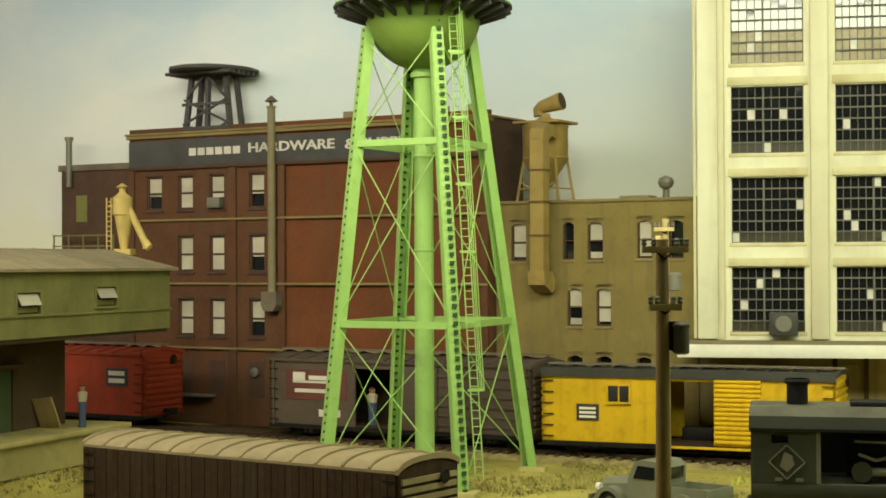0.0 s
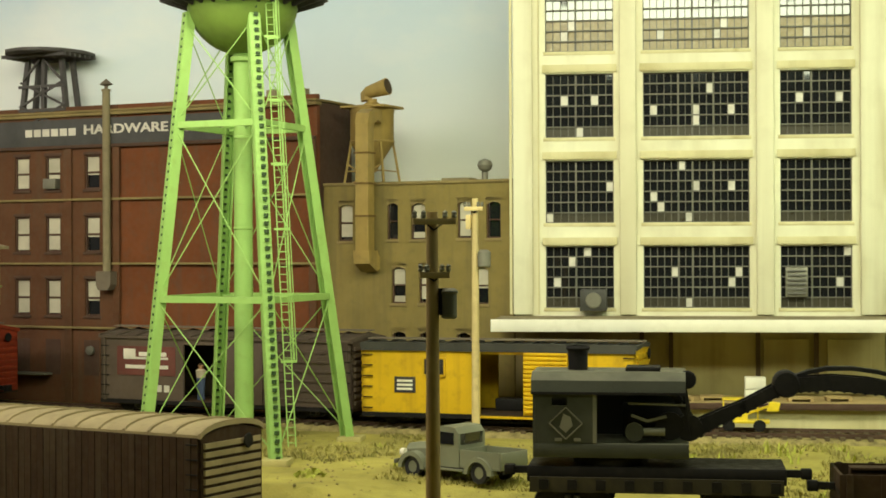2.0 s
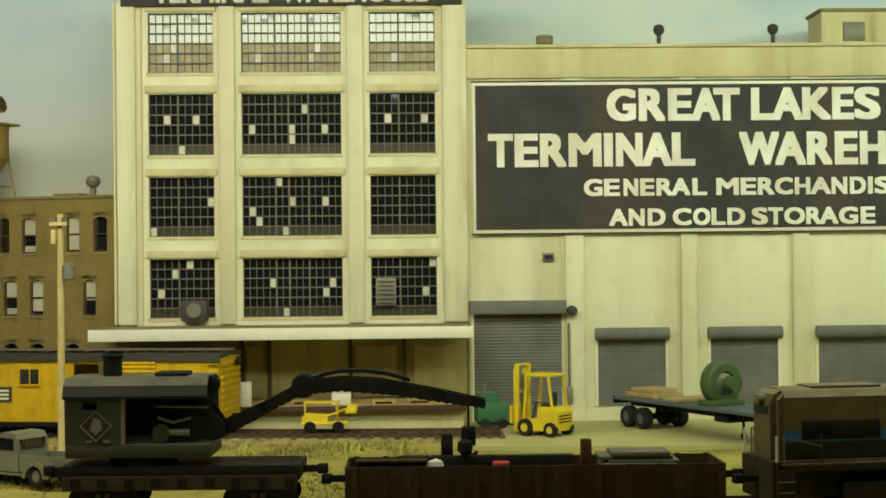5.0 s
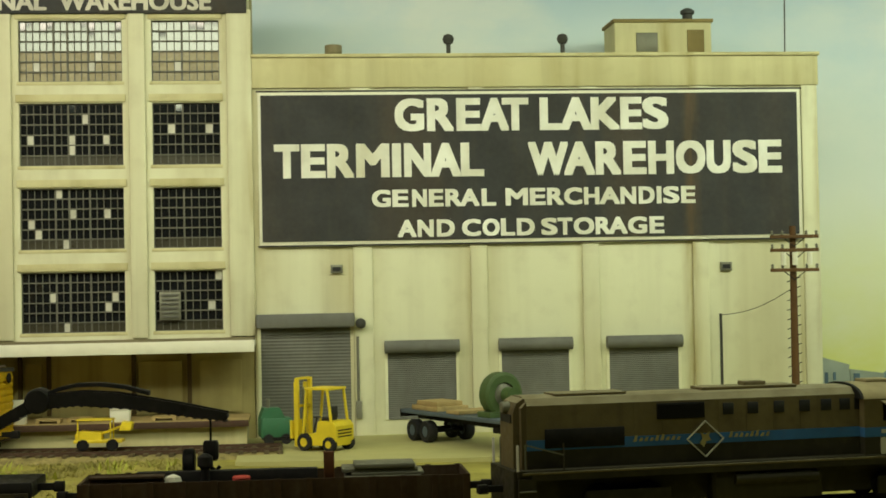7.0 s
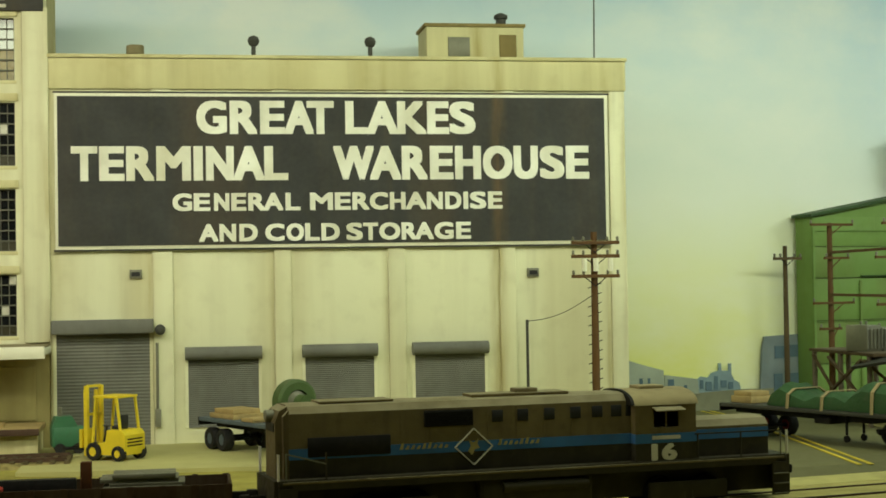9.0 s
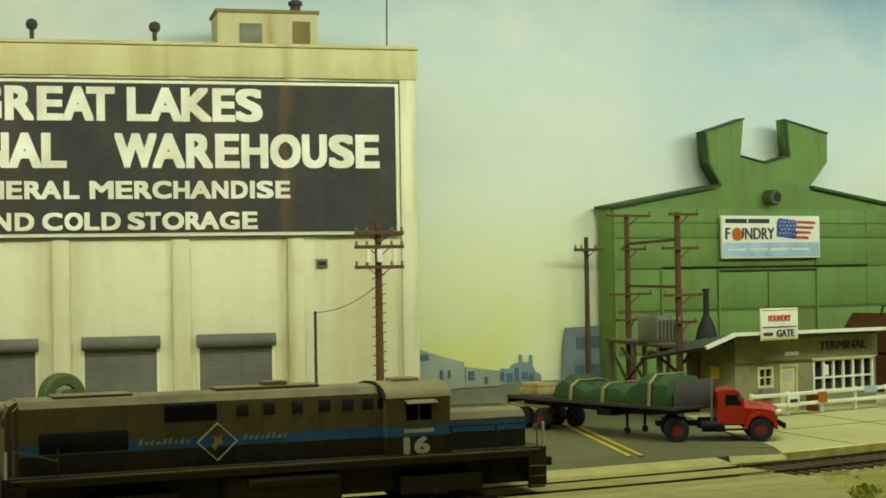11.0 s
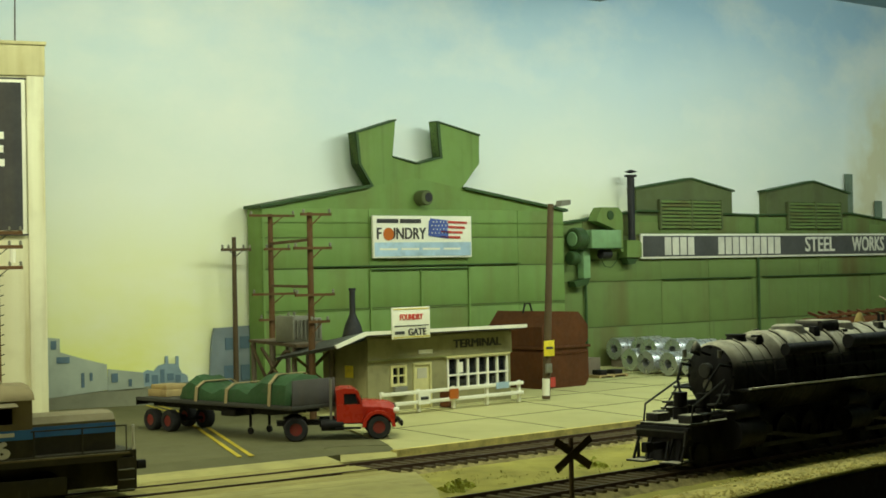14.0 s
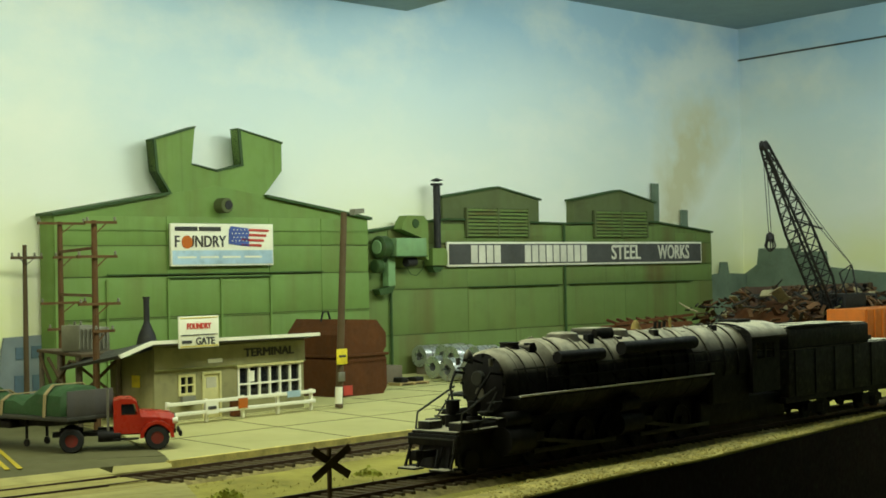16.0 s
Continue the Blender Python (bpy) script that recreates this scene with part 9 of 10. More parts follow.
def substation():
    m = base(0.7945, -0.096, 0)
    s = thing("pole_substation", m, "rusty pole substation with many crossarms", "substation")
    u = Vector((math.cos(radians(16)), math.sin(radians(16)), 0))
    near, far = Vector((0, 0, 0)), Vector((0.0219, 0.1930, 0))
    for o, h in ((near, 0.2045), (far, 0.2105)):
        part("pole", Shape().cyl(o, o + Vector((0, 0, h)), 0.0036, 0.0028, 10), WOOD_R, s, "rusty brown pole")
    for o, z, a, c in ((near, 0.2025, -0.012, 0.0240), (near, 0.1696, -0.021, 0.0240), (near, 0.1240, -0.020, 0.0265), (near, 0.0977, -0.005, 0.0200),
                       (far, 0.2085, -0.028, 0.0300), (far, 0.1720, -0.010, 0.0240), (far, 0.1230, -0.026, 0.0300), (far, 0.0950, -0.018, 0.0120)):
        f = o + Vector((0, -0.0042, z))
        arm = part("crossarm", Shape().bar(f + u * a, f + u * c, 0.0022, 0.0026), WOOD_R, s)
        insulators(arm, [(f + u * v).x for v in (a + 0.004, c - 0.004)], f.y, z + 0.0013)
        part("arm_brace", Shape().bar(f + u * (c * 0.55), o + Vector((0, -0.0036, z - 0.011)), 0.0010), WOOD_R, s)
    for z in (0.178, 0.132):
        part("tie_beam", Shape().bar(near + Vector((0, 0, z)), far + Vector((0, 0, z)), 0.0022, 0.0028), WOOD_R, s)
    part("platform", Shape().box(-0.006, 0.044, 0.030, 0.190, 0.0715, 0.0745, 0.0004), WOOD, s, "timber platform")
    for k in range(6):
        part("plank_end", Shape().box(-0.008, 0.046, 0.032 + 0.027 * k, 0.038 + 0.027 * k, 0.0746, 0.0754), WOOD_G, s)
    for x in (-0.003, 0.036):
        for y in (0.045, 0.115, 0.182):
            part("post", Shape().cyl((x, y, 0), (x, y, 0.0714), 0.0028, n=10), WOOD_G, s)
    for a, c in (((-0.010, 0.040, 0.028), (0.036, 0.045, 0.068)), ((0.036, 0.040, 0.028), (-0.010, 0.045, 0.068)), ((-0.012, 0.045, 0.030), (-0.012, 0.125, 0.068)), ((-0.012, 0.125, 0.030), (-0.012, 0.045, 0.068)), ((-0.005, 0.125, 0.030), (-0.005, 0.182, 0.068))):
        part("brace", Shape().bar(a, c, 0.0026), WOOD, s)
    t = thing("transformer_bank", m @ pose(0.014, 0.075, 0.0755, 0, 0, 16), "grey power transformers on the substation platform", "transformer")
    part("tank", Shape().box(-0.018, 0.002, -0.013, 0.020, 0, 0.0265, 0.0015), GREY, t)
    part("tank", Shape().box(0.004, 0.020, -0.011, 0.016, 0, 0.0240, 0.0012), GREY, t)
    for k in range(8):
        part("cooling_fin", Shape().box(-0.0190 + 0.0046 * k, -0.0178 + 0.0046 * k, -0.0152, -0.0131, 0.003, 0.0225), GREY, t)
    insulators(t, (-0.014, -0.007), 0, 0.0265)
    insulators(t, (0.010,), 0, 0.0240)


substation()


def terminal_office():
    m = base(0.956, -0.064, 19, G + 0.006)
    b = thing("terminal_office", m, "small grey-green yard office with a white flat roof edge", "building")
    z = lambda v: v - G - 0.006
    L, R, D, T = -0.1115, 0.0890, 0.07, 0.0945
    holes = [(-0.0802, -0.0620, z(0.0475), z(0.0657)), (-0.0501, -0.0278, 0.0, z(0.0668)), (-0.0032, 0.0835, z(0.0385), z(0.0705))]
    OFF = mat("grey_green_board_wall", (0.27, 0.25, 0.115), 0.8, streak=0.2)
    OFFL = mat("light_office_trim", (0.62, 0.57, 0.26), 0.7)
    part("wall", wall_with_holes(L, R, 0, z(T), holes, 0, 0.003), OFF, b, "grey-green front wall")
    for x in (L, R - 0.003):
        part("wall", Shape().prism([(0.0031, 0), (D, 0), (D, z(T) - 0.014), (0.0031, z(T) - 0.001)], x, x + 0.003, "x"), OFF, b)
    part("wall", Shape().box(L + 0.0031, R - 0.0031, D - 0.003, D, 0, z(T) - 0.0142), OFF, b)
    part("fascia_panel", Shape().box(L - 0.001, R + 0.001, -0.0016, -0.0002, z(0.0735), z(T)), OFF, b)
    part("ledge", Shape().box(L - 0.001, R + 0.001, -0.0026, -0.0002, z(0.0722), z(0.0735)), SHED, b)
    line = lambda lift: [(L - 0.0545, z(0.0885)), (L - 0.016, z(0.0997)), (R + 0.006, z(0.0987)), (R + 0.006, z(0.1022) + lift), (L - 0.018, z(0.1032) + lift), (L - 0.0565, z(0.0918) + lift)]
    part("roof", Shape().rings([[(x, y, zz - drop) for x, zz in line(-0.0006)] for y, drop in ((-0.018, 0), (D + 0.006, 0.014))]), DARKGREY, b, "dark felt roof sloping to the back")
    part("roof_edge", Shape().prism(line(0), -0.0205, -0.0182), WHITE, b, "white roof edge board")
    part("gable_filler", Shape().box(L, R, 0.0, 0.002, z(T), z(0.0995)), OFF, b)
    win = new("window")
    win.parent = b
    part("pane", Shape().box(-0.0802, -0.0620, 0.0014, 0.0020, z(0.0475), z(0.0657)), PANE, win)
    part("window_frame", Shape().box(-0.0818, -0.0790, -0.0010, 0.0014, z(0.0460), z(0.0672)).box(-0.0632, -0.0604, -0.0010, 0.0014, z(0.0460), z(0.0672)).box(-0.0790, -0.0632, -0.0010, 0.0014, z(0.0645), z(0.0672)).box(-0.0790, -0.0632, -0.0010, 0.0014, z(0.0460), z(0.0485)).box(-0.0718, -0.0704, -0.0006, 0.0014, z(0.0485), z(0.0645)).box(-0.0790, -0.0632, -0.0006, 0.0014, z(0.0558), z(0.0572)), OFFL, win, "pale yellow frame")
    door = part("door", Shape().box(-0.0490, -0.0290, 0.0006, 0.0020, 0.0002, z(0.0655), 0.0003), OFFL, b, "pale yellow door")
    part("door_pane", Shape().box(-0.0455, -0.0325, 0.0001, 0.0006, z(0.0520), z(0.0625)), BLIND, door)
    part("door_frame", Shape().box(-0.0515, -0.0492, -0.0010, 0.0014, 0, z(0.0682)).box(-0.0288, -0.0265, -0.0010, 0.0014, 0, z(0.0682)).box(-0.0492, -0.0288, -0.0010, 0.0014, z(0.0657), z(0.0682)), OFFL, door)
    bw = new("window")
    bw.parent = b
    tagged(bw, "wide window of six white-framed bays")
    part("pane", Shape().box(-0.0032, 0.0835, 0.0016, 0.0022, z(0.0385), z(0.0705)), PANE, bw)
    for k in range(7):
        x = -0.0032 + 0.0867 * k / 6
        part("mullion", Shape().box(x - 0.0012, x + 0.0012, -0.0008, 0.0014, z(0.0385), z(0.0705)), WHITE, bw)
    for zz in (0.0385, 0.0515, 0.0692):
        part("transom", Shape().box(-0.0044, 0.0847, -0.0012, 0.0012, z(zz), z(zz + 0.0018)), WHITE, bw)
    part("window_head", Shape().box(-0.0075, 0.0865, -0.0030, 0.0, z(0.0708), z(0.0728)), OFFL, bw)
    part("notice", Shape().box(0.0100, 0.0190, 0.0002, 0.0008, z(0.0545), z(0.0655)), WHITE, bw)
    words("TERMINAL", 0.0118, SIGN_B, b, pose(0.0385, -0.0022, z(0.0845)), width=0.0690, bold=0.0004, label="dark fascia lettering")
    part("text_bar", Shape().box(-0.045, -0.026, -0.0022, -0.0017, z(0.0770), z(0.0810)), WHITE, b)
    part("notice_board", Shape().box(-0.0795, -0.0625, -0.0042, -0.0002, z(0.0365), z(0.0455), 0.0004), GREY, b)
    part("side_notice", Shape().box(L - 0.0012, L - 0.0002, 0.022, 0.034, z(0.056), z(0.068)), SIGN_Y, b)
    sg = thing("gate_sign", m, "white foundry gate sign standing on the office roof", "sign")
    part("board", Shape().box(-0.0985, -0.0480, -0.0235, -0.0215, z(0.0945), z(0.1255), 0.0004), WHITE, sg)
    part("edge", Shape().box(-0.0970, -0.0495, -0.0240, -0.0236, z(0.1235), z(0.1243)).box(-0.0970, -0.0495, -0.0240, -0.0236, z(0.0957), z(0.0965)), SIGN_Y, sg)
    words("FOUNDRY", 0.0080, FLAG_R, sg, pose(-0.0735, -0.0238, z(0.1155)), width=0.030, bold=0.0003)
    words("GATE", 0.0098, SIGN_B, sg, pose(-0.0660, -0.0238, z(0.1005)), width=0.0235, bold=0.0003)
    part("text_bar", Shape().box(-0.0955, -0.0830, -0.0241, -0.0237, z(0.0990), z(0.1020)), SIGN_B, sg)
    part("rule", Shape().box(-0.0960, -0.0505, -0.0241, -0.0237, z(0.1068), z(0.1076)), SIGN_B, sg)
    f = thing("white_fence", m @ pose(0, -0.034, 0), "white two-rail board fence before the office", "fence")
    for zz in (0.0080, 0.0180):
        part("rail", Shape().box(-0.1241, 0.0729, -0.0010, 0.0010, zz, zz + 0.0036, 0.0003), WHITE, f)
    for k in range(5):
        part("post", Shape().box(-0.1225 + 0.0475 * k, -0.1191 + 0.0475 * k, 0.0011, 0.0042, 0, 0.0225, 0.0003), WHITE, f)
    part("notice", Shape().box(-0.077, -0.061, -0.0020, -0.0012, 0.0075, 0.0195), WHITE, f, "white notice on the fence")
    part("arrow_bar", Shape().box(-0.074, -0.064, -0.0025, -0.0021, 0.0120, 0.0150), SIGN_B, f)
    part("notice", Shape().box(-0.0345, -0.0225, -0.0020, -0.0012, 0.0100, 0.0200), ORANGE, f, "orange notice on the fence")
    part("notice", Shape().box(0.032, 0.050, -0.0020, -0.0012, 0.0160, 0.0225), SIGN_BL, f, "pale notice on the fence")
    solid("oil_drum", Shape().lathe([(0.006, 0), (0.0064, 0.001), (0.006, 0.002), (0.006, 0.016), (0.0064, 0.017), (0.0058, 0.018)], n=16), RUST, "rusty drum beside the office door", "drum", at=m @ pose(-0.018, -0.012, 0))


terminal_office()


def rusty_hull():
    b = thing("riveted_tank", base(1.105, 0.062, 19, G + 0.006), "large rust-brown riveted steel casing in two halves", "steel casing")
    for z0, z1, c in ((0.0, 0.046, 0.004), (0.0475, 0.0875, 0.016)):
        part("casing", Shape().prism([(0.019, z0), (0.092, z0), (0.0985, z0 + 0.008), (0.0985, z1 - c), (0.0985 - c, z1), (0.019 + c, z1 + (0.002 if c > 0.01 else 0)), (0.019, z1 - c)], -0.012, 0.075), RUST, b, "rust-brown casing half")
    part("flange", Shape().box(0.0165, 0.1010, -0.014, 0.077, 0.0455, 0.0485, 0.0005), RUST, b)
    for k in range(16):
        part("rivet", Shape().lathe([(0.0012, -0.0135), (0.0008, -0.0145)], (0.025 + 0.0045 * k, 0, 0.040), 6, "y"), RUST, b)
    for x in (0.040,):
        part("lifting_frame", Shape().bar((x - 0.008, 0.03, 0.087), (x - 0.004, 0.03, 0.098), 0.0016).bar((x + 0.008, 0.03, 0.087), (x + 0.004, 0.03, 0.098), 0.0016).bar((x - 0.005, 0.03, 0.098), (x + 0.005, 0.03, 0.098), 0.0016), SOOT, b)
    part("tag", Shape().box(0.024, 0.038, -0.0145, -0.0125, 0.002, 0.013), FLAG_R, b, "red tag")


rusty_hull()
coil_prof = [(0.0058, -0.020), (0.0146, -0.020), (0.0152, -0.0188), (0.0152, 0.0188), (0.0146, 0.020), (0.0058, 0.020), (0.0058, -0.020)]
first = None
spots = [(1.381, 0.262, 0.0, 15), (1.368, 0.201, 0.0, 16), (1.372, 0.154, 0.0, 17), (1.381, 0.117, 0.0, 15), (1.410, 0.352, 0.0100, 16), (1.404, 0.276, 0.0142, 17), (1.394, 0.236, 0.0142, 17), (1.407, 0.198, 0.0142, 16), (1.409, 0.152, 0.0142, 17), (1.411, 0.108, 0.0142, 16)]
for k, (x, y, h, a) in enumerate(spots):
    mm = base(x, y, a, G + 0.006 + h)
    if first is None:
        first = thing("steel_coil", mm, "bright galvanised steel coil lying on the lot", "steel coil", "steel coils")
        part("winding", Shape().lathe(coil_prof, (0, 0, 0.0153), 36, axis="x"), ALU, first)
        for x0 in (-0.007, 0.007):
            part("strap", Shape().lathe([(0.0152, x0 - 0.0007), (0.0154, x0 - 0.0005), (0.0154, x0 + 0.0005), (0.0152, x0 + 0.0007), (0.0152, x0 - 0.0007)], (0, 0, 0.0153), 36, axis="x"), GREY, first)
    else:
        copy_thing(first, mm)
    if h:
        solid("timber_skid", Shape().box(-0.015, 0.015, -0.0115, 0.0115, 0, h + 0.0002, 0.0008), WOOD_G, "grey timber skid under a steel coil", "skid", group="coil skids", at=base(x, y, a, G + 0.006))
pl = thing("loaded_pallet", base(1.287, 0.186, 16, G + 0.006), "pallet with a grey casting beside the coils", "pallet")
part("pallet", Shape().box(-0.026, 0.026, -0.011, 0.011, 0.0022, 0.0036).box(-0.026, -0.022, -0.011, 0.011, 0, 0.0022).box(-0.002, 0.002, -0.011, 0.011, 0, 0.0022).box(0.022, 0.026, -0.011, 0.011, 0, 0.0022), WOOD_L, pl)
part("casting", Shape().box(-0.020, -0.008, -0.008, 0.008, 0.0037, 0.0098, 0.001).box(0.006, 0.020, -0.008, 0.008, 0.0037, 0.0090, 0.001), SOOT, pl)
solid("packing_case", Shape().box(-0.023, 0.023, -0.012, 0.014, 0, 0.023, 0.0008), WOOD_G, "grey timber packing case on the lot", "crate", at=base(1.270, 0.222, 18, G + 0.006))
solid("cone_chimney", Shape().lathe([(0.0125, 0), (0.0125, 0.066), (0.0095, 0.078), (0.0042, 0.090), (0.0034, 0.093), (0.0034, 0.118), (0.0042, 0.1185), (0.0042, 0.121)], n=16), BLACK, "black conical chimney beside the foundry", "chimney", at=base(0.923, 0.130, 0, G + 0.006))

# ---- scrap yard with its crane at the far right ----


def scrap_yard():
    m = base(1.80, 0.13, 16)
    rng = random.Random(11)
    s = Shape()
    n = 16
    for i in range(n + 1):
        for k in range(9):
            x, y = -0.03 + 0.52 * i / n, -0.10 + 0.26 * k / 8
            e = min(1, 5 * min(i, n - i) / n) * min(1, 4 * min(k, 8 - k) / 8)
            s.v.append((x, y, e * (0.082 + 0.03 * noise.noise(Vector((x * 14, y * 14, 2))))))
    s.f = [(i * 9 + k, (i + 1) * 9 + k, (i + 1) * 9 + k + 1, i * 9 + k + 1) for i in range(n) for k in range(8)]
    solid("scrap_mound", s, RUST, "mound of rusty scrap metal", "scrap heap", "stuff", at=m)
    kinds = (("rusty_scrap", (0.105, 0.050, 0.018), 420, 0.004, 0.024), ("tan_scrap", (0.36, 0.30, 0.16), 60, 0.010, 0.034), ("dark_scrap", (0.030, 0.026, 0.020), 300, 0.003, 0.030))
    for nm, rgb, count, w0, l0 in kinds:
        s = Shape()
        for _ in range(count):
            x, y = rng.uniform(0.03, 0.46), rng.uniform(-0.08, 0.13)
            z0 = 0.066 + 0.052 * rng.random() * (1 - abs(y - 0.02) / 0.2)
            w, l = w0 * rng.uniform(0.4, 2.2), l0 * rng.uniform(0.3, 1.2)
            q = Euler((rng.uniform(-0.9, 0.9), rng.uniform(-0.7, 0.7), rng.uniform(0, 6.3))).to_matrix()
            bend = rng.uniform(-0.3, 0.3) * l
            pts = [(-l / 2, -w / 2, 0), (0, -w / 2, bend), (l / 2, -w / 2, 0), (l / 2, w / 2, 0), (0, w / 2, bend), (-l / 2, w / 2, 0)]
            s.rings([[q @ Vector((a, b, c + d)) + Vector((x, y, z0)) for a, b, c in pts] for d in (0, 0.0012)])
        solid("scrap_pieces", s, mat(nm, rgb, 0.8, var=0.4, scale=90, amount=0.5, dirt=(0.05, 0.04, 0.03)), "tangled bent plates and bars of " + nm.replace("_", " "), "scrap", "stuff", at=m)
    w = thing("scrap_bin_wall", base(1.95, 0.25, 16), "dark stained timber wall behind the scrap heap", "retaining wall")
    for k in range(6):
        part("plank", Shape().box(-0.080, 0.300, -0.003, 0.003, 0.0195 * k, 0.0190 + 0.0195 * k, 0.0006), BRICK_D, w)
    for k in range(6):
        part("post", Shape().box(-0.078 + 0.072 * k, -0.071 + 0.072 * k, -0.0062, -0.0032, 0, 0.1175, 0.0005), WOOD, w)
    c = thing("scrap_crane", base(1.925, 0.088, 16) @ pose(0, 0, 0.062), "black lattice-boom crane on the scrap heap", "crane")
    part("crawler_track", Shape().box(-0.032, 0.032, -0.028, -0.016, 0, 0.012, 0.003), SOOT, c)
    part("crawler_track", Shape().box(-0.032, 0.032, 0.016, 0.028, 0, 0.012, 0.003), SOOT, c)
    part("turntable", Shape().lathe([(0.018, 0.008), (0.018, 0.015)], n=18), SOOT, c)
    part("cab", Shape().box(-0.012, 0.048, -0.022, 0.022, 0.015, 0.044, 0.002), SOOT, c)
    part("cab_window", Shape().box(-0.0125, -0.0118, -0.018, 0.000, 0.026, 0.040), PANE, c)
    a0, a1 = Vector((-0.0141, 0, 0.0247)), Vector((-0.1752, 0, 0.2470))
    d = (a1 - a0).normalized()
    n = d.cross(Vector((0, 1, 0)))
    boom = new("boom")
    boom.parent = c
    tagged(boom, "black lattice boom")
    wid = lambda t: 0.0034 + 0.0100 * min(1, 6 * t + 0.3, 1.9 * (1 - t) + 0.05)
    cor = lambda t, u, v: a0.lerp(a1, t) + n * (wid(t) * u) + Vector((0, wid(t) * v, 0))
    for u, v in ((-1, -1), (1, -1), (1, 1), (-1, 1)):
        rr = [[cor(k / 12, u, v) + n * a + Vector((0, b, 0)) for a, b in ((-0.0013, -0.0013), (0.0013, -0.0013), (0.0013, 0.0013), (-0.0013, 0.0013))] for k in range(13)]
        part("boom_chord", Shape().rings(rr), SOOT, boom)
    N = 26
    for (p, q) in (((-1, -1), (1, -1)), ((1, 1), (-1, 1)), ((-1, -1), (-1, 1)), ((1, -1), (1, 1))):
        for k in range(N):
            i, j = (p, q) if k % 2 else (q, p)
            part("lacing", Shape().bar(cor(k / N, *i), cor((k + 1) / N, *j), 0.0013), SOOT, boom)
    part("boom_head", Shape().lathe([(0.0062, -0.004), (0.0070, -0.003), (0.0055, 0), (0.0070, 0.003), (0.0062, 0.004)], tuple(a1), 14, "y"), SOOT, boom)
    mast = Vector((0.046, 0, 0.085))
    part("gantry", Shape().bar((0.036, -0.014, 0.044), mast, 0.0018).bar((0.036, 0.014, 0.044), mast, 0.0018).bar((0.006, -0.014, 0.044), (0.012, 0, 0.074), 0.0018).bar((0.012, 0, 0.074), mast, 0.0014), SOOT, c)
    mid = Vector((-0.0318, 0, 0.1364))
    part("pendant_spreader", Shape().bar(a0.lerp(a1, 0.55), mid, 0.0022), SOOT, c)
    for y in (-0.003, 0.003):
        part("pendant_cable", Shape().cyl(a1, mid + Vector((0, y, 0)), 0.0005, n=5).cyl(mid + Vector((0, y, 0)), mast, 0.0005, n=5), SOOT, c)
    part("hoist_cable", Shape().cyl(a1 + Vector((-0.004, 0, 0)), a1 + Vector((0.0065, 0, -0.116)), 0.0005, n=5).cyl(a1 + Vector((0.004, 0, 0)), a1 + Vector((0.0125, 0, -0.116)), 0.0005, n=5), SOOT, c)
    g = a1 + Vector((0.0095, 0, -0.122))
    gr = new("grapple")
    gr.parent = c
    part("grapple_head", Shape().lathe([(0.001, 0.006), (0.005, 0.003), (0.006, -0.004), (0.004, -0.007)], tuple(g), 12), SOOT, gr)
    for k in range(5):
        a = 2 * math.pi * k / 5
        part("tine", Shape().bar(g + Vector((0.005 * math.cos(a), 0.005 * math.sin(a), -0.005)), g + Vector((0.0075 * math.cos(a), 0.0075 * math.sin(a), -0.013)), 0.0018).bar(g + Vector((0.0075 * math.cos(a), 0.0075 * math.sin(a), -0.013)), g + Vector((0.0015 * math.cos(a), 0.0015 * math.sin(a), -0.020)), 0.0015), SOOT, gr)
    og = thing("orange_gondola", base(2.035, 0.06, 20), "orange scrap gondola beside the heap", "gondola car")
    part("body", Shape().box(-0.195, 0.13, -0.028, 0.028, 0.030, 0.087, 0.001), ORANGE, og)
    part("underframe", Shape().box(-0.193, 0.128, -0.02, 0.02, 0.0, 0.030), SOOT, og)
    for k in range(14):
        part("rib", Shape().box(-0.192 + 0.024 * k, -0.188 + 0.024 * k, -0.0302, -0.0281, 0.030, 0.087), ORANGE, og)
    fr = thing("rusty_flat_frame", base(1.605, 0.135, 17, G + 0.006), "rusty steel frame stacked behind the track", "steel frame")
    for z0, h in ((0.0, 0.036), (0.037, 0.030)):
        part("girder", Shape().box(-0.058, 0.121, -0.012, 0.012, z0, z0 + h, 0.001), RUST, fr)
    for k in range(8):
        part("spar", Shape().bar((-0.050 + 0.022 * k, -0.012, 0.0685), (-0.040 + 0.022 * k, 0.014, 0.0740), 0.003), RUST, fr)
    part("tray_rim", Shape().bar((-0.058, -0.013, 0.0690), (0.121, -0.013, 0.0760), 0.0026, 0.0036), RUST, fr)


scrap_yard()

# ---- left-hand conveyor shed over the siding ----


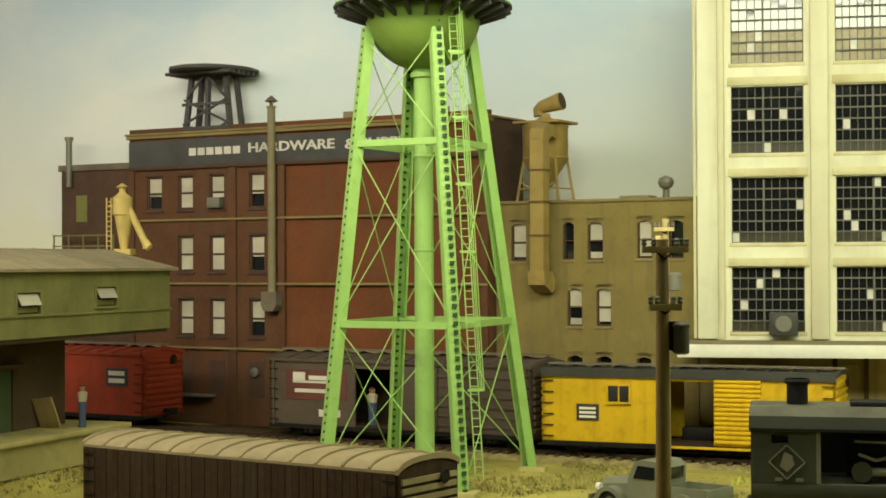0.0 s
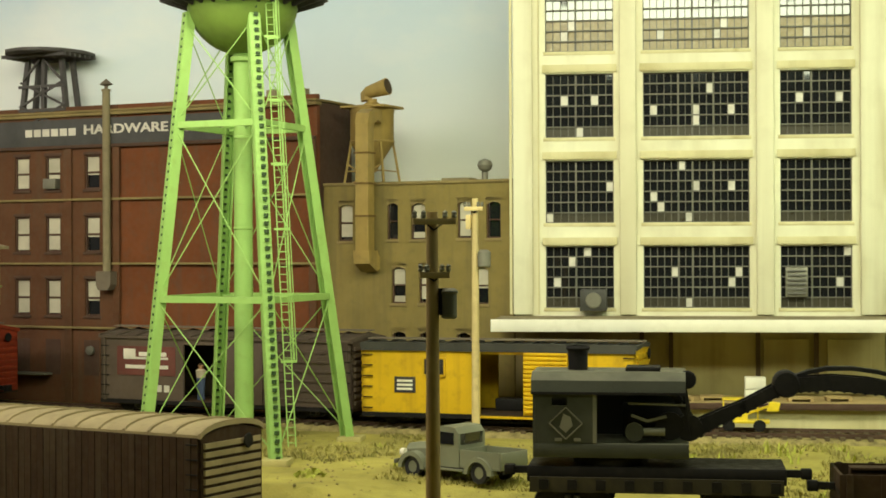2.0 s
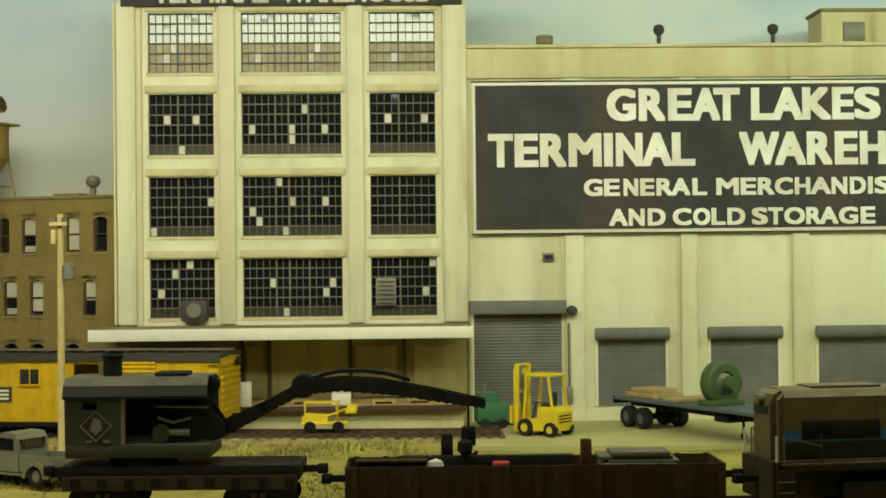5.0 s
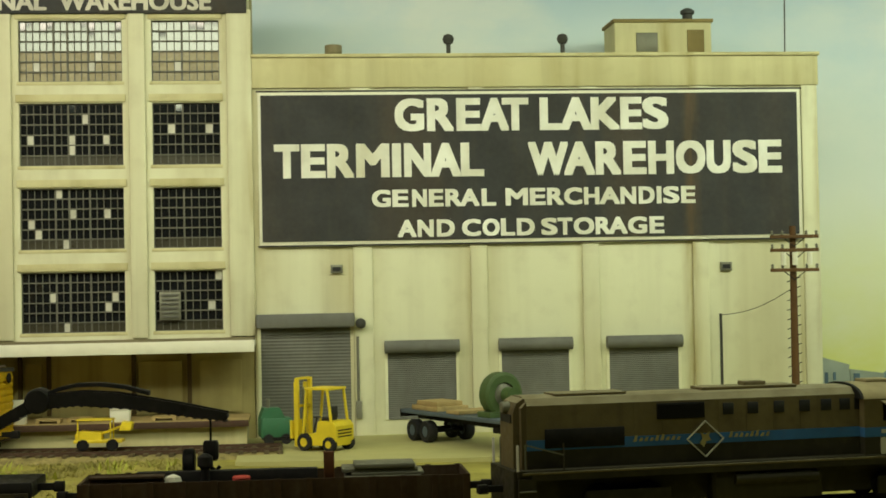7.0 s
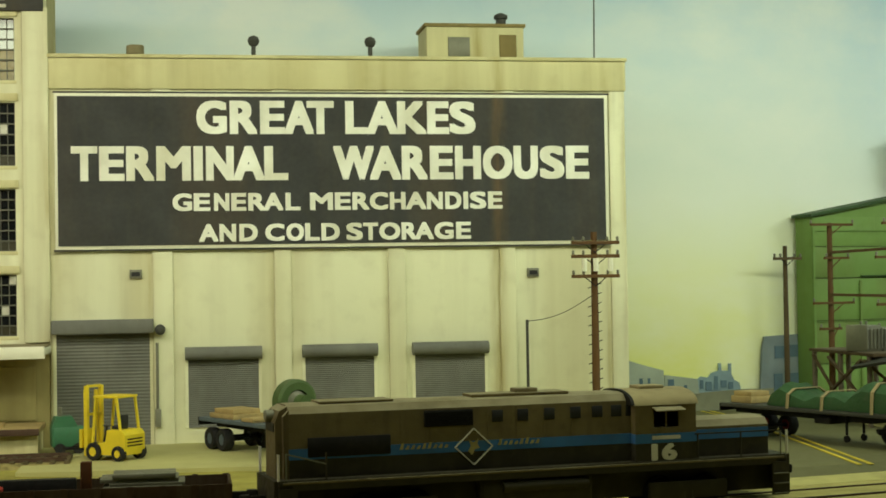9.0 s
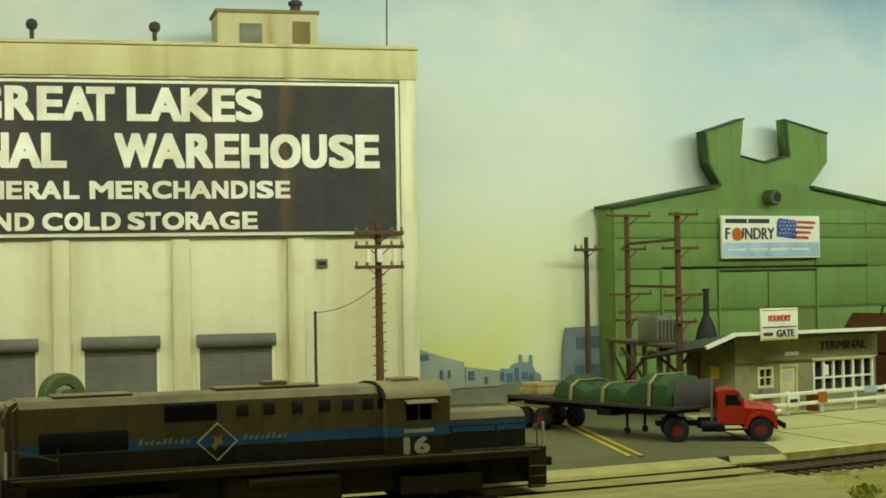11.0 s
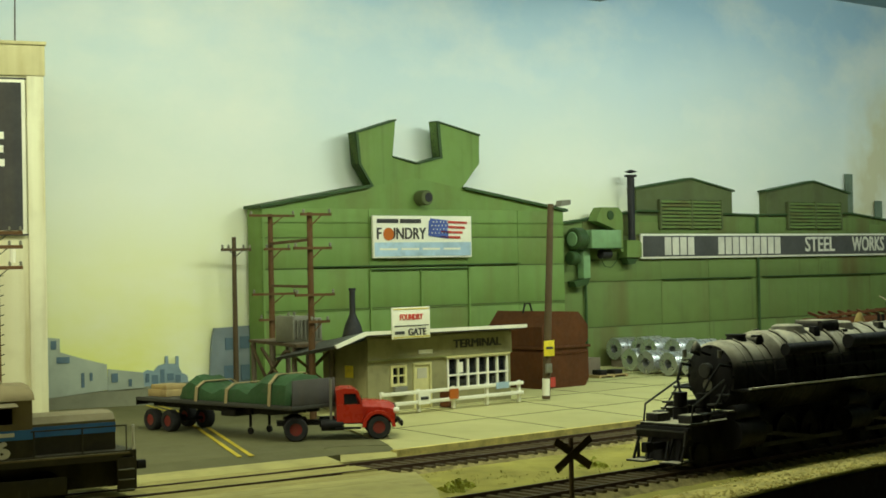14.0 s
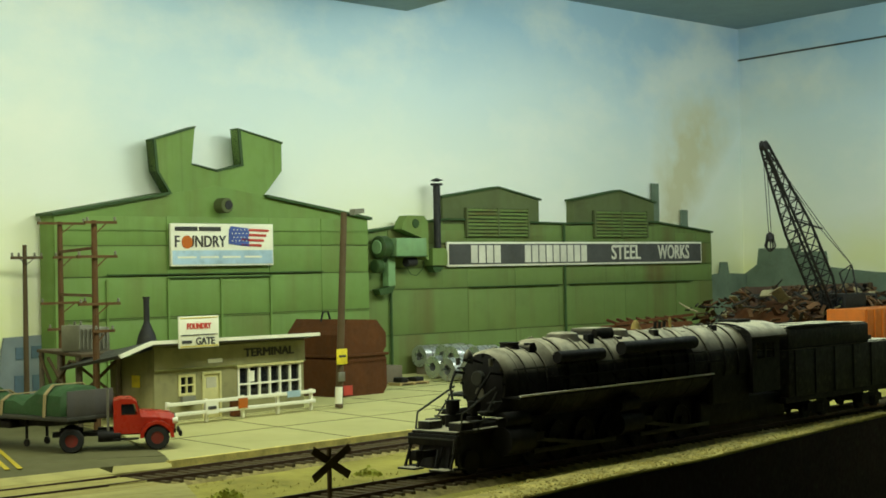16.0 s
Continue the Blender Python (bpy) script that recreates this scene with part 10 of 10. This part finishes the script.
def left_shed():
    m = base(-0.828, -0.071, 80)
    b = thing("gallery_shed", m, "sage-green gallery shed with a tan roof above the siding", "shed")
    z = lambda v: v - G
    holes = [(-0.119, -0.087, z(0.1515), z(0.1680)), (-0.228, -0.196, z(0.1480), z(0.1650)), (-0.36, -0.325, z(0.148), z(0.166))]
    part("wall", wall_with_holes(-0.55, 0.0, z(0.1285), z(0.1830), holes, 0, 0.003), SHED, b, "sage-green board wall")
    part("wall", Shape().prism([(0.0031, z(0.1285)), (0.140, z(0.1285)), (0.140, z(0.1830)), (0.0715, z(0.1985)), (0.0031, z(0.1830))], -0.003, 0.0, "x"), SHED, b)
    part("band", Shape().box(-0.55, 0.001, -0.0016, -0.0002, z(0.1455), z(0.1475)), SHED, b)
    part("floor_beam", Shape().box(-0.55, 0.0, 0.0031, 0.14, z(0.1250), z(0.1300)), WOOD, b)
    for x0, x1, z0, z1 in holes:
        w = new("window")
        w.parent = b
        part("backing", Shape().box(x0, x1, 0.0024, 0.0034, z0, z1), BLACK, w)
        part("window_frame", Shape().box(x0 - 0.002, x0 + 0.001, -0.0012, 0.001, z0 - 0.002, z1 + 0.002).box(x1 - 0.001, x1 + 0.002, -0.0012, 0.001, z0 - 0.002, z1 + 0.002).box(x0, x1, -0.0012, 0.001, z1, z1 + 0.002).box(x0, x1, -0.0018, 0.001, z0 - 0.002, z0), SHED, w)
        part("hopper_sash", Shape().rings([[(x0 + 0.003, -0.0035, z0 + 0.007), (x1 - 0.003, -0.0035, z0 + 0.007), (x1 - 0.003, 0.001, z1 - 0.001), (x0 + 0.003, 0.001, z1 - 0.001)], [(x0 + 0.003, -0.0028, z0 + 0.007), (x1 - 0.003, -0.0028, z0 + 0.007), (x1 - 0.003, 0.0017, z1 - 0.001), (x0 + 0.003, 0.0017, z1 - 0.001)]]), BLIND, w, "tilted pale sash")
        part("lower_sash", Shape().box(x0 + 0.002, x1 - 0.002, 0.0012, 0.0022, z0 + 0.001, z0 + 0.0055), SHED, w)
    part("roof", Shape().prism([(-0.006, z(0.1815)), (0.0715, z(0.1990)), (0.146, z(0.1815)), (0.146, z(0.1840)), (0.0715, z(0.2015)), (-0.006, z(0.1840))], -0.552, 0.006, "x"), ROOF_T, b, "tan felt roof")
    for k in range(6):
        x = -0.51 + 0.1 * k
        part("roof_seam", Shape().prism([(-0.006, z(0.1840)), (0.0715, z(0.2015)), (0.0715, z(0.2022)), (-0.006, z(0.1847))], x, x + 0.0015, "x"), ROOF_T, b)
    # the brown building below
    u = thing("brown_shed", m, "dark brown trackside shed under the gallery", "shed")
    part("wall", wall_with_holes(-0.50, -0.075, 0.030, z(0.1250), [(-0.225, -0.150, 0.030, 0.082)], 0.062, 0.066), WOOD, u, "dark brown board wall")
    part("door", Shape().box(-0.225, -0.150, 0.0635, 0.0655, 0.030, 0.082), mat("dull_green_door", (0.07, 0.11, 0.045), 0.8, streak=0.3), u, "dull green sliding door")
    part("door_hood", Shape().box(-0.232, -0.143, 0.050, 0.0619, 0.085, 0.088, 0.0005), WOOD, u)
    part("end_wall", Shape().box(-0.079, -0.0751, 0.066, 0.14, 0, z(0.1250)), WOOD, u)
    d = thing("trackside_dock", m, "weathered concrete trackside dock", "loading dock")
    part("slab", Shape().box(-0.50, -0.045, 0.012, 0.140, 0.0255, 0.0298, 0.0006), CONC_D, d)
    part("base", Shape().box(-0.495, -0.050, 0.016, 0.138, 0, 0.0254), CONC_D, d)
    figure("figurine", m @ pose(-0.098, 0.028, 0.0299), "painted miniature figure standing on the dock")
    solid("leaning_board", Shape().box(-0.010, 0.010, -0.001, 0.001, 0, 0.028, 0.0003), WOOD_L, "pale board leaning by the dock door", "board", at=m @ pose(-0.115, 0.048, 0.0299, -18, 8, 90))
    solid("concrete_block", Shape().box(-0.012, 0.012, -0.004, 0.004, 0, 0.006, 0.0005), CONC, "pale concrete block on the dock", "block", at=m @ pose(-0.23, 0.030, 0.0299, 0, 0, 80))
    solid("dock_plate", Shape().box(-0.006, 0.006, -0.002, 0.002, 0, 0.020, 0.0003), CONC, "pale plate leaning on the dock edge", "plate", at=m @ pose(-0.095, 0.009, 0.005, 12, 0, 80))
    solid("pipe_section", Shape().box(-0.020, 0.020, -0.005, 0.005, 0, 0.009, 0.001), GREY, "grey steel section lying by the siding", "steel section", at=base(-0.795, -0.015, -10))
    y = thing("dust_cyclone", pose(-0.905, -0.010, z(0.1965) + G), "cream-yellow dust cyclone with a slanting pipe and ladder", "dust cyclone")
    y.scale = (0.78, 0.9, 0.95)
    part("upper_drum", Shape().lathe([(0.0105, 0.040), (0.0120, 0.041), (0.0120, 0.058), (0.0105, 0.059), (0.004, 0.0635), (0.004, 0.068)], (0.006, 0, 0), 18), YELLOW_P, y)
    part("cone", Shape().lathe([(0.0045, 0.006), (0.0115, 0.040)], (0.008, 0, 0), 18), YELLOW_P, y)
    part("cap", Shape().lathe([(0.0062, 0.068), (0.0075, 0.0695), (0.001, 0.073)], (0.006, 0, 0), 16), YELLOW_P, y)
    part("base_box", Shape().box(-0.002, 0.020, -0.008, 0.008, 0.0, 0.006, 0.0006), YELLOW_P, y)
    part("slanting_pipe", Shape().cyl((0.014, 0, 0.048), (0.038, -0.004, 0.012), 0.0042).lathe([(0.0052, 0), (0.0052, 0.004)], (0.040, -0.004, 0.006), 12), YELLOW_P, y)
    part("pipe_elbow", Shape().cyl((0.038, -0.004, 0.013), (0.044, -0.005, 0.007), 0.0046), YELLOW_P, y)
    for x in (-0.010, -0.004):
        part("ladder_rail", Shape().bar((x, -0.010, 0), (x, -0.010, 0.058), 0.0011), YELLOW_P, y)
    for k in range(11):
        part("rung", Shape().bar((-0.010, -0.010, 0.004 + 0.005 * k), (-0.004, -0.010, 0.004 + 0.005 * k), 0.0009), YELLOW_P, y)
    part("platform_leg", Shape().bar((-0.007, -0.010, 0.050), (0.006, 0, 0.050), 0.0016), YELLOW_P, y)


left_shed()
figure("figurine", pose(-0.612, -0.0160, RT, 0, 0, -18.3) @ pose(-0.036, -0.012, 0.0128), "painted miniature figure in the boxcar doorway", 0.035)

# ---- painted distance on the backdrop ----


def painted_block(name, x, y, turn, outline, windows, label, mt=BACKPAINT, md=BACKPAINT_D):
    b = thing(name, pose(x, y, 0, 0, 0, turn), label, "painted building", "", "")
    part("silhouette", Shape().prism(outline, 0, 0.003), mt, b)
    for x0, x1, z0, z1 in windows:
        part("painted_window", Shape().box(x0, x1, -0.0012, 0, z0, z1), md, b)
    return b


painted_block("painted_warehouse", 0.600, 0.1955, 0, [(-0.030, 0.028), (0.0571, 0.0359), (0.0560, 0.0643), (0.0300, 0.0715), (0.0050, 0.0798), (0.0049, 0.0945), (-0.030, 0.0990)], [(0.0010, 0.0150, 0.0675, 0.0745), (0.0275, 0.0310, 0.0400, 0.0560), (-0.0050, 0.0010, 0.0830, 0.0925), (0.0370, 0.0400, 0.0470, 0.0560)], "pale painted warehouse on the backdrop", PAINT_W)
painted_block("painted_shed", 0.600, 0.1960, 0, [(0.0572, 0.0350), (0.0980, 0.0368), (0.0965, 0.0535), (0.0576, 0.0590)], [(0.0610, 0.0680, 0.0440, 0.0540), (0.0800, 0.0835, 0.0390, 0.0470)], "low pale painted shed on the backdrop", PAINT_W)
painted_block("painted_refinery", 0.600, 0.1965, 1.5, [(0.0930, 0.036), (0.1500, 0.038), (0.1480, 0.048), (0.1420, 0.051), (0.1385, 0.058), (0.1385, 0.0700), (0.1355, 0.0700), (0.1350, 0.0615), (0.1265, 0.0620), (0.1262, 0.0705), (0.1232, 0.0705), (0.1228, 0.0620), (0.1150, 0.0600), (0.1100, 0.0545), (0.1020, 0.0560), (0.0960, 0.0520)], [(0.100, 0.104, 0.042, 0.052), (0.107, 0.114, 0.040, 0.050), (0.1170, 0.1215, 0.041, 0.056), (0.1250, 0.1320, 0.043, 0.051), (0.1345, 0.1400, 0.041, 0.049)], "pale blue painted refinery on the backdrop")
painted_block("painted_road", 0.600, 0.1950, 2, [(-0.020, 0.012), (0.190, 0.012), (0.190, 0.0400), (0.1480, 0.0402), (0.0571, 0.0352), (-0.0100, 0.0300)], [], "grey street painted on the backdrop", PAINT_R, PAINT_R)
painted_block("painted_town_house", 0.7710, 0.2075, 16, [(0.0050, 0.01), (0.0900, 0.01), (0.0900, 0.1020), (0.0131, 0.0995), (0.0096, 0.0853), (0.0070, 0.0500)], [(0.0270, 0.0400, 0.0740, 0.0880), (0.0470, 0.0600, 0.0750, 0.0890), (0.0250, 0.0370, 0.0330, 0.0560), (0.0480, 0.0600, 0.0380, 0.0560)], "grey-brown painted town house on the backdrop", PAINT_H)
DIM = mat("painted_dim_skyline", (0.15, 0.20, 0.14), 0.9, bump=0)
painted_block("painted_skyline", 2.105, 0.585, 16, [(0.0, 0.01), (0.115, 0.01), (0.115, 0.150), (0.06, 0.152), (0.055, 0.172), (0.035, 0.172), (0.03, 0.152), (0.0, 0.150)], [], "dim painted skyline on the backdrop", DIM, DIM)
painted_block("painted_skyline", 2.2155, 0.629, -84.3, [(0.0, 0.01), (0.55, 0.01), (0.55, 0.140), (0.30, 0.150), (0.20, 0.160), (0.195, 0.187), (0.138, 0.187), (0.134, 0.203), (0.112, 0.203), (0.108, 0.194), (0.041, 0.195), (0.036, 0.166), (0.006, 0.150), (0.0, 0.145)], [], "dim painted factory skyline on the side wall", DIM, DIM)
for x, h in ((-0.0950, 0.3065), (-0.0130, 0.2630)):
    solid("painted_chimney", Shape().box(x - 0.0105, x + 0.0095, 0, 0.002, 0.02, h), DIM, "dim painted smoking chimney on the backdrop", "painted chimney", at=pose(2.055, 0.5765, 0, 0, 0, 16))

# ---- weeds and grass ----


def tufts(name, count, area, size, material, label, seed, avoid=()):
    rng = random.Random(seed)
    s = Shape()
    tries = 0
    while count and tries < 40000:
        tries += 1
        x, y = rng.uniform(area[0], area[1]), rng.uniform(area[2], area[3])
        if any(a <= x <= b and c <= y <= d for a, b, c, d in avoid):
            continue
        if noise.noise(Vector((x * 11, y * 11, seed))) < -0.05 or (x > 0.7 and y < -0.585 + 0.40 * (x - 0.91)) or (x < -0.42 and y < -0.30):
            continue
        if any(abs((Vector((x, y)) - Vector(p)).cross(Vector(q) - Vector(p)) / (Vector(q) - Vector(p)).length) < 0.033 and min(p[0], q[0]) - 0.02 <= x <= max(p[0], q[0]) + 0.02 for T in (T_REAR, T_MID, T_FRONT) for p, q in zip(T, T[1:])):
            continue
        count -= 1
        for _ in range(5):
            a, h = rng.uniform(0, 6.28), size * rng.uniform(0.4, 1.2)
            lean = Vector((math.cos(a), math.sin(a), 0)) * h * rng.uniform(0.3, 0.9)
            w = Vector((-math.sin(a), math.cos(a), 0)) * h * 0.16
            o = Vector((x + rng.uniform(-1, 1) * size * 0.5, y + rng.uniform(-1, 1) * size * 0.5, G + ground_height(x, y) - 0.0012))
            s.add([o - w, o + w, o + lean * 0.6 + w * 0.5 + Vector((0, 0, h * 0.7)), o + lean + Vector((0, 0, h))], [(0, 1, 2), (0, 2, 3)])
    solid(name, s, material, label, "grass", "stuff")


tufts("grass", 8000, (-0.95, 0.02, -0.46, -0.06), 0.0042, GRASS, "dry yellow-green static grass", 1, [(-0.06, 0.6, -0.24, 0.05), (-0.31, 0.0, -0.10, 0.05)])
tufts("grass", 500, (0.70, 1.35, -0.56, -0.30), 0.0028, GRASS, "dry grass between the tracks", 2, [(0.40, 0.75, -0.9, 0.3)])
tufts("weeds", 70, (-0.62, -0.05, -0.42, -0.16), 0.0085, WEED, "bright yellow-green weeds", 3, [(-0.06, 0.6, -0.24, 0.05)])
rng = random.Random(21)
for k in range(6):
    x, y = ((0.765, -0.500), (0.755, -0.512), (0.905, -0.452), (-0.20, -0.235), (-0.47, -0.36), (-0.36, -0.33))[k]
    s = Shape()
    for _ in range(70):
        a, r = rng.uniform(0, 6.28), 0.012 * rng.random() ** 0.5
        o = Vector((r * math.cos(a), r * math.sin(a), 0.007 * (1 - r / 0.012) * rng.random()))
        q = Euler((rng.uniform(0, 6), rng.uniform(0, 6), rng.uniform(0, 6))).to_matrix()
        s.add([o + q @ Vector(v) for v in ((-0.002, -0.001, 0), (0.002, -0.001, 0), (0.001, 0.0016, 0), (-0.001, 0.0016, 0.0006))], [(0, 1, 2, 3)])
    solid("bush", s, WEED, "low yellow-green ground-foam bush", "bush", at=pose(x, y, G + ground_height(x, y)))

# ---- loose stones along the bench edge ----


def stones(name, count, place, size, material, label, seed):
    rng = random.Random(seed)
    s = Shape()
    for _ in range(count):
        x, y, z = place(rng)
        r = size * rng.uniform(0.5, 1.3)
        n = 5
        rings = [[(x + r * k * math.cos(6.283 * i / n + w) * rng.uniform(0.7, 1.1), y + r * k * math.sin(6.283 * i / n + w) * rng.uniform(0.7, 1.1), z + h * r) for i in range(n)] for k, h, w in ((0.8, -0.4, 0.0), (1.0, 0.2, 0.3), (0.4, 0.75, 0.1))]
        s.rings(rings)
    solid(name, s, material, label, "gravel", "stuff")


def on_shoulder(rng):
    x = rng.uniform(0.66, 1.75)
    rim = next(a[1] + (b[1] - a[1]) * (x - a[0]) / (b[0] - a[0]) for a, b in zip(EDGE, EDGE[1:]) if a[0] <= x <= b[0])
    return x, rim + 0.002 + 0.045 * rng.random() ** 1.5, G + ground_height(x, rim) + 0.0012


def on_yard(rng):
    x, y = rng.uniform(-0.95, -0.05), rng.uniform(-0.44, -0.14)
    return x, y, G + ground_height(x, y)


stones("gravel", 2200, on_shoulder, 0.0013, EDGE_T, "pale tan gravel scattered along the bench edge", 31)
stones("gravel", 900, on_yard, 0.0013, BALLAST, "loose grey-brown stones on the yard ground", 32)
